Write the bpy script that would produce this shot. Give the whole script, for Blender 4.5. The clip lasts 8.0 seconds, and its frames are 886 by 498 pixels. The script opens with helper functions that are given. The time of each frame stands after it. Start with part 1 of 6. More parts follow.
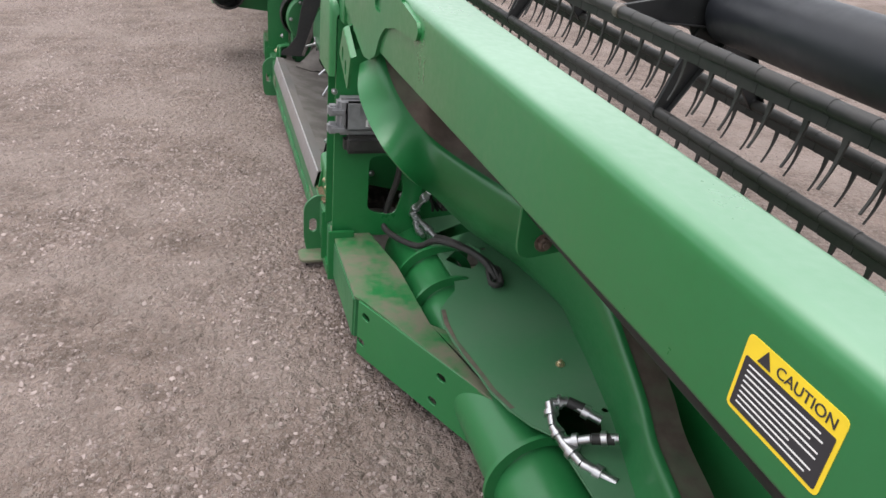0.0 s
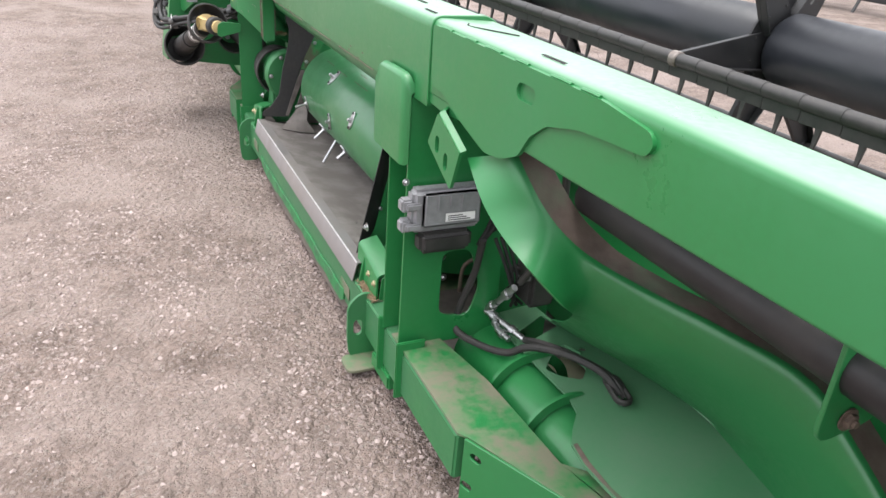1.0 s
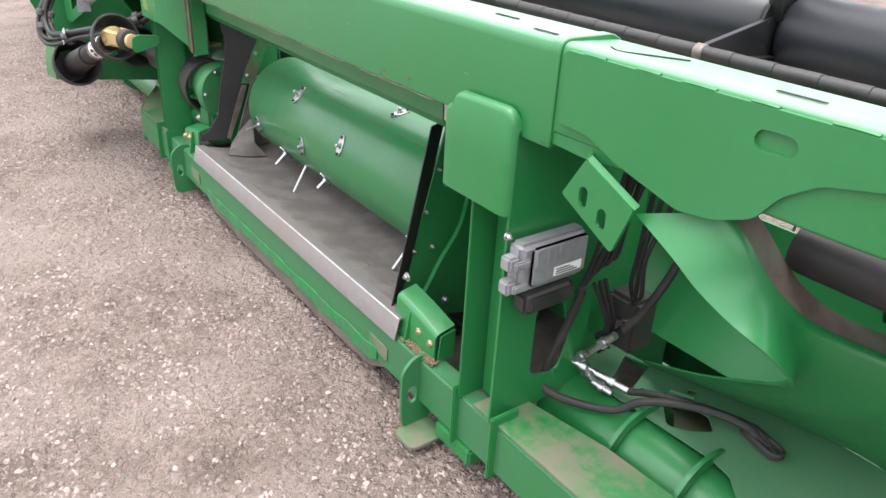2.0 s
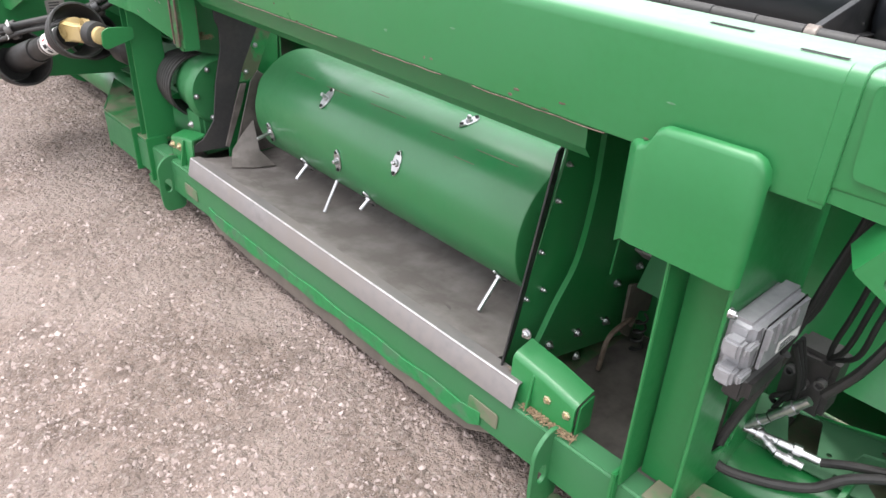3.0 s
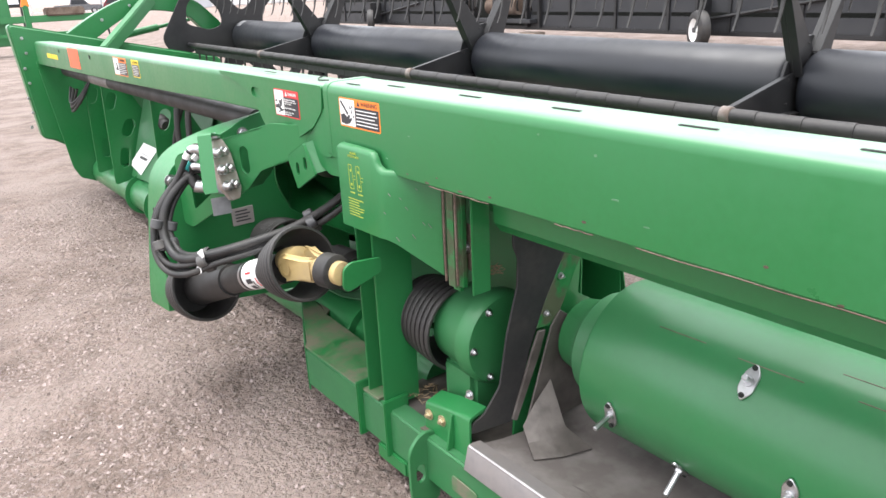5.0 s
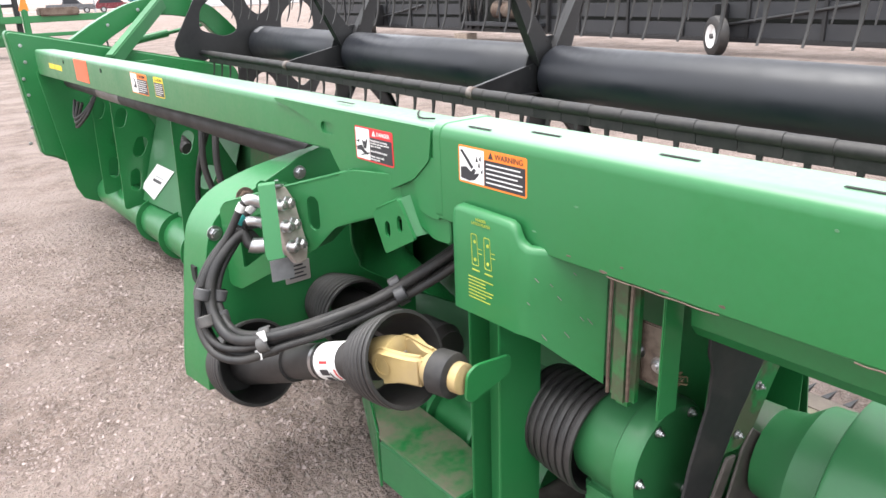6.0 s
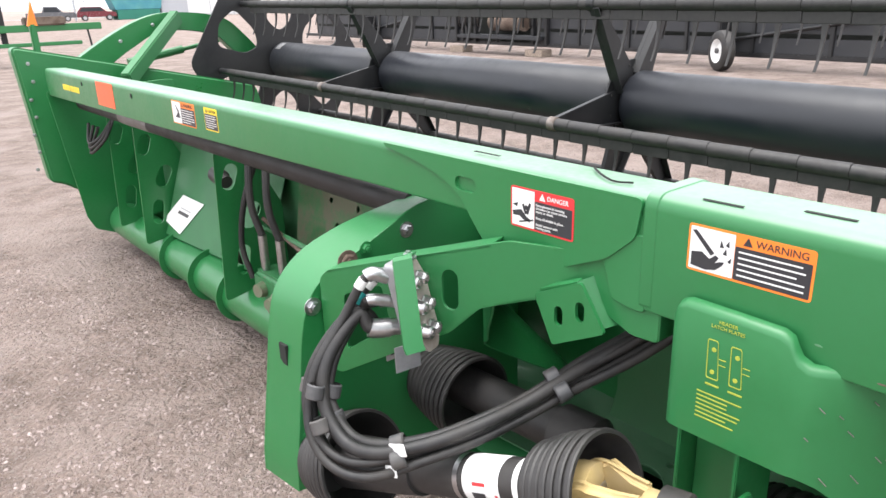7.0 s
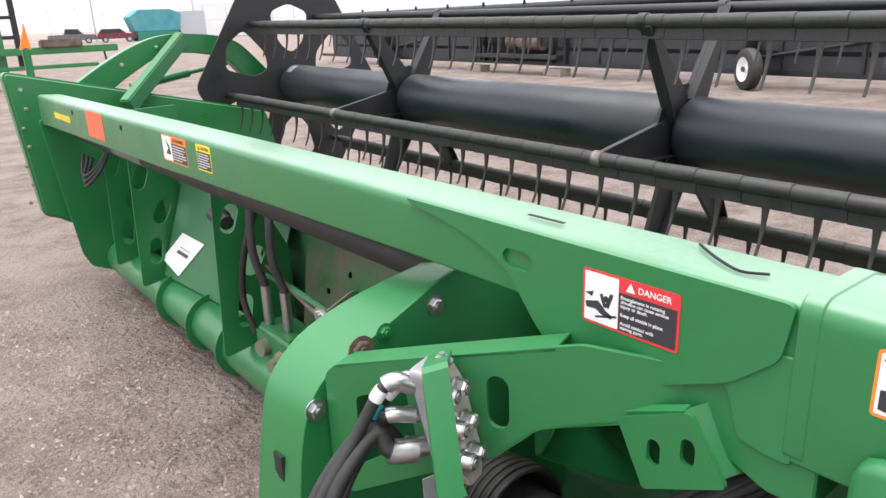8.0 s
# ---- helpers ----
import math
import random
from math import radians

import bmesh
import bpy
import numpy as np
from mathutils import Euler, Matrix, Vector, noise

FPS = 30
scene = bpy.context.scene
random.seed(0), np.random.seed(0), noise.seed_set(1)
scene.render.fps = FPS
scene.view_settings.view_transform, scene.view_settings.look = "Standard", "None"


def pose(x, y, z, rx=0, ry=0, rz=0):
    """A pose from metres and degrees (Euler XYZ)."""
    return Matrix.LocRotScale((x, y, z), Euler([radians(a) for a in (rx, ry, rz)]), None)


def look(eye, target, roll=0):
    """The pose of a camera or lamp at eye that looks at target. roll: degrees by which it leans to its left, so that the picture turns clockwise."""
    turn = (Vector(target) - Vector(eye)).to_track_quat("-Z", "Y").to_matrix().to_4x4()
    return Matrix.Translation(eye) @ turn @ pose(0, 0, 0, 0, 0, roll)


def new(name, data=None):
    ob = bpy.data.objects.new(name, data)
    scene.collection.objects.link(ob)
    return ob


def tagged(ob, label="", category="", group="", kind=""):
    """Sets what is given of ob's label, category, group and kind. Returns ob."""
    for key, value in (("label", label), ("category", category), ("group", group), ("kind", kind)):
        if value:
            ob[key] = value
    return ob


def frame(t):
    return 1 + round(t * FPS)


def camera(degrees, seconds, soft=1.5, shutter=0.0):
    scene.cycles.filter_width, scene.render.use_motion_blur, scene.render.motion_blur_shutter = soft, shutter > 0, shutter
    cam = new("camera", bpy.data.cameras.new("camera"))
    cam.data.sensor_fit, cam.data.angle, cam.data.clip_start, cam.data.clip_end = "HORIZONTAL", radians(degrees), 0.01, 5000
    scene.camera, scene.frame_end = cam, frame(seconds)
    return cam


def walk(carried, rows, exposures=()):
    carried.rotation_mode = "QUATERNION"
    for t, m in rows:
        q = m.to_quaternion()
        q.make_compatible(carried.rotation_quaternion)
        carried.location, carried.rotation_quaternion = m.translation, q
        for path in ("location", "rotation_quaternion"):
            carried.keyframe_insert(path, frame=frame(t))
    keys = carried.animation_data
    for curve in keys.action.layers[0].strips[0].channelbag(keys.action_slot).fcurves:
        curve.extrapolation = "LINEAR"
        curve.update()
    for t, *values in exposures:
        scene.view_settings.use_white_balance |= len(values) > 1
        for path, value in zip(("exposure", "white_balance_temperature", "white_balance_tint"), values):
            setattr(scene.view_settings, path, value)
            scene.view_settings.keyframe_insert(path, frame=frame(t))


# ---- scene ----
cam = camera(63.2, 8.0)
PATH = [
    (0, (0.084, 0.004, 1.498), (0.678, 1.66, 0.546), 6.3),
    (0.2, (0.022, 0.11, 1.474), (0.68, 1.729, 0.501), 7.3),
    (0.5, (-0.056, 0.317, 1.478), (0.598, 1.945, 0.518), 2.7),
    (0.7, (-0.117, 0.433, 1.494), (0.575, 2.073, 0.58), 3.5),
    (1, (-0.217, 0.606, 1.492), (0.567, 2.224, 0.616), 4.6),
    (1.2, (-0.309, 0.708, 1.492), (0.559, 2.298, 0.644), 2.5),
    (2.3, (-0.534, 1.415, 1.496), (0.588, 2.783, 0.564), 3.8),
    (2.5, (-0.536, 1.536, 1.498), (0.607, 2.874, 0.548), 3.3),
    (3, (-0.606, 1.883, 1.499), (0.591, 3.134, 0.496), 2.6),
    (3.3, (-0.579, 2.115, 1.519), (0.591, 3.36, 0.48), 0.7),
    (3.5, (-0.626, 2.228, 1.486), (0.547, 3.529, 0.521), -1.1),
    (3.7, (-0.53, 2.391, 1.487), (0.614, 3.75, 0.569), -3.3),
    (4, (-0.502, 2.617, 1.468), (0.718, 4.004, 0.701), -3.1),
    (4.2, (-0.468, 2.744, 1.478), (0.735, 4.174, 0.765), -4.0),
    (4.5, (-0.512, 2.934, 1.464), (0.672, 4.388, 0.768), -1.4),
    (4.7, (-0.536, 3.056, 1.473), (0.598, 4.553, 0.785), -3.0),
    (5.8, (-0.514, 3.745, 1.514), (0.642, 5.226, 0.828), -1.0),
    (6, (-0.475, 3.865, 1.522), (0.68, 5.347, 0.838), -2.2),
    (6.2, (-0.452, 3.98, 1.529), (0.702, 5.46, 0.838), -2.0),
    (6.5, (-0.483, 4.158, 1.531), (0.682, 5.634, 0.848), -1.8),
    (7, (-0.539, 4.419, 1.567), (0.66, 5.877, 0.906), -1.8),
    (7.2, (-0.533, 4.485, 1.574), (0.674, 5.941, 0.924), -1.7),
    (7.5, (-0.492, 4.585, 1.574), (0.722, 6.045, 0.943), -1.3),
    (7.7, (-0.428, 4.663, 1.569), (0.781, 6.132, 0.953), -1.5),
    (8, (-0.312, 4.764, 1.563), (0.865, 6.26, 0.95), -2.2),
]
EXPOSURES = [(0, 0.3), (0.5, 0.72), (1, 0.92), (2.5, 1.08), (6.5, 1.08), (7, 0.93), (7.5, 0.8), (8, 0.68)]
walk(cam, [(t, look(eye, target, roll)) for t, eye, target, roll in PATH], EXPOSURES)

from mathutils import geometry

# ---- light ----
world = bpy.data.worlds.new("sky")
scene.world = world
world.use_nodes = True
wn, wl = world.node_tree.nodes, world.node_tree.links
sky = wn.new("ShaderNodeTexSky")
sky.sky_type = "NISHITA"
sky.sun_disc = False
sky.sun_elevation, sky.sun_rotation = radians(82), radians(-60)
sky.air_density, sky.dust_density, sky.ozone_density = 1.0, 6.0, 1.0
grey = wn.new("ShaderNodeHueSaturation")
grey.inputs["Saturation"].default_value = 0.15
grey.inputs["Value"].default_value = 0.12
wl.new(sky.outputs[0], grey.inputs["Color"])
# closed white cloud cover on top of the clear sky
cloud = wn.new("ShaderNodeMix")
cloud.data_type, cloud.blend_type = "RGBA", "ADD"
cloud.inputs["Factor"].default_value = 1.0
wl.new(grey.outputs[0], cloud.inputs[6])
cloud.inputs[7].default_value = (0.76, 0.77, 0.825, 1)
wl.new(cloud.outputs[2], wn["Background"].inputs["Color"])
wn["Background"].inputs["Strength"].default_value = 1.0
sun = new("sun", bpy.data.lights.new("sun", "SUN"))
sun.data.energy, sun.data.angle, sun.data.color = 1.7, radians(70), (1.0, 0.97, 0.93)
sun.rotation_euler = (radians(4), radians(-7), 0)

# ---- materials ----


def mat(name, base, rough=0.5, metal=0.0, vary=0.12, scale=30.0, second=None, second_scale=4.0, second_amount=0.0,
        bump=0.0, bump_scale=200.0, coat=0.0, sharp=0.1, dust_and_sheen=None):
    """Painted or raw surface: fine grain, broad tone change, and stains of a second colour."""
    m = bpy.data.materials.new(name)
    m.use_nodes = True
    n, l = m.node_tree.nodes, m.node_tree.links
    b = n["Principled BSDF"]
    tc = n.new("ShaderNodeTexCoord")
    geo = n.new("ShaderNodeNewGeometry")
    n1 = n.new("ShaderNodeTexNoise")
    n1.inputs["Scale"].default_value, n1.inputs["Detail"].default_value = scale, 6
    n2 = n.new("ShaderNodeTexNoise")
    n2.inputs["Scale"].default_value, n2.inputs["Detail"].default_value = second_scale, 8
    for q in (n1, n2):
        l.new(geo.outputs["Position"], q.inputs["Vector"])
    mr = n.new("ShaderNodeMapRange")
    mr.inputs["To Min"].default_value, mr.inputs["To Max"].default_value = 1 - vary, 1 + vary
    mr.inputs["From Min"].default_value, mr.inputs["From Max"].default_value = 0.3, 0.7
    l.new(n1.outputs["Fac"], mr.inputs["Value"])
    mul = n.new("ShaderNodeMix")
    mul.data_type, mul.blend_type = "RGBA", "MULTIPLY"
    mul.inputs["Factor"].default_value = 1.0
    mul.inputs[6].default_value = (*base, 1)
    l.new(mr.outputs[0], mul.inputs[7])
    out = mul.outputs[2]
    rgh = n.new("ShaderNodeMapRange")
    rgh.inputs["To Min"].default_value, rgh.inputs["To Max"].default_value = max(rough - 0.08, 0.03), min(rough + 0.1, 1)
    l.new(n2.outputs["Fac"], rgh.inputs["Value"])
    rough_out = rgh.outputs[0]
    if second:
        ramp = n.new("ShaderNodeMapRange")
        c = 0.62 - 0.34 * second_amount
        ramp.inputs["From Min"].default_value, ramp.inputs["From Max"].default_value = c - sharp, c + sharp
        ramp.inputs["To Max"].default_value = min(1.0, 0.35 + second_amount)
        ad = n.new("ShaderNodeMath")
        ad.operation = "MULTIPLY_ADD"
        ad.inputs[1].default_value = 0.35
        l.new(n1.outputs["Fac"], ad.inputs[0])
        l.new(n2.outputs["Fac"], ad.inputs[2])
        sb = n.new("ShaderNodeMath")
        sb.operation = "SUBTRACT"
        sb.inputs[1].default_value = 0.175
        l.new(ad.outputs[0], sb.inputs[0])
        l.new(sb.outputs[0], ramp.inputs["Value"])
        mx = n.new("ShaderNodeMix")
        mx.data_type = "RGBA"
        l.new(ramp.outputs[0], mx.inputs["Factor"])
        l.new(out, mx.inputs[6])
        mx.inputs[7].default_value = (*second, 1)
        out = mx.outputs[2]
        mr2 = n.new("ShaderNodeMix")
        l.new(ramp.outputs[0], mr2.inputs["Factor"])
        l.new(rough_out, mr2.inputs[2])
        mr2.inputs[3].default_value = 0.85
        rough_out = mr2.outputs[0]
    # pale tint on upward faces: dust, with sky sheen painted into the colour
    if dust_and_sheen:
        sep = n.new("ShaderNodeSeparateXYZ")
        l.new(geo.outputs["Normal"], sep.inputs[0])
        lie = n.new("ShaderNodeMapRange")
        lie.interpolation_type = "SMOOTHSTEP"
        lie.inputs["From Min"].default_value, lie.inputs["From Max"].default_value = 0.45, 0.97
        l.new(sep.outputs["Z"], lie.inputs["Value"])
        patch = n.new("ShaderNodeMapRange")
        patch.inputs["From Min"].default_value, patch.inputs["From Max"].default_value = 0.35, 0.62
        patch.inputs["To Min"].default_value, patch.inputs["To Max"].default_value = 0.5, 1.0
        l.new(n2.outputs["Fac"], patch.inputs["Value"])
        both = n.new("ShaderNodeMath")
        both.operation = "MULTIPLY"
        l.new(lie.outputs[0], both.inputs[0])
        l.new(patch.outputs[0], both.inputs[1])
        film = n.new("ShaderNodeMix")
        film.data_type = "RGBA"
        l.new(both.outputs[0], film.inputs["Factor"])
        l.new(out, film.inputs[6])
        film.inputs[7].default_value = (*dust_and_sheen, 1)
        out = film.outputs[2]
    l.new(out, b.inputs["Base Color"])
    l.new(rough_out, b.inputs["Roughness"])
    b.inputs["Metallic"].default_value = metal
    b.inputs["Coat Weight"].default_value = coat
    b.inputs["Coat Roughness"].default_value = 0.2
    if bump:
        n3 = n.new("ShaderNodeTexNoise")
        n3.inputs["Scale"].default_value, n3.inputs["Detail"].default_value = bump_scale, 5
        l.new(geo.outputs["Position"], n3.inputs["Vector"])
        bp = n.new("ShaderNodeBump")
        bp.inputs["Strength"].default_value, bp.inputs["Distance"].default_value = bump, 0.004
        l.new(n3.outputs["Fac"], bp.inputs["Height"])
        l.new(bp.outputs[0], b.inputs["Normal"])
    return m


GREEN = (0.0125, 0.15, 0.038)
DUST = (0.19, 0.15, 0.12)
paint = mat("green_paint", GREEN, 0.3, coat=0.34, vary=0.05, scale=60, second=(0.020, 0.152, 0.05), second_scale=2.5, second_amount=0.25, sharp=0.25, bump=0.02, bump_scale=300)
paint_dusty = mat("green_paint_dusty", GREEN, 0.45, vary=0.08, scale=40, second=(0.16, 0.13, 0.10), second_scale=6.0, second_amount=0.47, sharp=0.12, bump=0.06)
paint_light_dust = mat("green_paint_film_of_dust", GREEN, 0.42, coat=0.2, vary=0.06, scale=50, second=(0.042, 0.125, 0.062), second_scale=3.0, second_amount=0.45, sharp=0.3, bump=0.03)
dusty = mat("dust_layer", (0.115, 0.086, 0.07), 0.9, vary=0.25, scale=25, second=(0.05, 0.11, 0.055), second_scale=6, second_amount=0.2, bump=0.15)
rust = mat("rusty_steel", (0.09, 0.06, 0.045), 0.8, vary=0.3, scale=60, second=DUST, second_amount=0.3, bump=0.2)
steel = mat("bare_steel", (0.23, 0.215, 0.215), 0.42, metal=0.5, vary=0.12, scale=40, second=(0.2, 0.17, 0.15), second_scale=5, second_amount=0.25, sharp=0.2, bump=0.04)
floor_steel = mat("scuffed_floor_steel", (0.21, 0.19, 0.182), 0.5, metal=0.25, vary=0.15, scale=30, second=(0.11, 0.095, 0.088), second_scale=7, second_amount=0.4, sharp=0.1, bump=0.06)
zinc = mat("zinc_plate", (0.5, 0.5, 0.51), 0.32, metal=1.0, vary=0.12, scale=80)
yellow_zinc = mat("gold_zinc", (0.5, 0.42, 0.28), 0.35, metal=0.8, vary=0.15, scale=80)
alu = mat("cast_aluminium", (0.42, 0.42, 0.43), 0.42, metal=0.7, vary=0.12, scale=50, bump=0.06)
black = mat("black_paint", (0.009, 0.0095, 0.011), 0.36, vary=0.2, scale=40, second=(0.025, 0.024, 0.024), second_scale=4, second_amount=0.15, sharp=0.25, bump=0.02)
black_plastic = mat("black_plastic", (0.022, 0.021, 0.021), 0.45, vary=0.2, scale=60, second=(0.05, 0.045, 0.042), second_scale=12, second_amount=0.15, sharp=0.2, bump=0.05)
rubber = mat("black_rubber", (0.014, 0.014, 0.015), 0.5, vary=0.2, scale=50, second=(0.06, 0.053, 0.047), second_scale=8, second_amount=0.2, sharp=0.2, bump=0.05)
drum_black = mat("satin_black_drum", (0.006, 0.008, 0.014), 0.27, vary=0.12, scale=30, second=(0.016, 0.017, 0.02), second_scale=3, second_amount=0.3, sharp=0.3, bump=0.01)
drum_black.node_tree.nodes["Principled BSDF"].inputs["Specular IOR Level"].default_value = 0.6
flap = mat("black_rubber_flap", (0.014, 0.014, 0.015), 0.6, vary=0.2, scale=60, second=(0.04, 0.036, 0.032), second_scale=6, second_amount=0.12, bump=0.05)
tan = mat("tan_yoke_paint", (0.50, 0.37, 0.16), 0.5, vary=0.15, scale=50, second=(0.25, 0.19, 0.12), second_amount=0.2, bump=0.05)
white = mat("white_print", (0.75, 0.75, 0.74), 0.45, vary=0.03)
ink = mat("black_print", (0.03, 0.03, 0.035), 0.45, vary=0.05)
orange = mat("orange_print", (0.85, 0.22, 0.03), 0.45, vary=0.05)
red = mat("red_print", (0.6, 0.035, 0.04), 0.45, vary=0.05)
red_orange = mat("reflective_red_orange", (0.85, 0.12, 0.04), 0.35, vary=0.05)
yellow = mat("yellow_print", (0.85, 0.62, 0.03), 0.45, vary=0.05)
teal = mat("teal_band", (0.02, 0.3, 0.28), 0.45)
# near-black: stands for shade in slots and holes, also dark screws and seam
hole = mat("cavity_shade_and_dark_detail", (0.012, 0.014, 0.012), 0.9, vary=0.2)
straw = mat("chaff", (0.21, 0.15, 0.09), 0.9, vary=0.4, scale=200, bump=0.4)
wood = mat("weathered_wood", (0.26, 0.21, 0.17), 0.85, vary=0.3, scale=30, bump=0.2)

ground_mat = bpy.data.materials.new("gravel_ground")
ground_mat.use_nodes = True
n, l = ground_mat.node_tree.nodes, ground_mat.node_tree.links
b = n["Principled BSDF"]
geo = n.new("ShaderNodeNewGeometry")


def noise_node(scale, detail=6):
    q = n.new("ShaderNodeTexNoise")
    q.inputs["Scale"].default_value, q.inputs["Detail"].default_value = scale, detail
    l.new(geo.outputs["Position"], q.inputs["Vector"])
    return q


def mix_node(fac, a, c):
    q = n.new("ShaderNodeMix")
    q.data_type = "RGBA"
    l.new(fac, q.inputs["Factor"])
    for sock, v in ((q.inputs[6], a), (q.inputs[7], c)):
        if isinstance(v, tuple):
            sock.default_value = (*v, 1)
        else:
            l.new(v, sock)
    return q.outputs[2]


def range_node(src, lo, hi, a=0.0, c=1.0):
    q = n.new("ShaderNodeMapRange")
    for k, v in zip(("From Min", "From Max", "To Min", "To Max"), (lo, hi, a, c)):
        q.inputs[k].default_value = v
    l.new(src, q.inputs["Value"])
    return q.outputs[0]


broad = noise_node(1.5, 8)
mid = noise_node(7, 8)
fine = noise_node(90, 8)
vor = n.new("ShaderNodeTexVoronoi")
vor.inputs["Scale"].default_value = 75
l.new(geo.outputs["Position"], vor.inputs["Vector"])
vor2 = n.new("ShaderNodeTexVoronoi")
vor2.inputs["Scale"].default_value = 190
l.new(geo.outputs["Position"], vor2.inputs["Vector"])
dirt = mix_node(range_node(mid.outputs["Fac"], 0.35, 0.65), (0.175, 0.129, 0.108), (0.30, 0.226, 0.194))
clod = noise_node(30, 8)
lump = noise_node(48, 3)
# shade between crumbs, painted in as a darker clod colour
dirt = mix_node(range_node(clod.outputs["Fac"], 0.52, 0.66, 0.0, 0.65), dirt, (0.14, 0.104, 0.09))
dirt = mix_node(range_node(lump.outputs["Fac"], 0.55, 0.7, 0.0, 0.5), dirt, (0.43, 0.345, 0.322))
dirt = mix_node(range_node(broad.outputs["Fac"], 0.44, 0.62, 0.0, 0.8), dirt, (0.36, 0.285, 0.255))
bright = n.new("ShaderNodeSeparateColor")
l.new(vor.outputs["Color"], bright.inputs[0])
bright2 = n.new("ShaderNodeSeparateColor")
l.new(vor2.outputs["Color"], bright2.inputs[0])
peb = mix_node(range_node(bright2.outputs[0], 0.8, 0.97, 0.0, 0.45), dirt, (0.31, 0.265, 0.235))
peb = mix_node(range_node(bright.outputs[0], 0.9, 0.97, 0.0, 0.5), peb, (0.36, 0.31, 0.28))
peb = mix_node(range_node(bright2.outputs[1], 0.86, 0.97, 0.0, 0.35), peb, (0.12, 0.094, 0.083))
peb = mix_node(range_node(fine.outputs["Fac"], 0.42, 0.72, 0.0, 0.2), peb, (0.14, 0.108, 0.094))
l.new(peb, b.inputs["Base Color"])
b.inputs["Roughness"].default_value = 0.95
hsum = n.new("ShaderNodeMath")
hsum.operation = "MULTIPLY_ADD"
hsum.inputs[1].default_value = -0.35
l.new(vor2.outputs["Distance"], hsum.inputs[0])
l.new(fine.outputs["Fac"], hsum.inputs[2])
bp = n.new("ShaderNodeBump")
bp.inputs["Strength"].default_value, bp.inputs["Distance"].default_value = 1.0, 0.024
hsum2 = n.new("ShaderNodeMath")
hsum2.operation = "MULTIPLY_ADD"
hsum2.inputs[1].default_value = 4.0
l.new(clod.outputs["Fac"], hsum2.inputs[0])
l.new(hsum.outputs[0], hsum2.inputs[2])
l.new(hsum2.outputs[0], bp.inputs["Height"])
l.new(bp.outputs[0], b.inputs["Normal"])

stone_mat = bpy.data.materials.new("pale_stone")
stone_mat.use_nodes = True
n, l = stone_mat.node_tree.nodes, stone_mat.node_tree.links
geo = n.new("ShaderNodeNewGeometry")
cr = n.new("ShaderNodeMapRange")
l.new(geo.outputs["Random Per Island"], cr.inputs["Value"])
mx = n.new("ShaderNodeMix")
mx.data_type = "RGBA"
l.new(cr.outputs[0], mx.inputs["Factor"])
mx.inputs[6].default_value, mx.inputs[7].default_value = (0.17, 0.13, 0.118, 1), (0.37, 0.304, 0.285, 1)
l.new(mx.outputs[2], n["Principled BSDF"].inputs["Base Color"])
n["Principled BSDF"].inputs["Roughness"].default_value = 0.9

# ---- building helpers ----
PLACE = {}


def thing(name, loc, label, category, group="", kind=""):
    ob = new(name)
    ob.location = loc
    ob.empty_display_size = 0.1
    PLACE[ob.name] = Vector(loc)
    return tagged(ob, label, category, group, kind)


def part(name, bm, material, parent=None, label="", angle=35.0):
    bmesh.ops.recalc_face_normals(bm, faces=bm.faces)
    me = bpy.data.meshes.new(name)
    bm.to_mesh(me)
    bm.free()
    return mesh_part(name, me, material, parent, label, angle)


def mesh_part(name, me, material, parent=None, label="", angle=35.0):
    co = np.empty(len(me.vertices) * 3)
    me.vertices.foreach_get("co", co)
    co = co.reshape(-1, 3)
    c = Vector(((co.min(0) + co.max(0)) / 2).tolist())
    me.transform(Matrix.Translation(-c))
    me.shade_smooth()
    me.set_sharp_from_angle(angle=radians(angle))
    me.materials.append(material)
    ob = new(name, me)
    PLACE[ob.name] = c
    if parent:
        ob.parent = parent
        ob.location = c - PLACE[parent.name]
    else:
        ob.location = c
    if label:
        ob["label"] = label
    return ob


def bevelled(bm, offset, segments=2, limit=30.0):
    edges = [e for e in bm.edges if len(e.link_faces) == 2 and e.calc_face_angle(0) > radians(limit)]
    if offset and edges:
        bmesh.ops.bevel(bm, geom=edges, offset=offset, segments=segments, affect="EDGES", clamp_overlap=True)
    return bm


def box(x0, x1, y0, y1, z0, z1, bevel=0.003, segments=2, bm=None, m=None):
    t = bmesh.new()
    bmesh.ops.create_cube(t, size=1, matrix=Matrix.Translation(((x0 + x1) / 2, (y0 + y1) / 2, (z0 + z1) / 2)) @ Matrix.Diagonal((abs(x1 - x0), abs(y1 - y0), abs(z1 - z0), 1)))
    bevelled(t, bevel, segments)
    if m is not None:
        t.transform(m)
    return merge(bm, t)


def merge(bm, t):
    if bm is None:
        return t
    me = bpy.data.meshes.new("tmp")
    t.to_mesh(me)
    t.free()
    bm.from_mesh(me)
    bpy.data.meshes.remove(me)
    return bm


AXES = {"x": lambda u, v, w: (w, u, v), "y": lambda u, v, w: (u, w, v), "z": lambda u, v, w: (u, v, w)}


def inside(p, loop):
    """Whether a point lies within a closed outline."""
    hit = False
    for (x0, y0), (x1, y1) in zip(loop, [*loop[1:], loop[0]]):
        if (y0 > p.y) != (y1 > p.y) and p.x < x0 + (p.y - y0) * (x1 - x0) / (y1 - y0):
            hit = not hit
    return hit


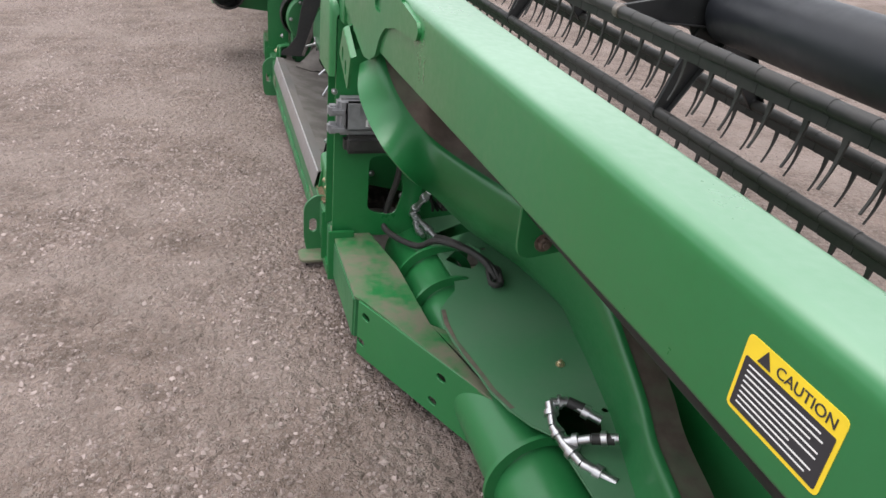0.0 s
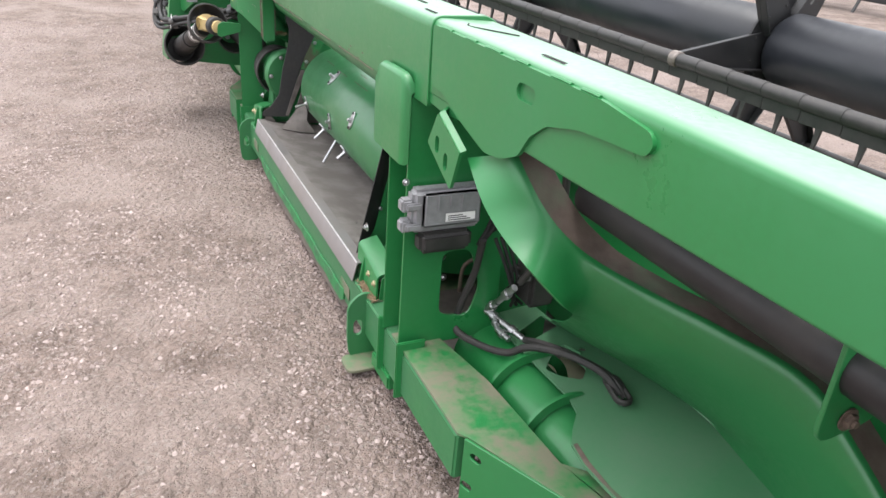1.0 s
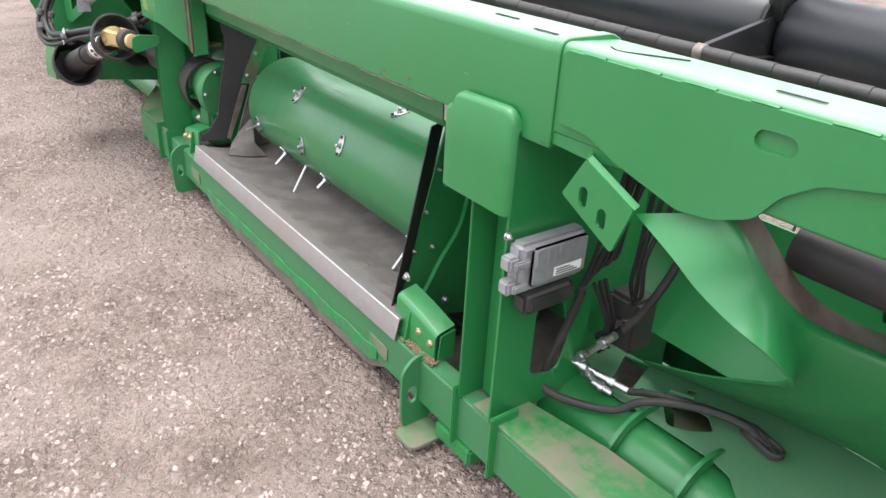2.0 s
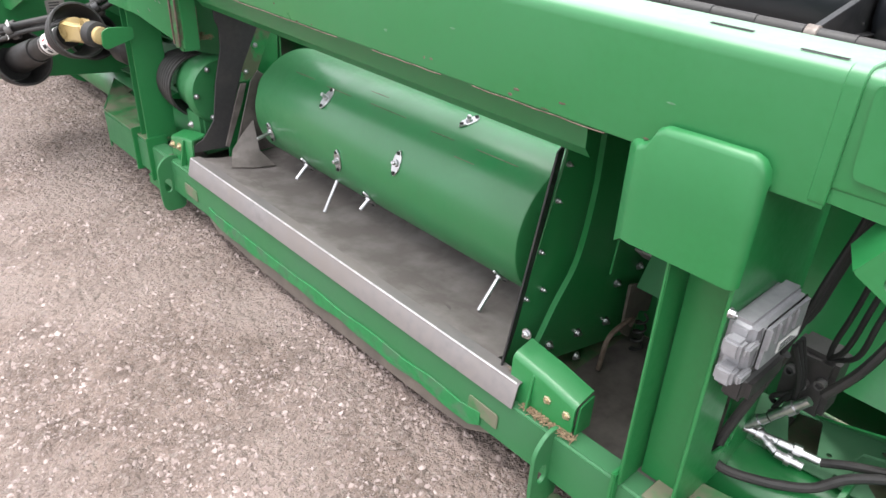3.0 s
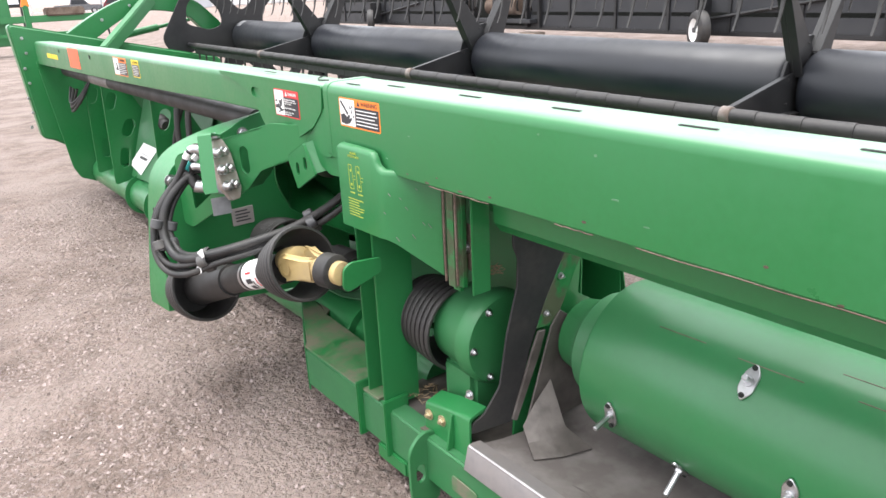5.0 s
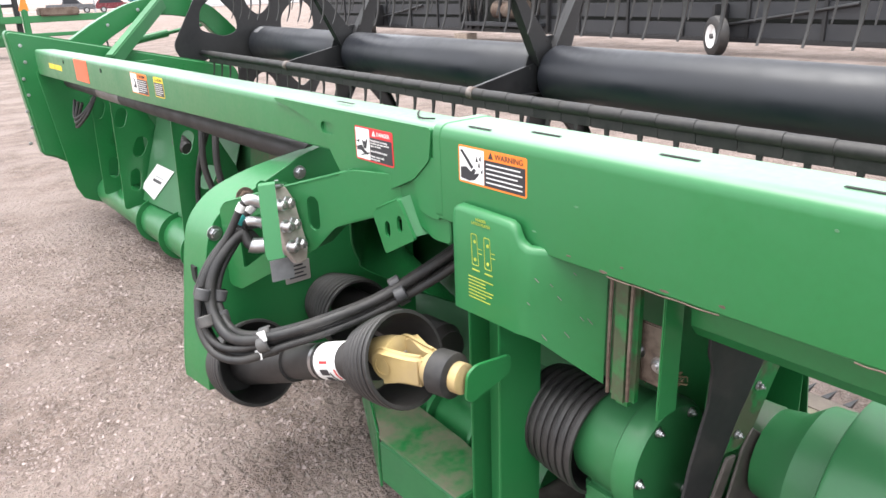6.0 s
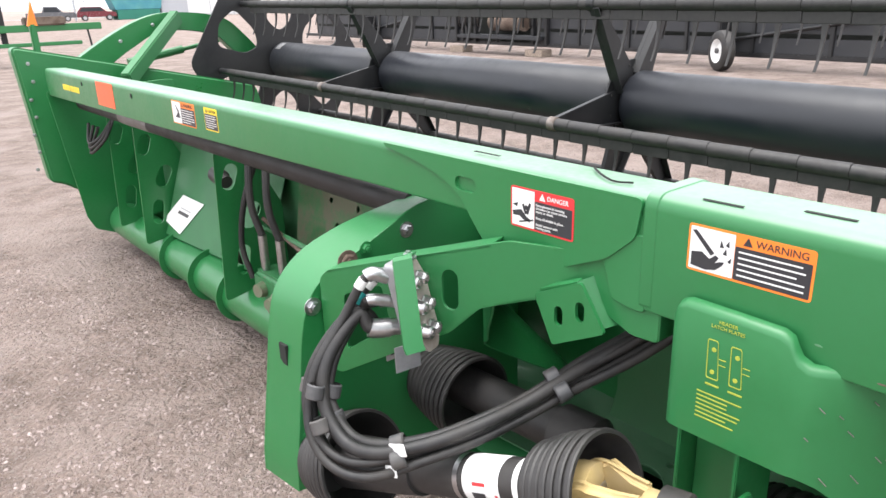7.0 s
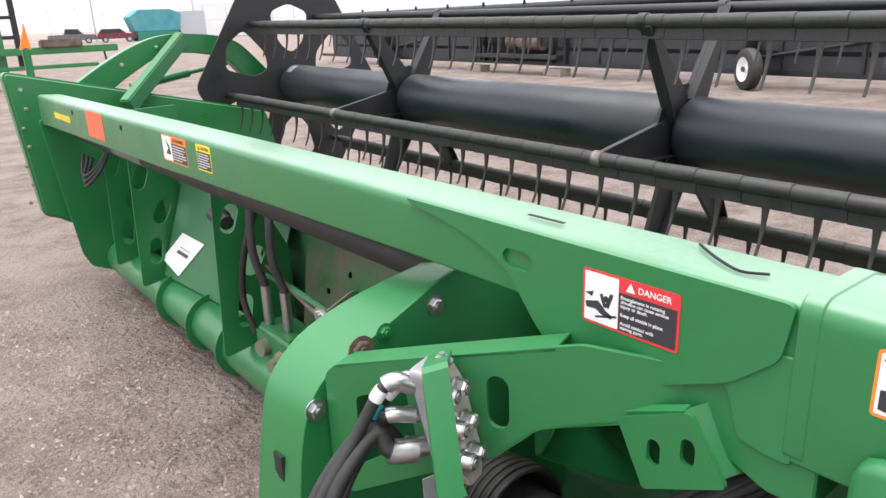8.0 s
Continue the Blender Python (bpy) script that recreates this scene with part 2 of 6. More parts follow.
def plate(outline, plane, a, c, holes=(), bevel=0.0015, bm=None, segments=1):
    """A plate of thickness a..c across the given plane ('x': outline in y, z; 'y': in x, z; 'z': in x, y; or a function of u, v, w)."""
    f = AXES[plane] if isinstance(plane, str) else plane
    t = bmesh.new()
    if holes:
        flat, edges = [], []
        for loop in (outline, *holes):
            k = len(flat)
            flat += [Vector(p[:2]) for p in loop]
            edges += [(k + i, k + (i + 1) % len(loop)) for i in range(len(loop))]
        co, _, tris, *_rest = geometry.delaunay_2d_cdt(flat, edges, [], 1, 1e-6)
        vs = [t.verts.new(f(p.x, p.y, a)) for p in co]
        for tri in tris:
            mid = (co[tri[0]] + co[tri[1]] + co[tri[2]]) / 3
            if inside(mid, outline) and not any(inside(mid, h) for h in holes):
                t.faces.new([vs[i] for i in tri])
    else:
        t.faces.new([t.verts.new(f(u, v, a)) for u, v in outline])
    d = Vector(f(0, 0, c)) - Vector(f(0, 0, a))
    r = bmesh.ops.extrude_face_region(t, geom=t.faces[:])
    bmesh.ops.translate(t, verts=[g for g in r["geom"] if isinstance(g, bmesh.types.BMVert)], vec=d)
    bmesh.ops.recalc_face_normals(t, faces=t.faces)
    bevelled(t, bevel, segments, 50)
    return merge(bm, t)


def arc(cx, cy, r, a0, a1, k=8):
    return [(cx + r * math.cos(radians(a0 + (a1 - a0) * i / k)), cy + r * math.sin(radians(a0 + (a1 - a0) * i / k))) for i in range(k + 1)]


def rpoly(pts, r, k=5):
    """A polygon with rounded corners; r: one radius or one for each corner."""
    out = []
    m = len(pts)
    for i in range(m):
        p, a, c = Vector(pts[i]), Vector(pts[i - 1]), Vector(pts[(i + 1) % m])
        rr = r[i] if isinstance(r, (list, tuple)) else r
        u, v = (a - p), (c - p)
        rr = min(rr, u.length * 0.49, v.length * 0.49)
        if rr < 1e-5:
            out.append(tuple(p))
            continue
        s, e = p + u.normalized() * rr, p + v.normalized() * rr
        for j in range(k + 1):
            w = j / k
            out.append(tuple(s * (1 - w) ** 2 + p * 2 * w * (1 - w) + e * w ** 2))
    return out


def oval(cx, cy, w, h, k=6, turn=0.0):
    """A slot hole: a rectangle w by h with round ends, turned by degrees."""
    r = min(w, h) / 2
    if w >= h:
        p = arc(w / 2 - r, 0, r, -90, 90, k) + arc(-w / 2 + r, 0, r, 90, 270, k)
    else:
        p = arc(0, h / 2 - r, r, 0, 180, k) + arc(0, -h / 2 + r, r, 180, 360, k)
    c, s = math.cos(radians(turn)), math.sin(radians(turn))
    return [(cx + c * x - s * y, cy + s * x + c * y) for x, y in p]


def spline(pts, k=8):
    pts = [Vector(p) for p in pts]
    q = [pts[0] * 2 - pts[1]] + pts + [pts[-1] * 2 - pts[-2]]
    out = []
    for i in range(1, len(q) - 2):
        for j in range(k):
            t = j / k
            a, b_, c, d = q[i - 1:i + 3]
            out.append(0.5 * ((2 * b_) + (c - a) * t + (2 * a - 5 * b_ + 4 * c - d) * t * t + (3 * b_ - a - 3 * c + d) * t ** 3))
    return out + [pts[-1]]


def sweep(pts, radius, k=8, seg=10, bm=None, smooth=True, taper=None):
    path = spline(pts, k) if smooth else [Vector(p) for p in pts]
    bm = bm or bmesh.new()
    up = None
    rings = []
    for i, p in enumerate(path):
        d = (path[min(i + 1, len(path) - 1)] - path[max(i - 1, 0)]).normalized()
        if up is None:
            up = d.orthogonal().normalized()
        up = (up - d * up.dot(d)).normalized()
        side = d.cross(up)
        r = radius * (1 if taper is None else 1 + (taper - 1) * i / (len(path) - 1))
        rings.append([bm.verts.new(p + (up * math.cos(a) + side * math.sin(a)) * r) for a in [2 * math.pi * j / seg for j in range(seg)]])
    for r0, r1 in zip(rings, rings[1:]):
        for j in range(seg):
            bm.faces.new((r0[j], r0[(j + 1) % seg], r1[(j + 1) % seg], r1[j]))
    bm.faces.new(rings[0])
    bm.faces.new(rings[-1])
    return bm


def lathe(profile, origin, axis, seg=32, bm=None, cap=True):
    """A turned body: profile of (distance along the axis, radius)."""
    bm = bm or bmesh.new()
    o, ax = Vector(origin), Vector(axis).normalized()
    u = ax.orthogonal().normalized()
    v = ax.cross(u)
    rings = []
    for h, r in profile:
        rings.append([bm.verts.new(o + ax * h + (u * math.cos(2 * math.pi * j / seg) + v * math.sin(2 * math.pi * j / seg)) * max(r, 1e-4)) for j in range(seg)])
    for r0, r1 in zip(rings, rings[1:]):
        for j in range(seg):
            bm.faces.new((r0[j], r0[(j + 1) % seg], r1[(j + 1) % seg], r1[j]))
    if cap:
        bm.faces.new(rings[0])
        bm.faces.new(rings[-1])
    return bm


def bolt(pos, axis, parent, material=None, r=0.011, name="bolt"):
    """A hexagon bolt head on a washer, pointing along axis."""
    bm = lathe([(0, r * 1.45), (0.003, r * 1.45), (0.003, r * 1.2)], pos, axis, 14)
    t = lathe([(0.003, r), (0.009, r), (0.011, r * 0.8)], pos, axis, 6)
    lathe([(0.011, r * 0.45), (0.016, r * 0.45)], pos, axis, 8, bm=t)
    return part(name, merge(bm, t), material or zinc, parent, angle=25)


def ribbon(rows, closed=False, thick=0.004, bm=None):
    """A sheet from rows of points, all rows alike in length, with thickness."""
    t = bmesh.new()
    vs = [[t.verts.new(p) for p in row] for row in rows]
    for r0, r1 in zip(vs, vs[1:]):
        for j in range(len(r0) - 1):
            t.faces.new((r0[j], r0[j + 1], r1[j + 1], r1[j]))
    bmesh.ops.recalc_face_normals(t, faces=t.faces)
    bmesh.ops.solidify(t, geom=t.faces[:], thickness=thick)
    return merge(bm, t)


def loft(rings, bm=None):
    """A closed body through outlines that all have the same number of points."""
    t = bmesh.new()
    vs = [[t.verts.new(p) for p in ring] for ring in rings]
    for r0, r1 in zip(vs, vs[1:]):
        for j in range(len(r0)):
            t.faces.new((r0[j], r0[(j + 1) % len(r0)], r1[(j + 1) % len(r0)], r1[j]))
    t.faces.new(vs[0])
    t.faces.new(vs[-1])
    bmesh.ops.recalc_face_normals(t, faces=t.faces)
    return merge(bm, t)


FACE = Matrix(((0, 0, -1, 0), (-1, 0, 0, 0), (0, 1, 0, 0), (0, 0, 0, 1)))


def lettering(text, size, place, parent, material, name="lettering", turn=FACE, align="LEFT"):
    """Words cut from thin film, lying on a rear face (or turned otherwise)."""
    cu = bpy.data.curves.new("words", "FONT")
    cu.body, cu.size, cu.extrude, cu.align_x, cu.align_y = text, size, 0.0003, align, "CENTER"
    ob = bpy.data.objects.new("words", cu)
    me = bpy.data.meshes.new_from_object(ob)
    bpy.data.objects.remove(ob)
    me.transform(Matrix.Translation(place) @ turn)
    return mesh_part(name, me, material, parent)


def strip_yz(y0, y1, z0, z1, x, parent, material, name, r=0.002):
    """A thin film on a rear face, between y0..y1 and z0..z1; x: its outer side."""
    return part(name, plate(rpoly([(y0, z0), (y1, z0), (y1, z1), (y0, z1)], r, 3), "x", x, x + 0.0012, bevel=0), material, parent)

pale_yellow = mat("thin_yellow_print", (0.36, 0.40, 0.05), 0.5, vary=0.1)
skid_mat = mat("dirt_caked_metal", (0.145, 0.12, 0.1), 0.85, vary=0.2, scale=30, second=(0.08, 0.07, 0.06), second_scale=9, second_amount=0.35, sharp=0.15, bump=0.15)
paint_worn = mat("scuffed_green_paint", (0.016, 0.17, 0.05), 0.5, vary=0.12, scale=40, second=(0.07, 0.1, 0.07), second_scale=14, second_amount=0.22, sharp=0.08, bump=0.08)
grey_plastic = mat("dark_grey_plastic", (0.06, 0.06, 0.063), 0.5, vary=0.15, scale=60, second=(0.1, 0.09, 0.08), second_scale=9, second_amount=0.2, bump=0.03)
pale_sheet = mat("pale_grey_sheet", (0.36, 0.34, 0.335), 0.6, vary=0.12, scale=25, second=(0.22, 0.19, 0.17), second_scale=5, second_amount=0.25, sharp=0.2, bump=0.04)
roller_black = mat("worn_black_roller", (0.010, 0.0095, 0.011), 0.5, vary=0.2, scale=50, second=(0.045, 0.038, 0.035), second_scale=8, second_amount=0.15, sharp=0.2, bump=0.03)
# beam tops paler: dust plus the sky's sheen as a painted tint
paint_beam = mat("green_beam_paint", GREEN, 0.28, coat=0.42, vary=0.05, scale=60, second=(0.020, 0.152, 0.05), second_scale=2.5, second_amount=0.25, sharp=0.25, bump=0.015, bump_scale=300, dust_and_sheen=(0.15, 0.27, 0.18))
paint_streaked = mat("green_paint_with_rust_streaks", GREEN, 0.4, coat=0.2, vary=0.1, scale=50, second=(0.075, 0.05, 0.038), second_scale=16, second_amount=0.4, sharp=0.08, bump=0.08)
dark_sheet = mat("dark_worn_sheet", (0.085, 0.074, 0.068), 0.45, metal=0.2, vary=0.2, scale=30, second=(0.17, 0.15, 0.14), second_scale=7, second_amount=0.3, sharp=0.12, bump=0.05)
drum_green = mat("satin_green_drum", (0.016, 0.15, 0.046), 0.36, coat=0.35, vary=0.05, scale=60, second=(0.035, 0.125, 0.045), second_scale=5, second_amount=0.12, sharp=0.25, bump=0.02)
edge_highlight_steel = mat("edge_highlight_metal", (0.6, 0.58, 0.58), 0.3, metal=0.9, vary=0.2, scale=40, bump=0.05)
paint_pan = mat("green_paint_pan", (0.022, 0.16, 0.055), 0.42, coat=0.25, vary=0.06, scale=50, second=(0.075, 0.175, 0.095), second_scale=3.0, second_amount=0.7, sharp=0.3, bump=0.02)
worn_clamp = mat("dull_worn_clamp", (0.20, 0.175, 0.16), 0.5, metal=0.5, vary=0.2, scale=60, second=(0.09, 0.06, 0.045), second_scale=20, second_amount=0.3)
cast_grey = mat("cast_grey_housing", (0.25, 0.25, 0.262), 0.45, metal=0.25, vary=0.12, scale=50, bump=0.06)
scuff_mat = mat("pale_scuffed_paint", (0.09, 0.2, 0.11), 0.6, vary=0.2, scale=80)

# ---- ground ----
def ground_z(x, y):
    """Uneven packed dirt: broad swells, ruts and clods."""
    return 0.014 * noise.noise(Vector((x * 0.8, y * 0.8, 0))) + 0.008 * noise.noise(Vector((x * 3, y * 3, 5))) + 0.009 * noise.noise(Vector((x * 7, y * 11, 1))) + 0.006 * noise.noise(Vector((x * 24, y * 24, 3))) + 0.003 * noise.noise(Vector((x * 52, y * 52, 4)))


gx = np.unique(np.r_[-1500, -500, -150, -60, -25, -12, -7, np.arange(-3, -1.6, 0.03), np.arange(-1.6, 0.75, 0.011), np.arange(0.75, 1.2, 0.04), np.arange(1.2, 6.01, 0.12), 6, 8, 11, 15, 20, 30, 60, 150, 500, 1500])
gy = np.unique(np.r_[-1500, -500, -150, -60, -25, -12, -6, np.arange(-3, 0.6, 0.12), np.arange(0.6, 6.2, 0.013), np.arange(6.2, 12.01, 0.03), 14, 17, 22, 30, 45, 70, 150, 400, 1500])
gverts = []
for yy in gy:
    for xx in gx:
        far_off = max(abs(xx), abs(yy - 4)) > 15
        z = 0.0 if far_off else ground_z(xx, yy)
        gverts.append((xx, yy, z))
W = len(gx)
gfaces = [(j * W + i, j * W + i + 1, (j + 1) * W + i + 1, (j + 1) * W + i) for j in range(len(gy) - 1) for i in range(W - 1)]
gme = bpy.data.meshes.new("ground")
gme.from_pydata(gverts, [], gfaces)
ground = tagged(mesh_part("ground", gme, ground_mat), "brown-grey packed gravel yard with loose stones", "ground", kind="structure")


def stones(count, x0, x1, y0, y1, small, large, seed):
    """Loose pebbles and crumbs lying in drifts, half sunk in the dirt."""
    rnd = np.random.RandomState(seed)
    ring = [(math.cos(k * math.pi / 3), math.sin(k * math.pi / 3), 0.0) for k in range(6)]
    base = np.array(ring + [(0.6 * c, 0.6 * s_, 0.75) for c, s_ in ((0.87, 0.5), (-0.87, 0.5), (0.0, -1.0))])
    tri = [(0, 1, 6), (1, 2, 7), (2, 3, 7), (3, 4, 7), (4, 5, 8), (5, 0, 6), (6, 1, 7), (7, 4, 8), (8, 5, 6), (6, 7, 8)]
    pts = np.c_[rnd.uniform(x0, x1, count * 4), rnd.uniform(y0, y1, count * 4)]
    keep = [p for p in pts if noise.noise(Vector((p[0] * 1.3, p[1] * 1.3, 9))) + 0.8 * noise.noise(Vector((p[0] * 5, p[1] * 5, 2))) > rnd.uniform(-0.45, 0.5)][:count]
    verts, faces = [], []
    for p in keep:
        s = small + (large - small) * rnd.rand() ** 5
        a = rnd.uniform(0, 6.3)
        v = base * rnd.uniform(0.55, 1.3, (9, 3)) * s * np.array([1, rnd.uniform(0.4, 1), rnd.uniform(0.5, 1.1)])
        c, sn = math.cos(a), math.sin(a)
        zz = ground_z(p[0], p[1]) - 0.08 * s
        k = len(verts)
        verts += [(p[0] + c * q[0] - sn * q[1], p[1] + sn * q[0] + c * q[1], zz + q[2]) for q in v]
        faces += [tuple(k + t for t in f) for f in tri]
    me = bpy.data.meshes.new("gravel")
    me.from_pydata(verts, [], faces)
    return me


gravel = tagged(mesh_part("gravel", stones(110000, -2.2, 0.75, 0.6, 9.5, 0.0024, 0.0125, 3), stone_mat, None, "", 50), "loose pale pebbles scattered over the dirt", "gravel", kind="stuff")
tagged(mesh_part("gravel", stones(9000, 2.6, 7.0, 0.0, 12, 0.004, 0.014, 5), stone_mat, None, "", 50), "loose pebbles beyond the reel on packed dirt", "gravel", kind="stuff")

# ---- the header's frame ----
MID = 7.31
header = thing("combine_header", (0.6, 3.65, 0), "long green steel grain header with dusty back frame, parked on gravel", "combine header")


def far(y):
    return y


def near(y):
    return MID - y


def far_pan(Y):
    """Pan over the round tube, rising into the back sheet and the arch under the gusset."""
    def pan_at(u, v, w):
        return (v, Y(u), 0.322 + (v - 0.76) * 0.17 + w)
    cuts = [rpoly([(5.23, 0.82), (5.29, 0.905), (5.33, 0.92), (5.38, 0.91), (5.42, 0.88), (5.40, 0.82)], 0.02), rpoly([(5.0, 0.83), (5.15, 0.83), (5.16, 0.955), (5.0, 0.955)], 0.015), oval(5.30, 0.953, 0.022, 0.022), oval(5.24, 0.95, 0.010, 0.010)]
    edge = [(4.9, 0.975), (5.6, 0.985), (5.85, 0.995), (6.0, 0.955), (6.27, 0.865), (6.41, 0.815), (6.75, 0.70)]
    part("pan_sheet", plate([(4.9, 0.80), (5.50, 0.80), (5.62, 0.755), (6.2, 0.72), (6.75, 0.62)] + edge[::-1], pan_at, 0, 0.005, cuts, bevel=0), paint_pan, header)
    fold = [(4.9, 1.07, 0.39), (5.6, 1.07, 0.395), (5.85, 1.065, 0.40), (6.0, 1.02, 0.405), (6.27, 0.92, 0.405), (6.41, 0.865, 0.405), (6.75, 0.75, 0.405)]
    rise = []
    for (u0, v0), (u1, v1, z1) in zip(edge, fold):
        p0, p2 = Vector(pan_at(u0, v0, 0)), Vector((v1, Y(u1), z1))
        p1 = Vector((v0 * 0.35 + v1 * 0.65, Y(u0), p0.z + (v1 - v0) * 0.22))
        rise.append([p0 * (1 - q) ** 2 + p1 * 2 * q * (1 - q) + p2 * q * q for q in (0, 0.25, 0.5, 0.75, 1)])
    back = part("pan_rise", ribbon(rise, thick=0.004), paint_pan, header, angle=60)
    top = [(0.965, 6.09, 0.66), (0.925, 6.12, 0.657), (0.86, 6.25, 0.655), (0.82, 6.40, 0.655), (0.71, 6.75, 0.65)]
    low = [(1.02, 6.0, 0.405), (0.985, 6.09, 0.405), (0.92, 6.27, 0.405), (0.865, 6.41, 0.405), (0.75, 6.75, 0.405)]
    part("back_sheet", ribbon([[(x, Y(y), z) for x, y, z in low], [(x, Y(y), z - 0.008) for x, y, z in top], [(x + 0.009, Y(y), z) for x, y, z in top]], thick=0.004), paint, back, angle=60)
    part("folded_edge", ribbon([[(x + 0.009, Y(y), z) for x, y, z in top], [(x + 0.085, Y(y - 0.03), z - 0.003) for x, y, z in top], [(x + 0.09, Y(y - 0.03), z - 0.03) for x, y, z in top]], thick=0.003), dusty, back, "dusty folded top edge")
    up = [(0.478, 5.50, 1.035), (0.50, 5.53, 0.985), (0.53, 5.57, 0.935), (0.58, 5.625, 0.885), (0.655, 5.715, 0.84), (0.73, 5.805, 0.805), (0.81, 5.90, 0.77), (0.86, 5.96, 0.74), (0.93, 6.04, 0.68), (0.965, 6.09, 0.66)]
    dn = [(0.455, 5.45, 1.0), (0.465, 5.48, 0.90), (0.50, 5.53, 0.835), (0.545, 5.58, 0.775), (0.60, 5.63, 0.715), (0.78, 5.57, 0.60), (0.93, 5.60, 0.51), (1.0, 5.68, 0.46), (1.03, 5.83, 0.445), (0.985, 6.0, 0.45)]
    up = spline([(x, Y(y), z) for x, y, z in up], 4)
    dn = spline([(x, Y(y), z) for x, y, z in dn], 4)
    face = [[a.lerp(c, q) for a, c in zip(up, dn)] for q in (1, 0.75, 0.5, 0.25, 0.05)]
    face += [[p + Vector((0.007, 0, 0.004)) for p in up], [p + Vector((0.014, 0, 0.004)) for p in up]]
    arch = part("arch_plate", ribbon(face, thick=0.005), paint, header, angle=60)
    inn = [p + Vector((0.11, 0, 0.004)) for p in up]
    part("arch_flange", ribbon([[p + Vector((0.013, 0, 0.004)) for p in up], inn, [p + Vector((0.005, 0, -0.04)) for p in inn]], thick=0.003), dusty, arch, "dusty inner flange")


def near_pan(Y):
    """The open side: flat dusty pan with cut-outs, and the bent sheet that rises from it to the gusset."""
    def pan_at(x, y, w):
        return (x, y, 0.347 + (x - 0.93) * 0.1 - 0.05 * (y - 1.35) + w)
    fold = [(0.975, 2.213), (1.03, 1.98), (1.075, 1.72), (1.03, 1.45), (0.99, 1.25), (0.955, 1.10), (0.915, 0.97), (0.87, 0.82), (0.82, 0.62)]
    left = [(0.80, 0.62), (0.80, 1.10), (0.765, 1.15), (0.735, 1.22), (0.715, 1.30), (0.71, 1.37), (0.698, 1.46), (0.693, 1.54), (0.692, 1.63), (0.705, 1.70), (0.74, 1.75), (0.785, 1.80), (0.80, 1.86), (0.80, 2.34)]
    cuts = [rpoly([(0.812, 2.0), (0.866, 2.055), (0.908, 2.052), (0.918, 1.953), (0.878, 1.912), (0.838, 1.948)], 0.012),
            rpoly([(0.82, 2.20), (0.955, 2.262), (0.97, 2.185), (0.825, 2.14)], 0.01),
            rpoly([(0.828, 1.19), (0.891, 1.195), (0.927, 1.113), (0.905, 1.069), (0.83, 1.065)], 0.014),
            oval(0.962, 2.04, 0.022, 0.022), oval(0.874, 2.13, 0.012, 0.012), oval(0.825, 2.096, 0.010, 0.010), oval(0.955, 1.148, 0.018, 0.018)]
    rim_in = [(p.x - 0.004, p.y) for p in spline([(x, y, 0) for x, y in fold], 5)]
    pan = part("pan_sheet", plate(left + [(0.965, 2.34)] + rim_in, pan_at, 0, 0.005, cuts, bevel=0), paint_pan, header)
    bolt(pan_at(0.929, 1.347, 0.005), (0, 0, 1), pan, yellow_zinc, 0.009)
    # welded stiffener round the large cut-out
    part("cut_lip", ribbon([[pan_at(x, y, 0.005), pan_at(x, y, 0.012)] for x, y in ((0.845, 2.065), (0.885, 2.09), (0.925, 2.08), (0.945, 2.02))], thick=0.004), paint_pan, pan)
    # dirt dried along the open edge, and a torn seam
    rim = [(x + 0.004, y) for x, y in left[3:10]]
    inner = [(x + 0.011 + 0.012 * noise.noise(Vector((y * 14, 3.0, 0))), y) for x, y in rim[::-1]]
    part("dirt_rim", plate(rim + inner, pan_at, 0.005, 0.0065, bevel=0.0005), dusty, pan, "dried dirt along the pan's edge")
    # bent sheet: side edge and pan fold below, free edge above
    side = [(0.489, 1.967, 0.974), (0.464, 1.856, 0.939), (0.468, 1.799, 0.902), (0.481, 1.732, 0.864), (0.503, 1.664, 0.828), (0.566, 1.65, 0.762), (0.667, 1.736, 0.673), (0.808, 1.948, 0.502)]
    side += [pan_at(x, y, 0.004) for x, y in fold]
    free = [(0.499, 1.815, 1.035), (0.509, 1.767, 0.989), (0.535, 1.74, 0.939), (0.574, 1.712, 0.888), (0.638, 1.675, 0.835), (0.726, 1.59, 0.791), (0.815, 1.454, 0.762), (0.888, 1.31, 0.729), (0.913, 1.196, 0.65), (0.927, 1.104, 0.576), (0.925, 0.999, 0.516), (0.897, 0.896, 0.491), (0.862, 0.744, 0.484), (0.816, 0.595, 0.48)]
    low, high = spline(side, 5), spline(free, 12)
    k = len(low) - 1
    turn_at = 8 * 5
    up = []
    for i in range(k + 1):
        at = 6.0 * i / turn_at if i <= turn_at else 6.0 + (len(free) - 7.0) * (i - turn_at) / (k - turn_at)
        up.append(high[min(int(round(at * 12)), len(high) - 1)])
    rows_ = []
    for q in (0, 0.12, 0.25, 0.4, 0.55, 0.7, 0.85, 0.96):
        row = []
        for i, (a, c) in enumerate(zip(low, up)):
            bend = min(1.0, max(0.0, (i - 14) / 16))
            ctrl = a.lerp(c, 0.5).lerp(c + Vector((0.0, 0, -min(0.2, 0.55 * (c.z - a.z)))), bend)
            row.append(a * (1 - q) ** 2 + ctrl * 2 * q * (1 - q) + c * q * q)
        rows_.append(row)
    rows_ += [[p + Vector((0.003, 0, 0.001)) for p in up], [p + Vector((0.008, 0, 0.003)) for p in up], [p + Vector((0.015, 0, 0.003)) for p in up]]
    arch = part("arch_plate", ribbon(rows_, thick=0.005), paint, header, angle=60)
    inn = [p + Vector((0.085, 0.01, 0.002)) for p in up]
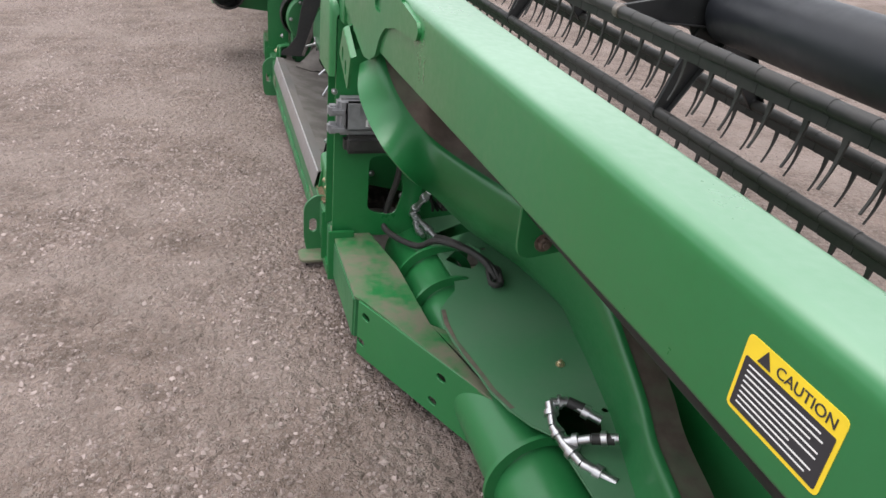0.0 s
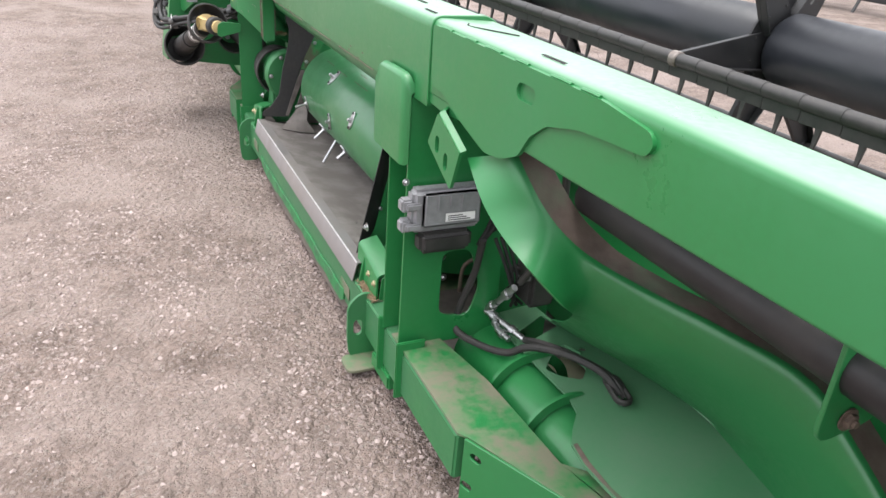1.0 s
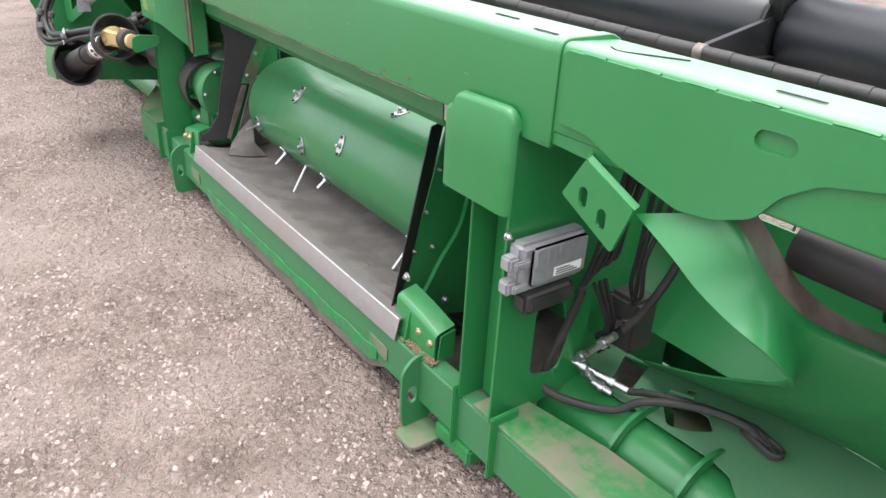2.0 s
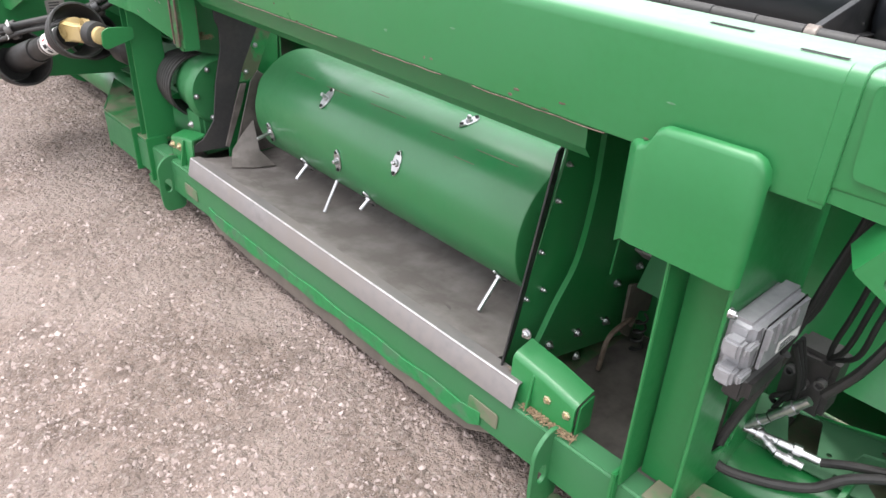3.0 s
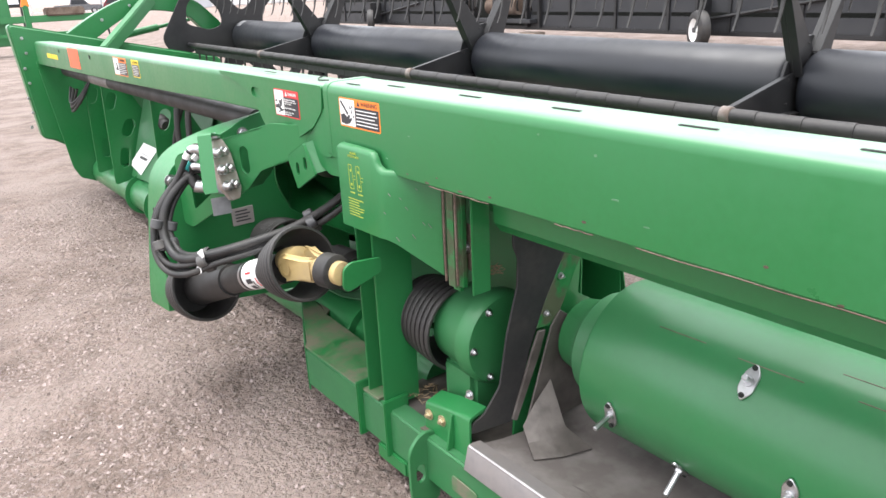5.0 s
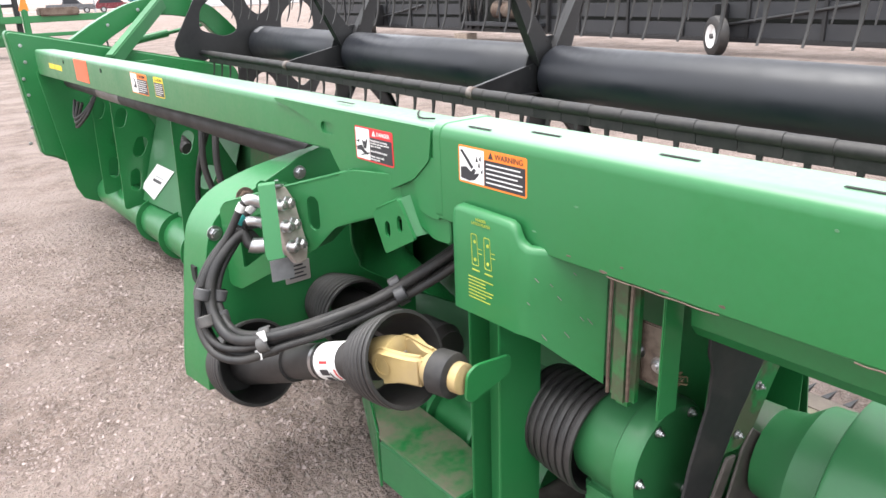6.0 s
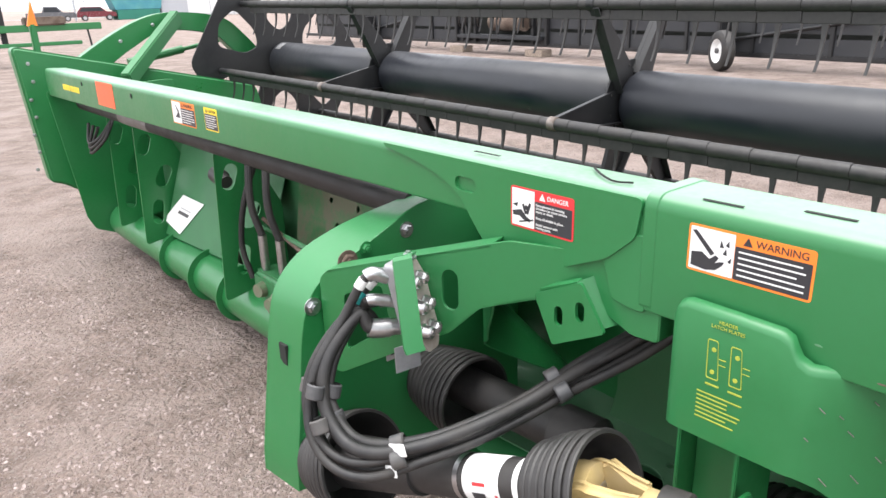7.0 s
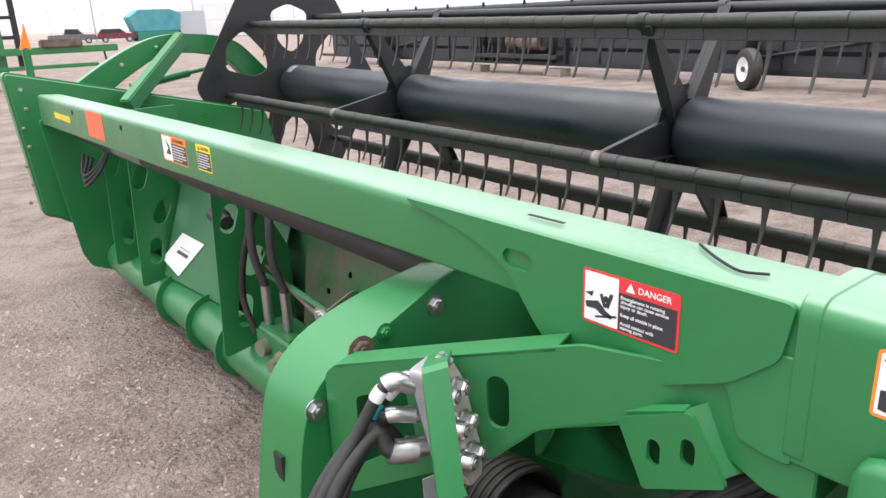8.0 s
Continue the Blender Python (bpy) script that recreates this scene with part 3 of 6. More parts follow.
    part("arch_flange", ribbon([[p + Vector((0.014, 0, 0.003)) for p in up], inn, [p + Vector((0.006, 0, -0.05)) for p in inn]], thick=0.003), dusty, arch, "dusty inner flange")


# middle beam; near-black strips on its top stand for shade in open slots
bm = plate(rpoly([(0.48, 1.028), (0.655, 1.028), (0.655, 1.225), (0.62, 1.243), (0.48, 1.243)], [0.004, 0.01, 0.02, 0.01, 0.03]), "y", 2.20, 5.10, bevel=0)
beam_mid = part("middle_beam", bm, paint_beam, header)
for i in range(9):
    y = 2.40 + i * 0.30
    part("slot", box(0.545, 0.554, y, y + 0.075, 1.2442, 1.2449, 0), hole, beam_mid)
for y in (2.235, 4.95):
    part("slot", box(0.503, 0.510, y, y + 0.07, 1.2442, 1.2449, 0), hole, beam_mid)
# torn lower lip with bare metal
for a, c in ((2.6, 2.95), (3.05, 3.3), (3.45, 4.0), (4.1, 4.2), (4.4, 4.62)):
    part("chipped_lip", sweep([(0.4795, a + (c - a) * q / 6, 1.0275 - 0.0015 * (q % 2)) for q in range(7)], 0.0014, 3, 6), rust, beam_mid, "chipped bare lower edge")

BR = random.Random(17)
for k in range(26):
    y, z = BR.uniform(2.4, 5.0), BR.choice((BR.uniform(1.05, 1.22), BR.uniform(1.032, 1.06)))
    w, h = BR.uniform(0.003, 0.012), BR.uniform(0.0015, 0.004)
    chip = [(y + w * math.cos(q) * BR.uniform(0.6, 1.2), z + h * math.sin(q) * BR.uniform(0.6, 1.2)) for q in [j * 0.785 for j in range(8)]]
    part("scuff", plate(chip, "x", 0.4794, 0.48, bevel=0), rust if z < 1.06 else scuff_mat, beam_mid)

for s, Y in (("far", far), ("near", near)):
    y_end = 9.42 if s == "far" else 9.1
    lo, hi = sorted((Y(5.13), Y(y_end)))
    # (y, lower edge, shoulder, depth) along the tapering tube
    run = ((5.105, 1.115, 1.236, 0.146), (5.9, 1.112, 1.236, 0.146), (7.4, 1.085, 1.237, 0.14), (9.42, 1.066, 1.23, 0.13)) if s == "far" else ((2.205, 1.062, 1.24, 0.165), (1.6, 1.066, 1.239, 0.152), (1.05, 1.079, 1.237, 0.128), (0.45, 1.093, 1.236, 0.115), (-1.79, 1.093, 1.235, 0.115))

    def shoulder(zb, zt, wide):
        return rpoly([(0.484, zb), (0.484 + wide, zb), (0.484 + wide, zt - 0.008), (0.484, zt)], [0.008, 0.008, 0.014, 0.026], 6)
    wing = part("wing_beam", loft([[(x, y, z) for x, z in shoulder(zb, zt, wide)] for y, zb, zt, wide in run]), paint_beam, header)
    # collar where the beams meet
    lo, hi = sorted((Y(5.085), Y(5.112)))
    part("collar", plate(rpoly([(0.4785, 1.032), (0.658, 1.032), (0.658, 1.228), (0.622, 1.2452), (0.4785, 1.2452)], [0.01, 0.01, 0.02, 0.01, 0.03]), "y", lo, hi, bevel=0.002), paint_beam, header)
    if s == "far":
        part("collar_cheek", plate(rpoly([(5.10, 1.165), (5.124, 1.165), (5.143, 1.158), (5.20, 1.112), (5.185, 1.075), (5.172, 1.03), (5.13, 1.022), (5.10, 1.022)], 0.008), "x", 0.4800, 0.4870, bevel=0.0015), paint, header)
    # gusset plate over the joint
    if s == "far":
        g = [(5.875, 1.232), (5.865, 1.222), (5.80, 1.214), (5.72, 1.20), (5.65, 1.18), (5.59, 1.15), (5.56, 1.112), (5.52, 1.066), (5.46, 1.036), (5.34, 1.038), (5.185, 1.105), (5.125, 1.158), (5.113, 1.232)]
    else:
        g = [(5.80, 1.226), (5.92, 1.212), (5.933, 1.195), (5.92, 1.174), (5.85, 1.170), (5.75, 1.163), (5.65, 1.14), (5.60, 1.105), (5.565, 1.055), (5.50, 1.028), (5.43, 1.018), (5.28, 1.056), (5.21, 1.085), (5.135, 1.09), (5.128, 1.228)]
    g = [(Y(a), c) for a, c in g]
    slot_hole = oval(Y(5.57), 1.178, 0.07, 0.032)
    gus = part("gusset_plate", plate(rpoly(g, 0.014, 4), "x", 0.4762, 0.4855, [slot_hole], bevel=0.0025, segments=2), paint, header)
    for i in range(6):
        a = 5.17 + i * 0.115 + 0.012 * math.sin(i * 2.1)
        lo, hi = sorted((Y(a), Y(a + 0.055 + 0.01 * math.sin(i * 3.7))))
        part("weld_bead", sweep([(0.4815, lo, 1.2275), (0.4805, (lo + hi) / 2, 1.2285), (0.4815, hi, 1.2275)], 0.004, 3, 6), paint, gus)
    part("top_seam", sweep([(0.598, Y(5.315), 1.2345), (0.583, Y(5.298), 1.2355), (0.550, Y(5.257), 1.2372), (0.527, Y(5.212), 1.2372), (0.541, Y(5.180), 1.2372)], 0.0022, 4, 6), hole, gus)
    # slot drawn as a dark strip, its shade in the colour
    part("top_slot", box(0.53, 0.538, *sorted((Y(5.52), Y(5.60))), 1.2386, 1.2396, 0), hole, gus)
    # lower wedge of the joint, welded under the beam
    w = [(5.07, 0.968), (5.07, 1.10), (5.50, 1.10), (5.47, 1.02), (5.33, 0.998), (5.20, 0.994), (5.13, 0.965)] if s == "far" else [(5.10, 1.04), (5.10, 1.10), (5.40, 1.10), (5.30, 1.045), (5.20, 1.035)]
    part("lower_gusset", plate(rpoly([(Y(a), c) for a, c in w], 0.012), "x", 0.487, 0.62, bevel=0.003), paint, header)
    # hook bracket with two slots
    h = [(5.342, 0.995), (5.225, 1.052), (5.165, 0.965), (5.292, 0.898)] if s == "far" else [(5.36, 0.995), (5.235, 1.05), (5.185, 0.965), (5.325, 0.895)]
    hk = plate(rpoly([(Y(a), c) for a, c in h], 0.008), "x", 0.455, 0.463, [oval(Y(5.277), 0.966, 0.022, 0.042, turn=0), oval(Y(5.224), 0.991, 0.022, 0.042, turn=0)] if s == "far" else [oval(Y(5.291), 0.950, 0.022, 0.042, turn=0), oval(Y(5.240), 0.976, 0.022, 0.042, turn=0)], bevel=0)
    hook = part("hook_bracket", hk, paint, header)
    part("side_flange", ribbon([[(0.458, Y(5.235), 1.05), (0.458, Y(5.185), 0.965)], [(0.52, Y(5.20), 1.07), (0.52, Y(5.155), 0.975)]], thick=0.006), paint, hook)
    part("rear_flange", ribbon([[(0.458, Y(5.36), 0.995), (0.458, Y(5.235), 1.05)], [(0.472, Y(5.36), 1.0), (0.472, Y(5.235), 1.055)]], thick=0.006), paint, hook)
    # latch plate, hung on the middle beam
    a0, a1 = 4.80, 5.025
    wdt = 1.0 if s == "far" else 0.28
    cols = [(5.029, 0.472, 0.85, 1.045), (5.025, 0.459, 0.848, 1.065), (5.015, 0.453, 0.848, 1.082), (5.0, 0.452, 0.848, 1.088), (4.92, 0.452, 0.849, 1.087), (4.845, 0.452, 0.85, 1.085),
            (4.83, 0.452, 0.85, 1.078), (4.822, 0.452, 0.85, 1.062), (4.815, 0.4525, 0.85, 1.05), (4.80, 0.4545, 0.851, 1.042)]
    cols += [(4.80 - d * wdt, 0.4545 + h * wdt, 0.851 - q * wdt, 1.042 - 0.06 * h * wdt) for d, h, q in ((0.012, 0.004, 0.002), (0.03, 0.018, 0.012), (0.06, 0.045, 0.04), (0.12, 0.105, 0.10))]
    rows_ = [[(x, Y(a), lo), (x, Y(a), lo + (hi - lo) * 0.5), (x, Y(a), hi - 0.014), (x + 0.003, Y(a), hi - 0.006), (x + 0.010, Y(a), hi - 0.001), (x + 0.02, Y(a), hi)] for a, x, lo, hi in cols]
    latch = part("latch_plate", ribbon(rows_, thick=0.006), paint, header, angle=60)
    for k_ in range(9 if s == "far" else 0):
        yy, zz, ln = 4.79 - 0.011 * k_, 0.93 + 0.07 * math.sin(k_ * 2.3), 0.012 + 0.006 * (k_ % 3)
        xs = 0.4535 + (4.80 - yy - 0.012) * 0.9 - 0.0005
        part("scratch", sweep([(xs, yy, zz), (xs + 0.002, yy - ln * 0.5, zz - ln * 0.4)], 0.0009, 2, 4), steel, latch)
    if s == "far":
        chan = part("channel", box(0.556, 0.60, 4.612, 4.672, 0.715, 1.03, 0.016, 3), paint_streaked, latch)
        for yy in (4.618, 4.667):
            part("rusty_edge", sweep([(0.557, yy, 0.74), (0.5565, yy + 0.001, 0.85), (0.557, yy, 1.02)], 0.004, 4, 6), rust, chan)
    # upright channel of plates
    post = part("post", box(0.49, 0.585, *sorted((Y(5.02), Y(5.012))), 0.26, 1.03, 0.002), paint, header)
    part("post_web", box(0.545, 0.553, *sorted((Y(5.01), Y(4.905))), 0.262, 1.03, 0.002), paint, post)
    part("post_flange", box(0.47, 0.60, *sorted((Y(4.90), Y(4.892))), 0.262, 1.03, 0.002), paint, post)

# side plate carrying the control box
sp = [(0.475, 0.26), (0.80, 0.26), (0.80, 1.03), (0.475, 1.03)]
part("side_plate", plate(sp, "y", 2.288, 2.296, [rpoly([(0.60, 0.36), (0.70, 0.34), (0.73, 0.44), (0.69, 0.57), (0.60, 0.57)], 0.03)]), paint, header)

# sill tube
sill = part("sill_tube", box(0.478, 0.545, 1.875, 5.435, 0.112, 0.262, 0.007, 3), paint_light_dust, header)
skid = [(2.9, 0.06), (3.05, 0.05), (3.5, 0.045), (4.0, 0.045), (4.35, 0.07), (4.42, 0.113), (2.8, 0.113)]
part("skid_plate", plate(rpoly(skid, 0.01), "x", 0.486, 0.52, bevel=0.006, segments=2), skid_mat, sill, "dirt-caked worn skid plate")
wear = [(2.84, 0.125)] + [(2.88 + 0.05 * k, 0.106 + 0.018 * noise.noise(Vector((k * 0.37, 2.0, 0))) - 0.004 * math.cos(k * 0.22)) for k in range(29)] + [(4.36, 0.125), (4.37, 0.168)] + [(4.3 - 0.06 * k, 0.158 + 0.01 * noise.noise(Vector((k * 0.4, 7.0, 0)))) for k in range(24)] + [(2.84, 0.17)]
part("wear_strip", plate(wear, "x", 0.472, 0.4775, bevel=0.001), paint_worn, sill, "scuffed green wear strip")
for y in (2.83, 4.52):
    part("patch", plate(rpoly([(y - 0.05, 0.15), (y + 0.06, 0.155), (y + 0.055, 0.205), (y - 0.05, 0.20)], 0.01), "x", 0.4735, 0.4776), paint_dusty, sill)
for Y in (far, near):
    y = Y(4.70)
    tabp = plate(rpoly([(0.425, 0.03), (0.52, 0.03), (0.52, 0.27), (0.465, 0.285), (0.415, 0.24), (0.415, 0.10)], 0.03), "y", y - 0.006, y + 0.006, [oval(0.452, 0.15, 0.03, 0.06)], bevel=0.002)
    tb = part("lift_tab", tabp, paint_light_dust, sill)
    lo, hi = sorted((y, y + (0.10 if Y is far else -0.10)))
    if Y is near:
        part("foot", plate(rpoly([(0.39, lo), (0.52, lo), (0.52, hi), (0.39, hi)], 0.03), "z", 0.03, 0.042), paint_dusty, tb)
    for dy in (0.18, 0.34):
        lo, hi = sorted((Y(4.70 + dy), Y(4.70 + dy + 0.012)))
        part("tube_rib", box(0.458, 0.55, lo, hi, 0.10, 0.298, 0.003), paint, sill)
    lo, hi = sorted((Y(4.80), Y(4.96)))
    part("under_block", box(0.47, 0.53, lo, hi, 0.06, 0.113, 0.006), paint, sill)
    # mud dried on the tube
    for dy, dz, sz in ((0.02, 0.2635, 0.05), (0.28, 0.2635, 0.07), (0.40, 0.2635, 0.04)):
        blob = rpoly([(0.51 + 0.026 * math.cos(q) * (0.7 + 0.3 * math.sin(3 * q + dy * 40)), Y(4.70 + dy + sz * math.sin(q) * (0.7 + 0.3 * math.cos(2 * q)))) for q in [k * 0.45 for k in range(14)]], 0.004, 2)
        part("mud_patch", plate(blob, "z", 0.2615, 0.2655, bevel=0.001), dusty, sill, "dried mud")
    # bolted angle at the end of the sill
    # box of bent plate: sloped top, bolted rear face, small cheek
    lo, hi = sorted((Y(4.535), Y(4.735)))
    a_, c_ = Y(4.535), Y(4.735)
    mid_ = (a_ + c_) / 2
    brk = part("angle_bracket", ribbon([[(0.508, y, 0.262), (0.511, y, z - 0.012), (0.514, y, z - 0.004), (0.522, y, z), (0.572, y, z + 0.012)] for y, z in ((a_, 0.39), (mid_, 0.375), (c_, 0.352))], thick=0.007), paint, sill, angle=50)
    part("bracket_side", plate(rpoly([(0.511, 0.262), (0.572, 0.262), (0.572, 0.36), (0.52, 0.348)], 0.006), "y", *sorted((c_, c_ + (0.006 if Y is near else -0.006) * -1))), paint, brk)
    part("bracket_cheek", plate(rpoly([(0.482, 0.262), (0.508, 0.262), (0.511, 0.37), (0.503, 0.37)], 0.005), "y", Y(4.602), Y(4.609)), paint, brk)
    bolt((0.510, Y(4.655), 0.325), (-1, 0, 0), brk, yellow_zinc, 0.012)
    bolt((0.509, Y(4.715), 0.318), (-1, 0, 0), brk, yellow_zinc, 0.012)
    bolt((0.53, Y(4.55), 0.45), (-1, 0, 0), brk, zinc, 0.010)
    # slanted end of the sill
    p = [(0.48, Y(5.435)), (0.50, Y(5.46)), (0.795, Y(6.09)), (0.78, Y(6.07)), (0.77, Y(5.71)), (0.675, Y(5.62)), (0.657, Y(5.26)), (0.60, Y(4.95)), (0.48, Y(4.95))]
    ext = part("slanted_deck", plate(p, "z", 0.264, 0.272, bevel=0.001), paint_dusty, header, "green deck plate with dried mud")

    def slant(u, v, w, Y=Y):
        return (0.488 + u * 0.443 + w * 0.9, Y(5.46 + u * 0.897 - w * 0.44), v)
    holes = [oval(0.04, 0.228, 0.035, 0.022, turn=-8), oval(0.02, 0.125, 0.035, 0.022, turn=-8), oval(0.385, 0.218, 0.035, 0.022), oval(0.36, 0.118, 0.035, 0.022)]
    part("slanted_face", plate([(0.0, 0.072), (0.70, 0.072), (0.74, 0.10), (0.70, 0.27), (0.0, 0.27)], slant, 0, 0.008, holes), paint, ext)

# round back tube and its bands
for s, Y in (("far", far), ("near", near)):
    lo, hi = sorted((Y(4.98), Y(9.40)))
    tube = part("back_tube", lathe([(0, 0.115), (hi - lo, 0.115)], (0.80, lo, 0.205 if s == "far" else 0.172), (0, 1, 0), 40), paint, header)
    bands = (5.25, 5.45, 6.6, 7.62, 7.98, 8.4) if s == "far" else (5.25, 5.45, 6.18)
    br = 0.145 if s == "far" else 0.142
    for a in bands:
        part("band", lathe([(-0.006, 0.113), (-0.006, br), (0.006, br), (0.006, 0.113)], (0.80, Y(a), 0.205 if s == "far" else 0.185), (0, 1, 0), 40, cap=False), paint, tube)
    if s == "near":
        near_pan(Y)
    else:
        far_pan(Y)
    # sheet closing the wing towards the cutter bar
    ys2 = [Y(a) for a in (4.53, 6.04, 7.0, 8.0, 9.4)]
    part("inner_sheet", ribbon([[(1.05, y, 0.36), (1.13, y, 0.50), (1.12, y, 0.66), (1.08, y, 0.80)] for y in ys2], thick=0.004), paint, header)
    belt = [(0.80, 1.03), (0.95, 0.97), (1.08, 0.80)] if s == "far" else [(0.72, 0.99), (0.86, 0.94), (1.0, 0.82), (1.075, 0.69)]
    part("deck_belt", ribbon([[(x, y, z) for x, z in belt] for y in (ys2 if s == "far" else [Y(5.6)] + ys2[1:])], thick=0.006), rubber, header, "dark canvas belt")
    # conveyor roller under the wing beam
    lo, hi = sorted((Y(5.56 if s == "near" else 5.99), Y(9.36)))
    part("roller", lathe([(0, 0.01), (0, 0.045), (hi - lo, 0.045), (hi - lo, 0.01)], (0.655, lo, 1.01) if s == "far" else (0.675, lo, 0.955), (0, 1, 0), 28), roller_black, header, "worn black roller")

# floor sheet towards the cutter bar
part("floor_sheet", ribbon([[(0.86, y, 0.10), (1.3, y, 0.09), (1.9, y, 0.07)] for y in (-1.75, 2.0, 5.5, 9.4)], thick=0.006), paint_dusty, header)
part("floor_riser", ribbon([[(1.12, y, 0.66), (1.2, y, 0.3), (1.3, y, 0.10)] for y in (-1.75, 2.0, 2.72)], thick=0.004), paint, header)
part("floor_riser", ribbon([[(1.12, y, 0.66), (1.2, y, 0.3), (1.3, y, 0.10)] for y in (4.52, 6.5, 9.4)], thick=0.004), paint, header)

# closed bottoms beside the feed opening
for lo, hi, deep, z in ((2.296, 2.838, 1.2, 0.10), (4.53, 5.0, 0.96, 0.243)):
    part("bottom_plate", box(0.546, deep, lo, hi, z - 0.008, z, 0.002), dark_sheet, header, "dark bottom plate")

# walls that close the boxes beside the feed opening, with added light-blocking roofs
for lo, hi, x in ((2.296, 2.838, 1.2), (4.53, 5.0, 0.94)):
    part("box_wall", box(x, x + 0.006, lo, hi, 0.10, 0.797, 0.001), paint, header)
    part("box_shade_roof", ribbon([[(0.645, y, 1.04), (0.80, y, 1.02), (x + 0.005, y, 0.80)] for y in (lo, hi)], thick=0.005), paint, header)
# added lids, unseen, that shut out light behind the beam joints
part("joint_shade_roof", box(0.645, 0.82, 1.95, 2.30, 1.030, 1.036, 0.001), paint, header)
part("joint_shade_roof", box(0.645, 0.82, 5.0, 5.36, 1.030, 1.036, 0.001), paint, header)
for k in range(4):
    bolt((0.94, 4.60 + 0.09 * k, 0.45 + 0.06 * (k % 2)), (-1, 0, 0), header, zinc, 0.009)

# near hanging bracket
bk = part("hanging_bracket", plate(rpoly([(0.62, 1.09), (0.75, 1.09), (0.75, 0.85), (0.625, 0.83)], [0, 0, 0.03, 0.04]), "y", 1.10, 1.108), paint, header)
bolt((0.678, 1.098, 0.87), (0, -1, 0), bk, rust, 0.013)
bolt((0.678, 1.112, 0.87), (0, 1, 0), bk, yellow_zinc, 0.013)

# ribs of the far wing
for y, xo in ((7.40, 0.62), (8.50, 0.635), (8.98, 0.64)):
    rib = [(xo, 0.28), (0.95, 0.34), (0.95, 0.68), (0.80, 0.98), (xo + 0.03, 0.98)]
    part("rib", plate(rpoly(rib, 0.03), "y", y - 0.004, y + 0.004, [oval(0.71, 0.85, 0.06, 0.12, turn=-20), oval(0.79, 0.66, 0.07, 0.13, turn=-30), oval(0.73, 0.46, 0.06, 0.14, turn=-10)]), paint, header)


def panel_at(y, z, off=0.0):
    """The slanted panel between two ribs of the far wing."""
    return (0.83 - 0.085 * (y - 7.42) / 1.06 + (z - 0.33) * 0.34 - off, y, z)


def slant_map(u, v, w):
    return panel_at(u, v, w)


part("slant_panel", plate([(7.42, 0.33), (8.48, 0.33), (8.48, 0.86), (7.42, 0.86)], slant_map, -0.004, 0.0, [rpoly([(7.62, 0.345), (7.70, 0.41), (7.80, 0.405), (7.86, 0.345)], 0.02), oval(7.55, 0.62, 0.10, 0.05), oval(7.50, 0.45, 0.02, 0.02)]), paint_light_dust, header)
part("tall_panel", ribbon([[(1.02, y, 0.86), (1.03, y, 0.33)] for y in (6.05, 7.4, 9.4)], thick=0.004), paint_light_dust, header)

# far end panel and divider
ep = [(0.468, 1.09), (0.66, 1.09), (1.25, 1.10), (1.25, 0.2), (0.80, 0.09), (0.60, 0.18), (0.56, 0.27)]
part("end_panel", plate(rpoly(ep, 0.02), "y", 9.42, 9.43), paint, header)
ed = [(0.36, 1.36), (1.95, 0.98), (2.1, 0.3), (0.9, 0.2), (0.50, 0.47), (0.43, 0.49)]
divider = part("end_divider", plate(rpoly(ed, 0.05), "y", 9.62, 9.74, bevel=0.015, segments=3), paint, header)

# near end, alike
part("end_panel", plate(rpoly(ep, 0.02), "y", -1.80, -1.79), paint, header)
part("end_divider", plate(rpoly(ed, 0.05), "y", -2.12, -2.0, bevel=0.015, segments=3), paint, header)
# cutter bar along the front, with its guards
cut = part("cutter_bar", box(1.88, 1.98, -1.79, 9.42, 0.05, 0.075, 0.004), skid_mat, header, "worn steel cutter bar")
guard = bmesh.new()
for k in range(147):
    y = -1.75 + k * 0.0762
    vs = [guard.verts.new(p) for p in ((1.98, y - 0.012, 0.05), (1.98, y + 0.012, 0.05), (1.98, y + 0.012, 0.075), (1.98, y - 0.012, 0.075), (2.09, y, 0.06))]
    for f in ((0, 1, 4), (1, 2, 4), (2, 3, 4), (3, 0, 4), (3, 2, 1, 0)):
        guard.faces.new([vs[q] for q in f])
tagged(part("knife_guards", guard, black, cut), kind="stuff")

# ---- feed auger ----
AX, AZ, AR = 0.885, 0.545, 0.208
auger = thing("feed_auger", (AX, 3.63, AZ), "green feed auger drum with steel fingers behind the feed opening", "auger")
drum = part("drum", lathe([(0, 0.05), (0, AR - 0.012), (0.004, AR - 0.004), (0.012, AR), (1.348, AR), (1.356, AR - 0.004), (1.36, AR - 0.012), (1.36, 0.05)], (AX, 2.945, AZ), (0, 1, 0), 64), drum_green, auger)
part("shaft", lathe([(0, 0.045), (1.65, 0.045)], (AX, 2.845, AZ), (0, 1, 0), 24), paint, auger)

for k, (y, ln, deg) in enumerate(((3.05, 0.16, 121), (3.30, 0.10, 122), (3.52, 0.18, 121), (3.80, 0.14, 123), (4.02, 0.12, 122), (3.18, 0.08, 134), (3.66, 0.09, 108))):
    a_ = radians(deg)
    part("rub_mark", sweep([(AX + (AR - 0.0004) * math.cos(a_ + 0.01 * q), y + ln * q, AZ + (AR - 0.0004) * math.sin(a_ + 0.01 * q)) for q in (0, 0.5, 1)], 0.0013, 3, 5), rust, drum)


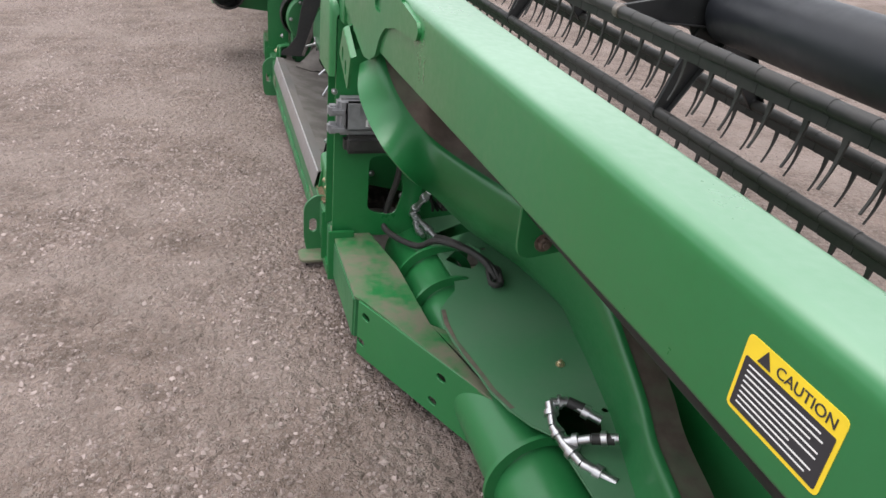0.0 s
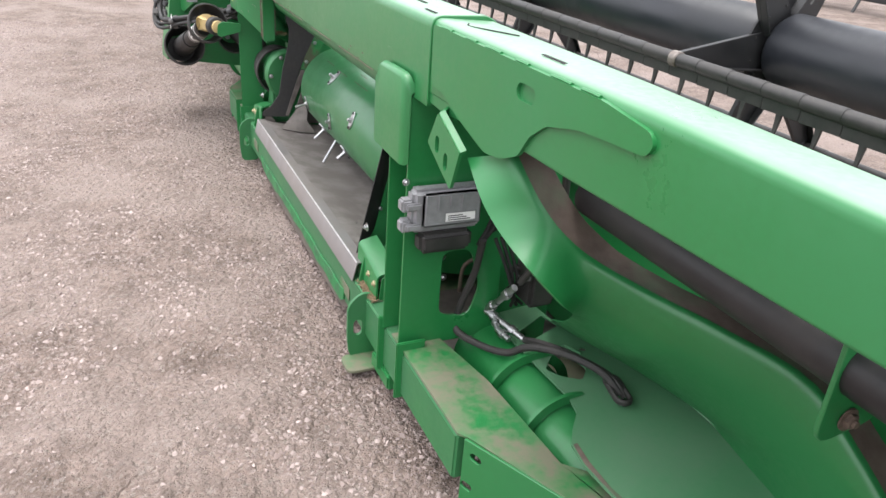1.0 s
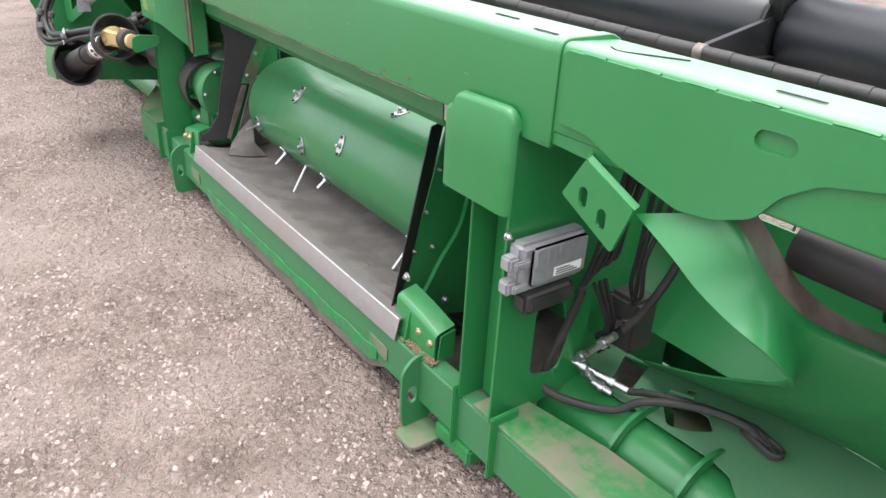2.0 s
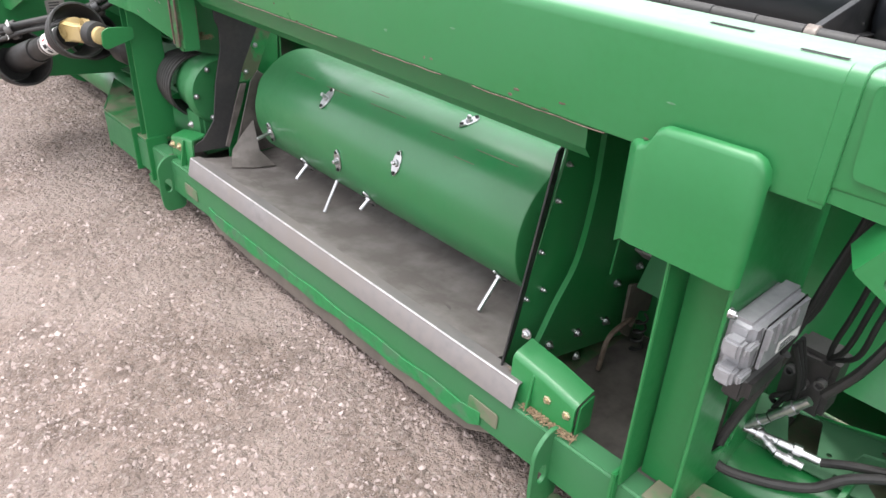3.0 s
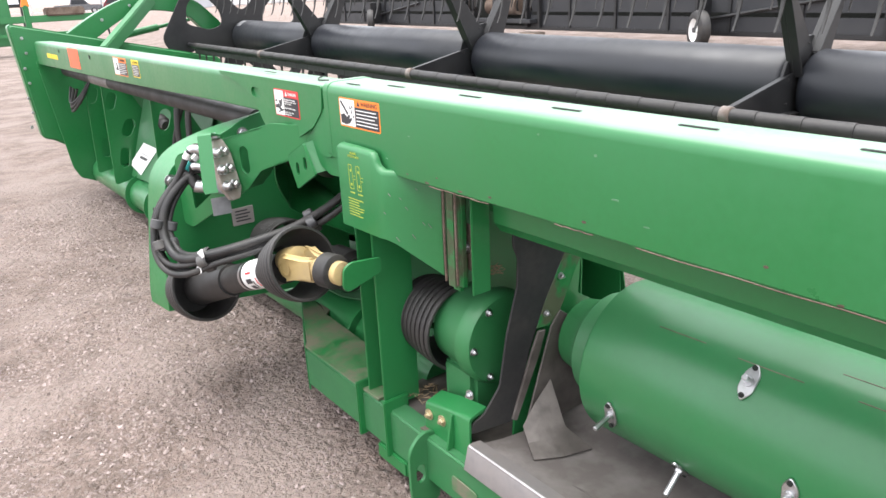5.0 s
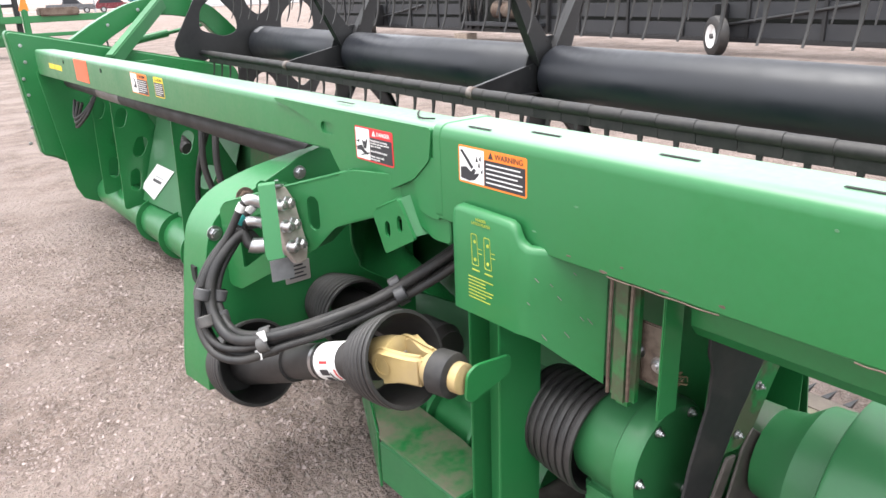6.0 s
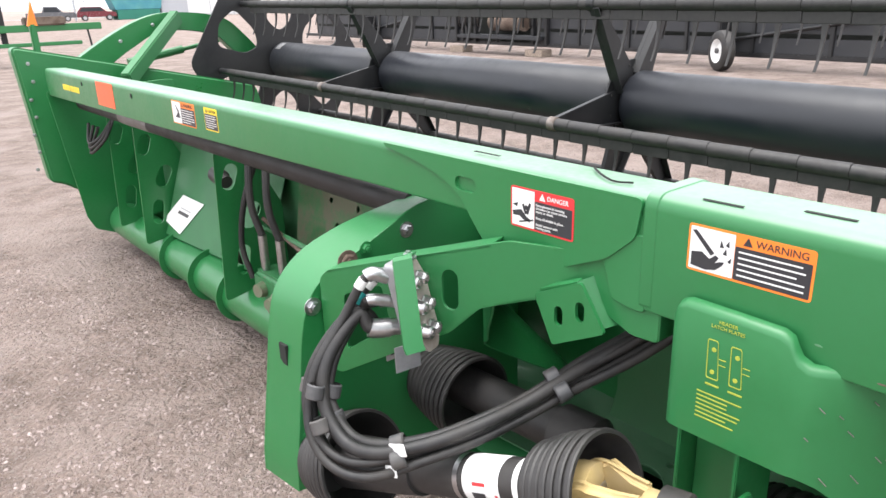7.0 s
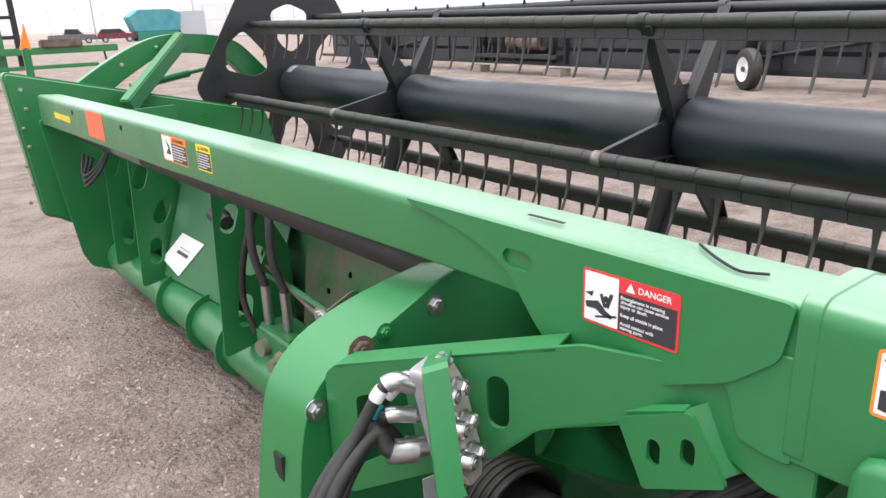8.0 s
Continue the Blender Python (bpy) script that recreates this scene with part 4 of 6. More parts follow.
def finger(y, deg, length):
    a = radians(deg)
    d = Vector((math.cos(a), 0, math.sin(a)))
    o = Vector((AX, y, AZ)) + d * AR
    tang = Vector((-math.sin(a), 0, math.cos(a)))

    def onto(u, v, w):
        p = o + tang * u + Vector((0, 1, 0)) * v + d * w
        return tuple(p)
    g = part("finger_guide", plate(rpoly([(-0.045, 0), (-0.02, 0.017), (0.02, 0.017), (0.045, 0), (0.02, -0.017), (-0.02, -0.017)], 0.01), onto, -0.002, 0.005), zinc, auger, "bright zinc finger guide")
    for u in (-0.032, 0.032):
        part("screw", lathe([(0, 0.006), (0.004, 0.006)], o + tang * u + d * 0.005, d, 8), hole, g)
    part("bush", lathe([(0, 0.012), (0.006, 0.011)], o + d * 0.005, d, 14), zinc, g)
    if length:
        part("finger", lathe([(-0.02, 0.007), (length, 0.007), (length + 0.002, 0.005)], o, d, 10), zinc, g, "steel finger")


for y, deg, ln in ((3.894, 135, 0.03), (3.457, 160, 0.02), (3.755, 185, 0.02), (3.325, 97, 0.02), (4.20, 195, 0.06), (4.03, 222, 0.07), (3.64, 218, 0.05), (3.05, 228, 0.12)):
    finger(y, deg, ln)
part("finger", lathe([(-0.02, 0.006), (0.12, 0.006)], (AX - 0.15, 3.85, AZ - 0.145), (-0.5, -0.05, -0.8), 10), zinc, auger)

# ---- feed opening: sill strip, trough, side walls, flaps ----
trough_pts = [(0.488, 0.325), (0.53, 0.318), (0.60, 0.30), (0.70, 0.285), (0.82, 0.28), (0.95, 0.30), (1.05, 0.36), (1.10, 0.45)]
trough = tagged(part("feed_trough", ribbon([[(x, y, z) for x, z in trough_pts] for y in (2.848, 3.2, 3.65, 4.1, 4.50)], thick=0.004), floor_steel), "scuffed bare steel trough floor under the feed auger", "trough")
strip = tagged(part("sill_strip", ribbon([[(0.470, y, 0.258), (0.486, y, 0.322), (0.492, y, 0.329), (0.53, y, 0.324)] for y in (2.735, 3.2, 3.65, 4.1, 4.515)], thick=0.003), steel), "bare steel wear strip along the feed opening sill", "sill strip")
# the strip's edge highlight, laid on as a thin bright bead
part("edge_highlight", sweep([(0.4885, 2.74 + 0.177 * k, 0.3268) for k in range(11)], 0.003, 1, 6), edge_highlight_steel, strip, "bright highlight line along the edge")
for k, (x, y, ln, wd) in enumerate(((0.60, 3.1, 0.16, 0.012), (0.66, 3.35, 0.2, 0.008), (0.57, 3.6, 0.12, 0.01), (0.64, 3.8, 0.15, 0.012), (0.58, 4.1, 0.14, 0.008), (0.61, 2.92, 0.07, 0.015))):
    zz = 0.3 + (0.60 - x) * 0.18 + 0.0045
    part("scuff", ribbon([[(x, y, zz), (x + wd, y + 0.01, zz - 0.18 * wd)], [(x + 0.02, y + ln * 0.5, zz - 0.0036), (x + 0.02 + wd * 1.4, y + ln * 0.5, zz - 0.0036 - 0.25 * wd)], [(x + 0.012, y + ln, zz - 0.002), (x + 0.012 + wd * 0.5, y + ln, zz - 0.002 - 0.1 * wd)]], thick=0.0006), steel if k % 2 else dark_sheet, trough)
part("opening_wall", ribbon([[(0.60, y, 1.04), (0.605, y, 0.93), (0.625, y, 0.905)] for y in (2.72, 3.65, 4.52)], thick=0.005), paint, header)
part("hood", ribbon([[(0.655, y, 1.036), (0.78, y, 1.03), (0.84, y, 1.02)] for y in (2.72, 3.65, 4.52)], thick=0.005), paint, header)
# floor painted pale to stand for bright ground seen past the drum
part("feed_floor", ribbon([[(1.10, y, 0.45), (1.16, y, 0.40), (1.35, y, 0.33), (1.85, y, 0.12)] for y in (2.72, 3.65, 4.52)], thick=0.006), pale_sheet, header, "feed floor coloured pale for the bright ground beyond")
for y in (2.842, 4.525):
    side = [(0.535, 0.26), (1.2, 0.10), (1.2, 0.70), (0.98, 0.93), (0.80, 1.03), (0.74, 1.03), (0.70, 0.85)] if y < 3 else [(0.66, 0.27), (1.05, 0.27), (1.05, 0.56), (0.92, 0.64), (0.93, 0.76), (1.0, 1.03), (0.70, 1.03), (0.70, 0.85)]
    part("opening_side", plate(rpoly(side, 0.01), "y", y - 0.004, y + 0.004), paint, header)
part("bay_back", ribbon([[(0.63, y, 1.045), (0.90, y, 1.04), (0.99, y, 1.0), (1.04, y, 0.80), (1.05, y, 0.45), (0.98, y, 0.28)] for y in (5.005, 5.28, 5.55)], thick=0.005), paint_light_dust, header)
# unseen plate added to stop light entering from the pan side
part("box_end_light_stop", box(0.80, 1.03, 2.343, 2.349, 0.10, 0.94, 0.001), paint, header)
for x, z in ((0.643, 0.604), (0.685, 0.733), (0.71, 0.823), (0.604, 0.48), (0.67, 0.481)):
    bolt((x, 2.838, z), (0, -1, 0), header, zinc, 0.0055)
for x, z in ((0.863, 0.25), (0.733, 0.269), (1.007, 0.225), (1.12, 0.208), (0.875, 0.159), (1.03, 0.355), (1.142, 0.372)):
    bolt((x, 2.838, z), (0, -1, 0), header, zinc, 0.010)
# latch linkage inside the box
latch_in = thing("latch_linkage", (1.1, 2.79, 0.2), "dusty latch bracket and bent rods inside the frame box", "linkage")
part("bracket", plate(rpoly([(1.05, 0.36), (1.20, 0.30), (1.19, 0.20), (1.13, 0.23), (1.10, 0.14), (1.05, 0.18)], 0.015), "y", 2.80, 2.81), skid_mat, latch_in)
part("rod", sweep([(0.92, 2.78, 0.12), (0.93, 2.77, 0.24), (1.02, 2.76, 0.27), (1.06, 2.78, 0.22)], 0.008, 5, 8), rust, latch_in)
part("spring", sweep([(1.10 + 0.018 * math.cos(q * 1.1), 2.77 + 0.018 * math.sin(q * 1.1), 0.10 + 0.006 * q) for q in range(24)], 0.004, 2, 6), black_plastic, latch_in)
part("hanging_tab", plate([(0.842, 0.50), (0.856, 0.50), (0.868, 0.60), (0.854, 0.60)], "y", 2.75, 2.756), paint, latch_in)
fl = [(0.0, 0.314), (0.030, 0.335), (0.058, 0.40), (0.066, 0.60), (0.068, 0.88), (0.0, 0.88)]
tagged(part("rubber_flap", plate(rpoly(fl, 0.006), lambda u, v, w: (0.507 + 0.22 * (v - 0.314) + u, 2.812 + 0.45 * u + w, v), 0, 0.006), flap), "black rubber strip hanging beside the feed opening", "rubber flap")


def flap_at(u, v, w):
    """The upright plane of the flap across the far end of the opening."""
    return (u, 4.518 - (u - 0.64) * 0.2 - w, v)


fl = [(0.649, 0.335), (0.516, 0.335), (0.525, 0.369), (0.559, 0.385), (0.609, 0.458), (0.632, 0.604), (0.666, 0.74), (0.668, 0.82), (0.655, 0.85), (0.655, 1.0), (0.915, 1.0), (0.805, 0.789), (0.749, 0.671), (0.702, 0.536)]
flap_b = tagged(part("rubber_flap", plate(rpoly(fl, 0.012), flap_at, 0, 0.007), flap), "black rubber flap hanging beside the feed opening", "rubber flap")
strip_a = part("edge_angle", plate(rpoly([(0.915, 1.0), (0.805, 0.789), (0.749, 0.671), (0.725, 0.60), (0.770, 0.60), (0.794, 0.62), (0.862, 0.774), (0.955, 1.0)], 0.004), flap_at, -0.006, 0.006), paint_streaked, header, "dusty green edge strip")
part("clamp_bar", plate(rpoly([(0.725, 0.596), (0.702, 0.536), (0.64, 0.345), (0.655, 0.338), (0.725, 0.52), (0.748, 0.596)], 0.004), flap_at, 0.008, 0.016), dark_sheet, flap_b, "worn steel clamp bar")
for u, v in ((0.755, 0.64), (0.80, 0.74), (0.845, 0.83), (0.885, 0.91)):
    bolt(flap_at(u, v, 0.006), (0, -1, 0), strip_a, zinc, 0.007)
for x, z in ((0.79, 0.86), (0.80, 0.78), (0.74, 0.93)):
    bolt((x, 4.521, z), (0, -1, 0), header, zinc, 0.011)
part("lower_cheek", plate([(0.66, 0.30), (1.0, 0.30), (0.95, 0.52), (0.80, 0.64), (0.765, 0.60)], "y", 4.478, 4.484), dark_sheet, trough, "dark worn side sheet")
part("hub", lathe([(0, 0.05), (0, 0.15), (0.08, 0.145), (0.12, 0.11), (0.17, 0.10)], (AX, 4.30, AZ), (0, 1, 0), 36), paint_light_dust, auger)
rail_pts = spline([(0.533, 2.79, 0.25), (0.599, 2.79, 0.312), (0.678, 2.79, 0.445), (0.741, 2.79, 0.535), (0.768, 2.79, 0.623), (0.785, 2.79, 0.745), (0.787, 2.79, 0.82), (0.787, 2.79, 1.03)], 5)
part("edge_rail", ribbon([rail_pts, [p + Vector((0, 0.016, 0)) for p in rail_pts]], thick=0.006), paint, header)

# ---- reel ----
REEL_X, REEL_Z, BAT_R = 2.25, 1.085, 0.52
SLOPE = 0.012


def reel_z(y):
    return REEL_Z + SLOPE * (y - 6.0)


reel = thing("reel", (REEL_X, 3.6, 0.6), "black pickup reel with tined bats and a thick centre drum", "reel")
r_axis = Vector((0, 1, SLOPE)).normalized()
SPIDERS = [-0.93, 0.91, 2.75, 4.59, 6.43, 8.27]
stations = SPIDERS + [9.73]
for a, c in zip(stations, stations[1:]):
    ln = c - a - 0.05
    r = 0.142
    part("drum_section", lathe([(0, 0.05), (0, r - 0.03), (0.01, r - 0.012), (0.03, r), (ln - 0.03, r), (ln - 0.01, r - 0.012), (ln, r - 0.03), (ln, 0.05)], (REEL_X, a + 0.025, reel_z(a)), r_axis, 48), drum_black, reel)
ANG = [184 - 60 * i for i in range(6)]
for si, y in enumerate(SPIDERS):
    zc = reel_z(y)
    hub = part("hub_plate", plate([(REEL_X + 0.19 * math.cos(radians(a)), zc + 0.19 * math.sin(radians(a))) for a in range(0, 360, 15)], "y", y - 0.006, y + 0.006), black, reel)
    for k in range(12):
        a = radians(30 * k + 15)
        bolt((REEL_X + 0.17 * math.cos(a), y - 0.006, zc + 0.17 * math.sin(a)), (0, -1, 0), hub, black_plastic, 0.009)
    for a in ANG:
        c, s_ = math.cos(radians(a)), math.sin(radians(a))

        def arm_map(u, v, w, c=c, s_=s_, zc=zc):
            return (REEL_X + c * u - s_ * v, w, zc + s_ * u + c * v)
        wide = 0.075
        arm = part("spider_arm", plate([(0.11, -wide), (BAT_R, -0.028), (BAT_R + 0.02, 0), (BAT_R, 0.028), (0.11, wide)], arm_map, y - 0.018, y + 0.004), black, reel)
        part("arm_fold", plate([(0.11, wide - 0.006), (BAT_R, 0.024), (BAT_R, 0.03), (0.11, wide)], arm_map, y - 0.05, y - 0.018), black, arm)
tb = box(-0.006, 0.006, -0.0768, 0.0768, -0.062, -0.014, 0.002, 1)
lathe([(-0.077, 0.0235), (-0.0755, 0.0250), (0.0755, 0.0250), (0.077, 0.0235)], (0, 0, 0), (0, 1, 0), 14, bm=tb, cap=False)
rings = []
for q in range(7):
    h = q / 6
    cx, cz, w_, d_ = -0.038 * h ** 2.2, -0.055 - 0.155 * h, 0.004 + 0.0075 * (1 - h) ** 2.5, 0.0048 - 0.0018 * h
    rings.append([(cx - d_, -w_, cz), (cx + d_, -w_, cz), (cx + d_, w_, cz), (cx - d_, w_, cz)])
loft(rings, tb)
bmesh.ops.recalc_face_normals(tb, faces=tb.faces)
TINE = bpy.data.meshes.new("tine")
tb.to_mesh(TINE)
tb.free()
TINE.shade_smooth()
TINE.set_sharp_from_angle(angle=radians(35))
TINE.materials.append(black_plastic)
for bi, a in enumerate(ANG):
    bx, bz = REEL_X + BAT_R * math.cos(radians(a)), BAT_R * math.sin(radians(a))
    y0, y1 = -0.95, 9.72
    bat = part("bat_tube", lathe([(0, 0.022), (y1 - y0, 0.022)], (bx, y0, reel_z(y0) + bz), r_axis, 16), black, reel)
    count = int((y1 - y0 - 0.1) / 0.155)
    rest = bmesh.new()
    for k in range(count):
        yy = y0 + 0.08 + 0.155 * k
        zt = reel_z(yy) + bz
        if bi in (0, 1, 4, 5):
            ob = new("tine", TINE)
            ob.parent = bat
            ob.location = Vector((bx, yy, zt)) - PLACE[bat.name]
        else:
            sweep([(bx, yy, zt - 0.03), (bx - 0.002, yy, zt - 0.08), (bx - 0.01, yy, zt - 0.14), (bx - 0.03, yy, zt - 0.205)], 0.0085, 2, 5, bm=rest, taper=0.45)
    if bi not in (0, 1, 4, 5):
        tagged(part("tines", rest, black_plastic, bat), kind="stuff")
    else:
        rest.free()
    for y in SPIDERS:
        part("clamp", lathe([(-0.02, 0.026), (-0.017, 0.030), (0.017, 0.030), (0.02, 0.026)], (bx, y, reel_z(y) + bz), r_axis, 18), worn_clamp if bi == 0 else black, bat)

part("end_shaft", lathe([(0, 0.05), (1.15, 0.05)], (REEL_X, -2.06, reel_z(-2.06)), r_axis, 20), black, reel)
ye = 9.75
ze = reel_z(ye)
END = [a - 6 for a in ANG]
tips = [(REEL_X + 0.74 * math.cos(radians(a)), ze + 0.74 * math.sin(radians(a))) for a in END]
holes = []
for a in END:
    h = [(0.22, a - 30), (0.31, a - 48), (0.53, a - 47), (0.57, a - 30), (0.53, a - 13), (0.31, a - 12)]
    holes.append(rpoly([(REEL_X + r * math.cos(radians(q)), ze + r * math.sin(radians(q))) for r, q in h], 0.05))
part("end_plate", plate(rpoly(tips, 0.06), "y", ye - 0.006, ye + 0.006, holes), black, reel, "black end plate with large cut-outs")
lab_pts = [[(REEL_X + 0.1432 * math.cos(radians(a)), yq, reel_z(yq) + 0.1432 * math.sin(radians(a))) for a in (105, 115, 125, 135)] for yq in (9.57, 9.64)]
part("drum_label", ribbon(lab_pts, thick=0.001), alu, reel)

# ---- gooseneck bracket at the far side of the middle ----
inner = [(0.146, 0.37), (0.152, 0.45), (0.176, 0.62), (0.20, 0.80), (0.235, 0.895), (0.295, 0.943), (0.375, 0.973), (0.48, 1.018), (0.56, 1.05), (0.72, 1.085)]
outer = [(0.128, 0.37), (0.133, 0.443), (0.163, 0.633), (0.187, 0.784), (0.216, 0.88), (0.287, 0.95), (0.391, 0.99), (0.499, 1.013), (0.614, 1.03), (0.72, 1.05)]
i_s = spline([(x, 5.87, z) for x, z in inner], 4)
o_s = spline([(x, 6.02, z) for x, z in outer], 4)
goose_out = [(p.x, p.z) for p in i_s] + [(0.95, 1.09), (0.95, 0.34), (0.80, 0.30)]
goose = part("gooseneck_plate", plate(goose_out, "y", 5.868, 5.876), paint, header)
part("gooseneck_flange", ribbon([i_s, [a.lerp(c, 0.5) for a, c in zip(i_s, o_s)], o_s], thick=0.008), paint, goose)
part("gooseneck_back", plate([(p.x, p.z) for p in o_s] + [(0.90, 1.08), (0.90, 0.34), (0.78, 0.30)], "y", 6.012, 6.018), paint, goose)
# black box painted for the shade of a square recess
part("key_hole_shade", box(0.1795, 0.20, 5.925, 5.96, 0.70, 0.755, 0.001), hole, goose)
bolt((0.236, 5.868, 0.865), (0, -1, 0), goose, zinc, 0.016)
bolt((0.205, 5.868, 0.60), (0, -1, 0), goose, zinc, 0.016)
bolt((0.53, 5.868, 0.995), (0, -1, 0), goose, zinc, 0.015)
bolt((0.344, 5.868, 0.955), (0, -1, 0), goose, rust, 0.02)
bolt((0.30, 5.868, 0.915), (0, -1, 0), goose, paint, 0.013)
bolt((0.40, 5.868, 0.975), (0, -1, 0), goose, paint, 0.013)
bolt((0.19, 5.868, 0.52), (0, -1, 0), goose, paint, 0.012)
bolt((0.55, 5.868, 0.52), (0, -1, 0), goose, zinc, 0.013)
part("maker_plate", plate(rpoly([(0.44, 0.64), (0.53, 0.64), (0.53, 0.71), (0.44, 0.71)], 0.006), "y", 5.864, 5.8665), pale_sheet, goose, "small grey rating plate")
for i in range(4):
    part("mark", box(0.455, 0.515 - 0.01 * (i % 2), 5.863, 5.8645, 0.655 + 0.013 * i, 0.660 + 0.013 * i, 0), ink, goose)


def arm_at(u, v, w):
    return (0.47 - 0.353 * u + 0.9355 * w, 5.30 + 0.9355 * u + 0.353 * w, v)


window = rpoly([(0.53, 0.905), (0.42, 0.948), (0.40, 0.85), (0.53, 0.76)], 0.012)
arm_out = rpoly([(-0.10, 1.10), (0.10, 1.099), (0.15, 1.085), (0.376, 1.019), (0.575, 0.96), (0.60, 0.935), (0.60, 0.70), (0.555, 0.69), (0.36, 0.80), (0.24, 0.868), (0.168, 0.938), (0.03, 0.988), (-0.10, 0.985)], 0.012)
arm = part("coupler_arm", plate(arm_out, arm_at, 0, 0.008, [window, oval(0.239, 0.968, 0.04, 0.095)]), paint, header)
part("arm_top_flange", plate([(0.14, 1.087), (0.376, 1.019), (0.575, 0.96), (0.575, 0.952), (0.376, 1.011), (0.14, 1.079)], arm_at, 0, 0.06), paint, arm)
part("arm_end_flange", plate([(-0.02, 0.985), (0.03, 0.985), (0.168, 0.938), (0.24, 0.868), (0.24, 0.875), (0.168, 0.945), (0.03, 0.993), (-0.02, 0.993)], arm_at, 0, 0.07), paint, arm)

coupler = thing("hydraulic_coupler", arm_at(0.31, 0.92, -0.03), "grey cast multi-coupler block with green handle strap on its arm", "hydraulic coupler")


def arm_plate(pts, u0, u1):
    """A plate square to the arm: outline in w, z."""
    def f(w, v, u):
        return arm_at(u, v, w)
    return plate(pts, f, u0, u1, bevel=0.003)


pale_cast = mat("pale_cast_block", (0.42, 0.37, 0.34), 0.4, metal=0.35, vary=0.15, scale=50, second=(0.24, 0.19, 0.16), second_scale=14, second_amount=0.25, bump=0.05)


def lean(pts, u0, u1):
    """A plate across the arm, leaning with the coupler: outline in w, z."""
    def f(w, v, u):
        return arm_at(u + 0.25 * (v - 0.95), v, w)
    return plate(pts, f, u0, u1, bevel=0.003)


part("block", lean(rpoly([(-0.085, 0.885), (-0.06, 0.84), (-0.022, 0.84), (-0.003, 0.875), (-0.003, 1.0), (-0.022, 1.042), (-0.06, 1.042), (-0.085, 1.0)], 0.008), 0.285, 0.305), pale_cast, coupler)
part("inner_block", lean(rpoly([(-0.07, 0.86), (0.0, 0.86), (0.0, 1.03), (-0.07, 1.03)], 0.012), 0.315, 0.345), cast_grey, coupler)
back_way = Vector(arm_at(-1, 0, 0)) - Vector(arm_at(0, 0, 0))
for z in (0.892, 0.946, 1.002):
    u = 0.285 + 0.25 * (z - 0.95)
    for w in (-0.036, -0.066):
        plug = part("plug", lathe([(0, 0.0175), (0.003, 0.0175), (0.005, 0.0145), (0.020, 0.0145), (0.024, 0.011), (0.024, 0.002)], arm_at(u, z, w), back_way, 6 if w > -0.05 else 18), zinc, coupler)
        part("plug_face", lathe([(0, 0.0075), (0.002, 0.007), (0.002, 0.001)], arm_at(u - 0.024, z, w), back_way, 12), steel, plug)
# bent handle strap: leg back to the block, then down and outward
run = [(0.335, 5.605, 1.046), (0.268, 5.532, 1.074), (0.262, 5.522, 1.070), (0.245, 5.486, 0.985), (0.232, 5.458, 0.912), (0.234, 5.452, 0.898)]
part("strap", ribbon([[Vector(p) + Vector((0.021, -0.004, 0)) * k for k in (-1, 1)] for p in run], thick=0.006), paint, coupler, "green bent strap")
tag_at = [(0.272, 5.582, 0.845), (0.335, 5.575, 0.845), (0.335, 5.572, 0.785), (0.272, 5.579, 0.785)]
part("tag", ribbon([[tag_at[0], tag_at[1]], [tag_at[3], tag_at[2]]], thick=0.003), cast_grey, coupler, "hanging metal tag")
bolt(arm_at(0.31, 1.048, -0.05), (0, 0, 1), coupler, zinc, 0.012)

# hoses from the coupler, looping down and back to the frame
hoses = thing("hydraulic_hoses", (0.25, 5.6, 0.56), "bundle of black hydraulic hoses with pale bands looping below the coupler", "hoses")
for i, (z, w, r, col) in enumerate(((1.0, -0.06, 0.0105, white), (0.985, -0.02, 0.0105, teal), (0.945, -0.06, 0.009, zinc), (0.925, -0.02, 0.009, zinc), (0.88, -0.06, 0.0145, zinc), (0.865, -0.02, 0.0125, zinc))):
    s0 = Vector(arm_at(0.36, z, w))
    j = Vector(((i % 3 - 1) * 0.022, (i % 2) * 0.02 - 0.01, (i // 2 - 1) * 0.024))
    drop = (z - 0.93) * 0.35
    out = Vector((-0.008, 0.006, 0)) * (z - 0.93) * 12
    pts = [s0, s0 + Vector((-0.04, 0.02, 0.006)), Vector((0.225, 5.665, 0.915 + drop)) + j * 0.8 + out, Vector((0.145, 5.67, 0.825 + drop * 0.5)) + j * 1.1 + out, Vector((0.108, 5.645, 0.735)) + j * 1.1 + out, Vector((0.108, 5.575, 0.672)) + j + out,
           Vector((0.14, 5.49, 0.668)) + j, Vector((0.22, 5.41, 0.70)) + j * 0.7, Vector((0.32, 5.365, 0.722)) + j * 0.7, Vector((0.43, 5.335, 0.745)) + j * 0.7, Vector((0.54, 5.29, 0.795)) + j * 0.9, Vector((0.61, 5.19, 0.885)) + j, Vector((0.66, 5.08, 1.0)) + j]
    h = part("hose", sweep(pts, r, 8, 12), rubber, hoses)
    path = spline(pts, 8)
    part("ferrule", sweep(path[0:9], r * 1.5, 2, 12), zinc, h, "silver crimped ferrule")
    if i < 2:
        part("band", sweep(path[9:12], r * 1.15, 2, 12), white, h, "white marker band")
        if i == 1:
            part("band", sweep(path[12:15], r * 1.16, 2, 12), teal, h, "teal marker band")
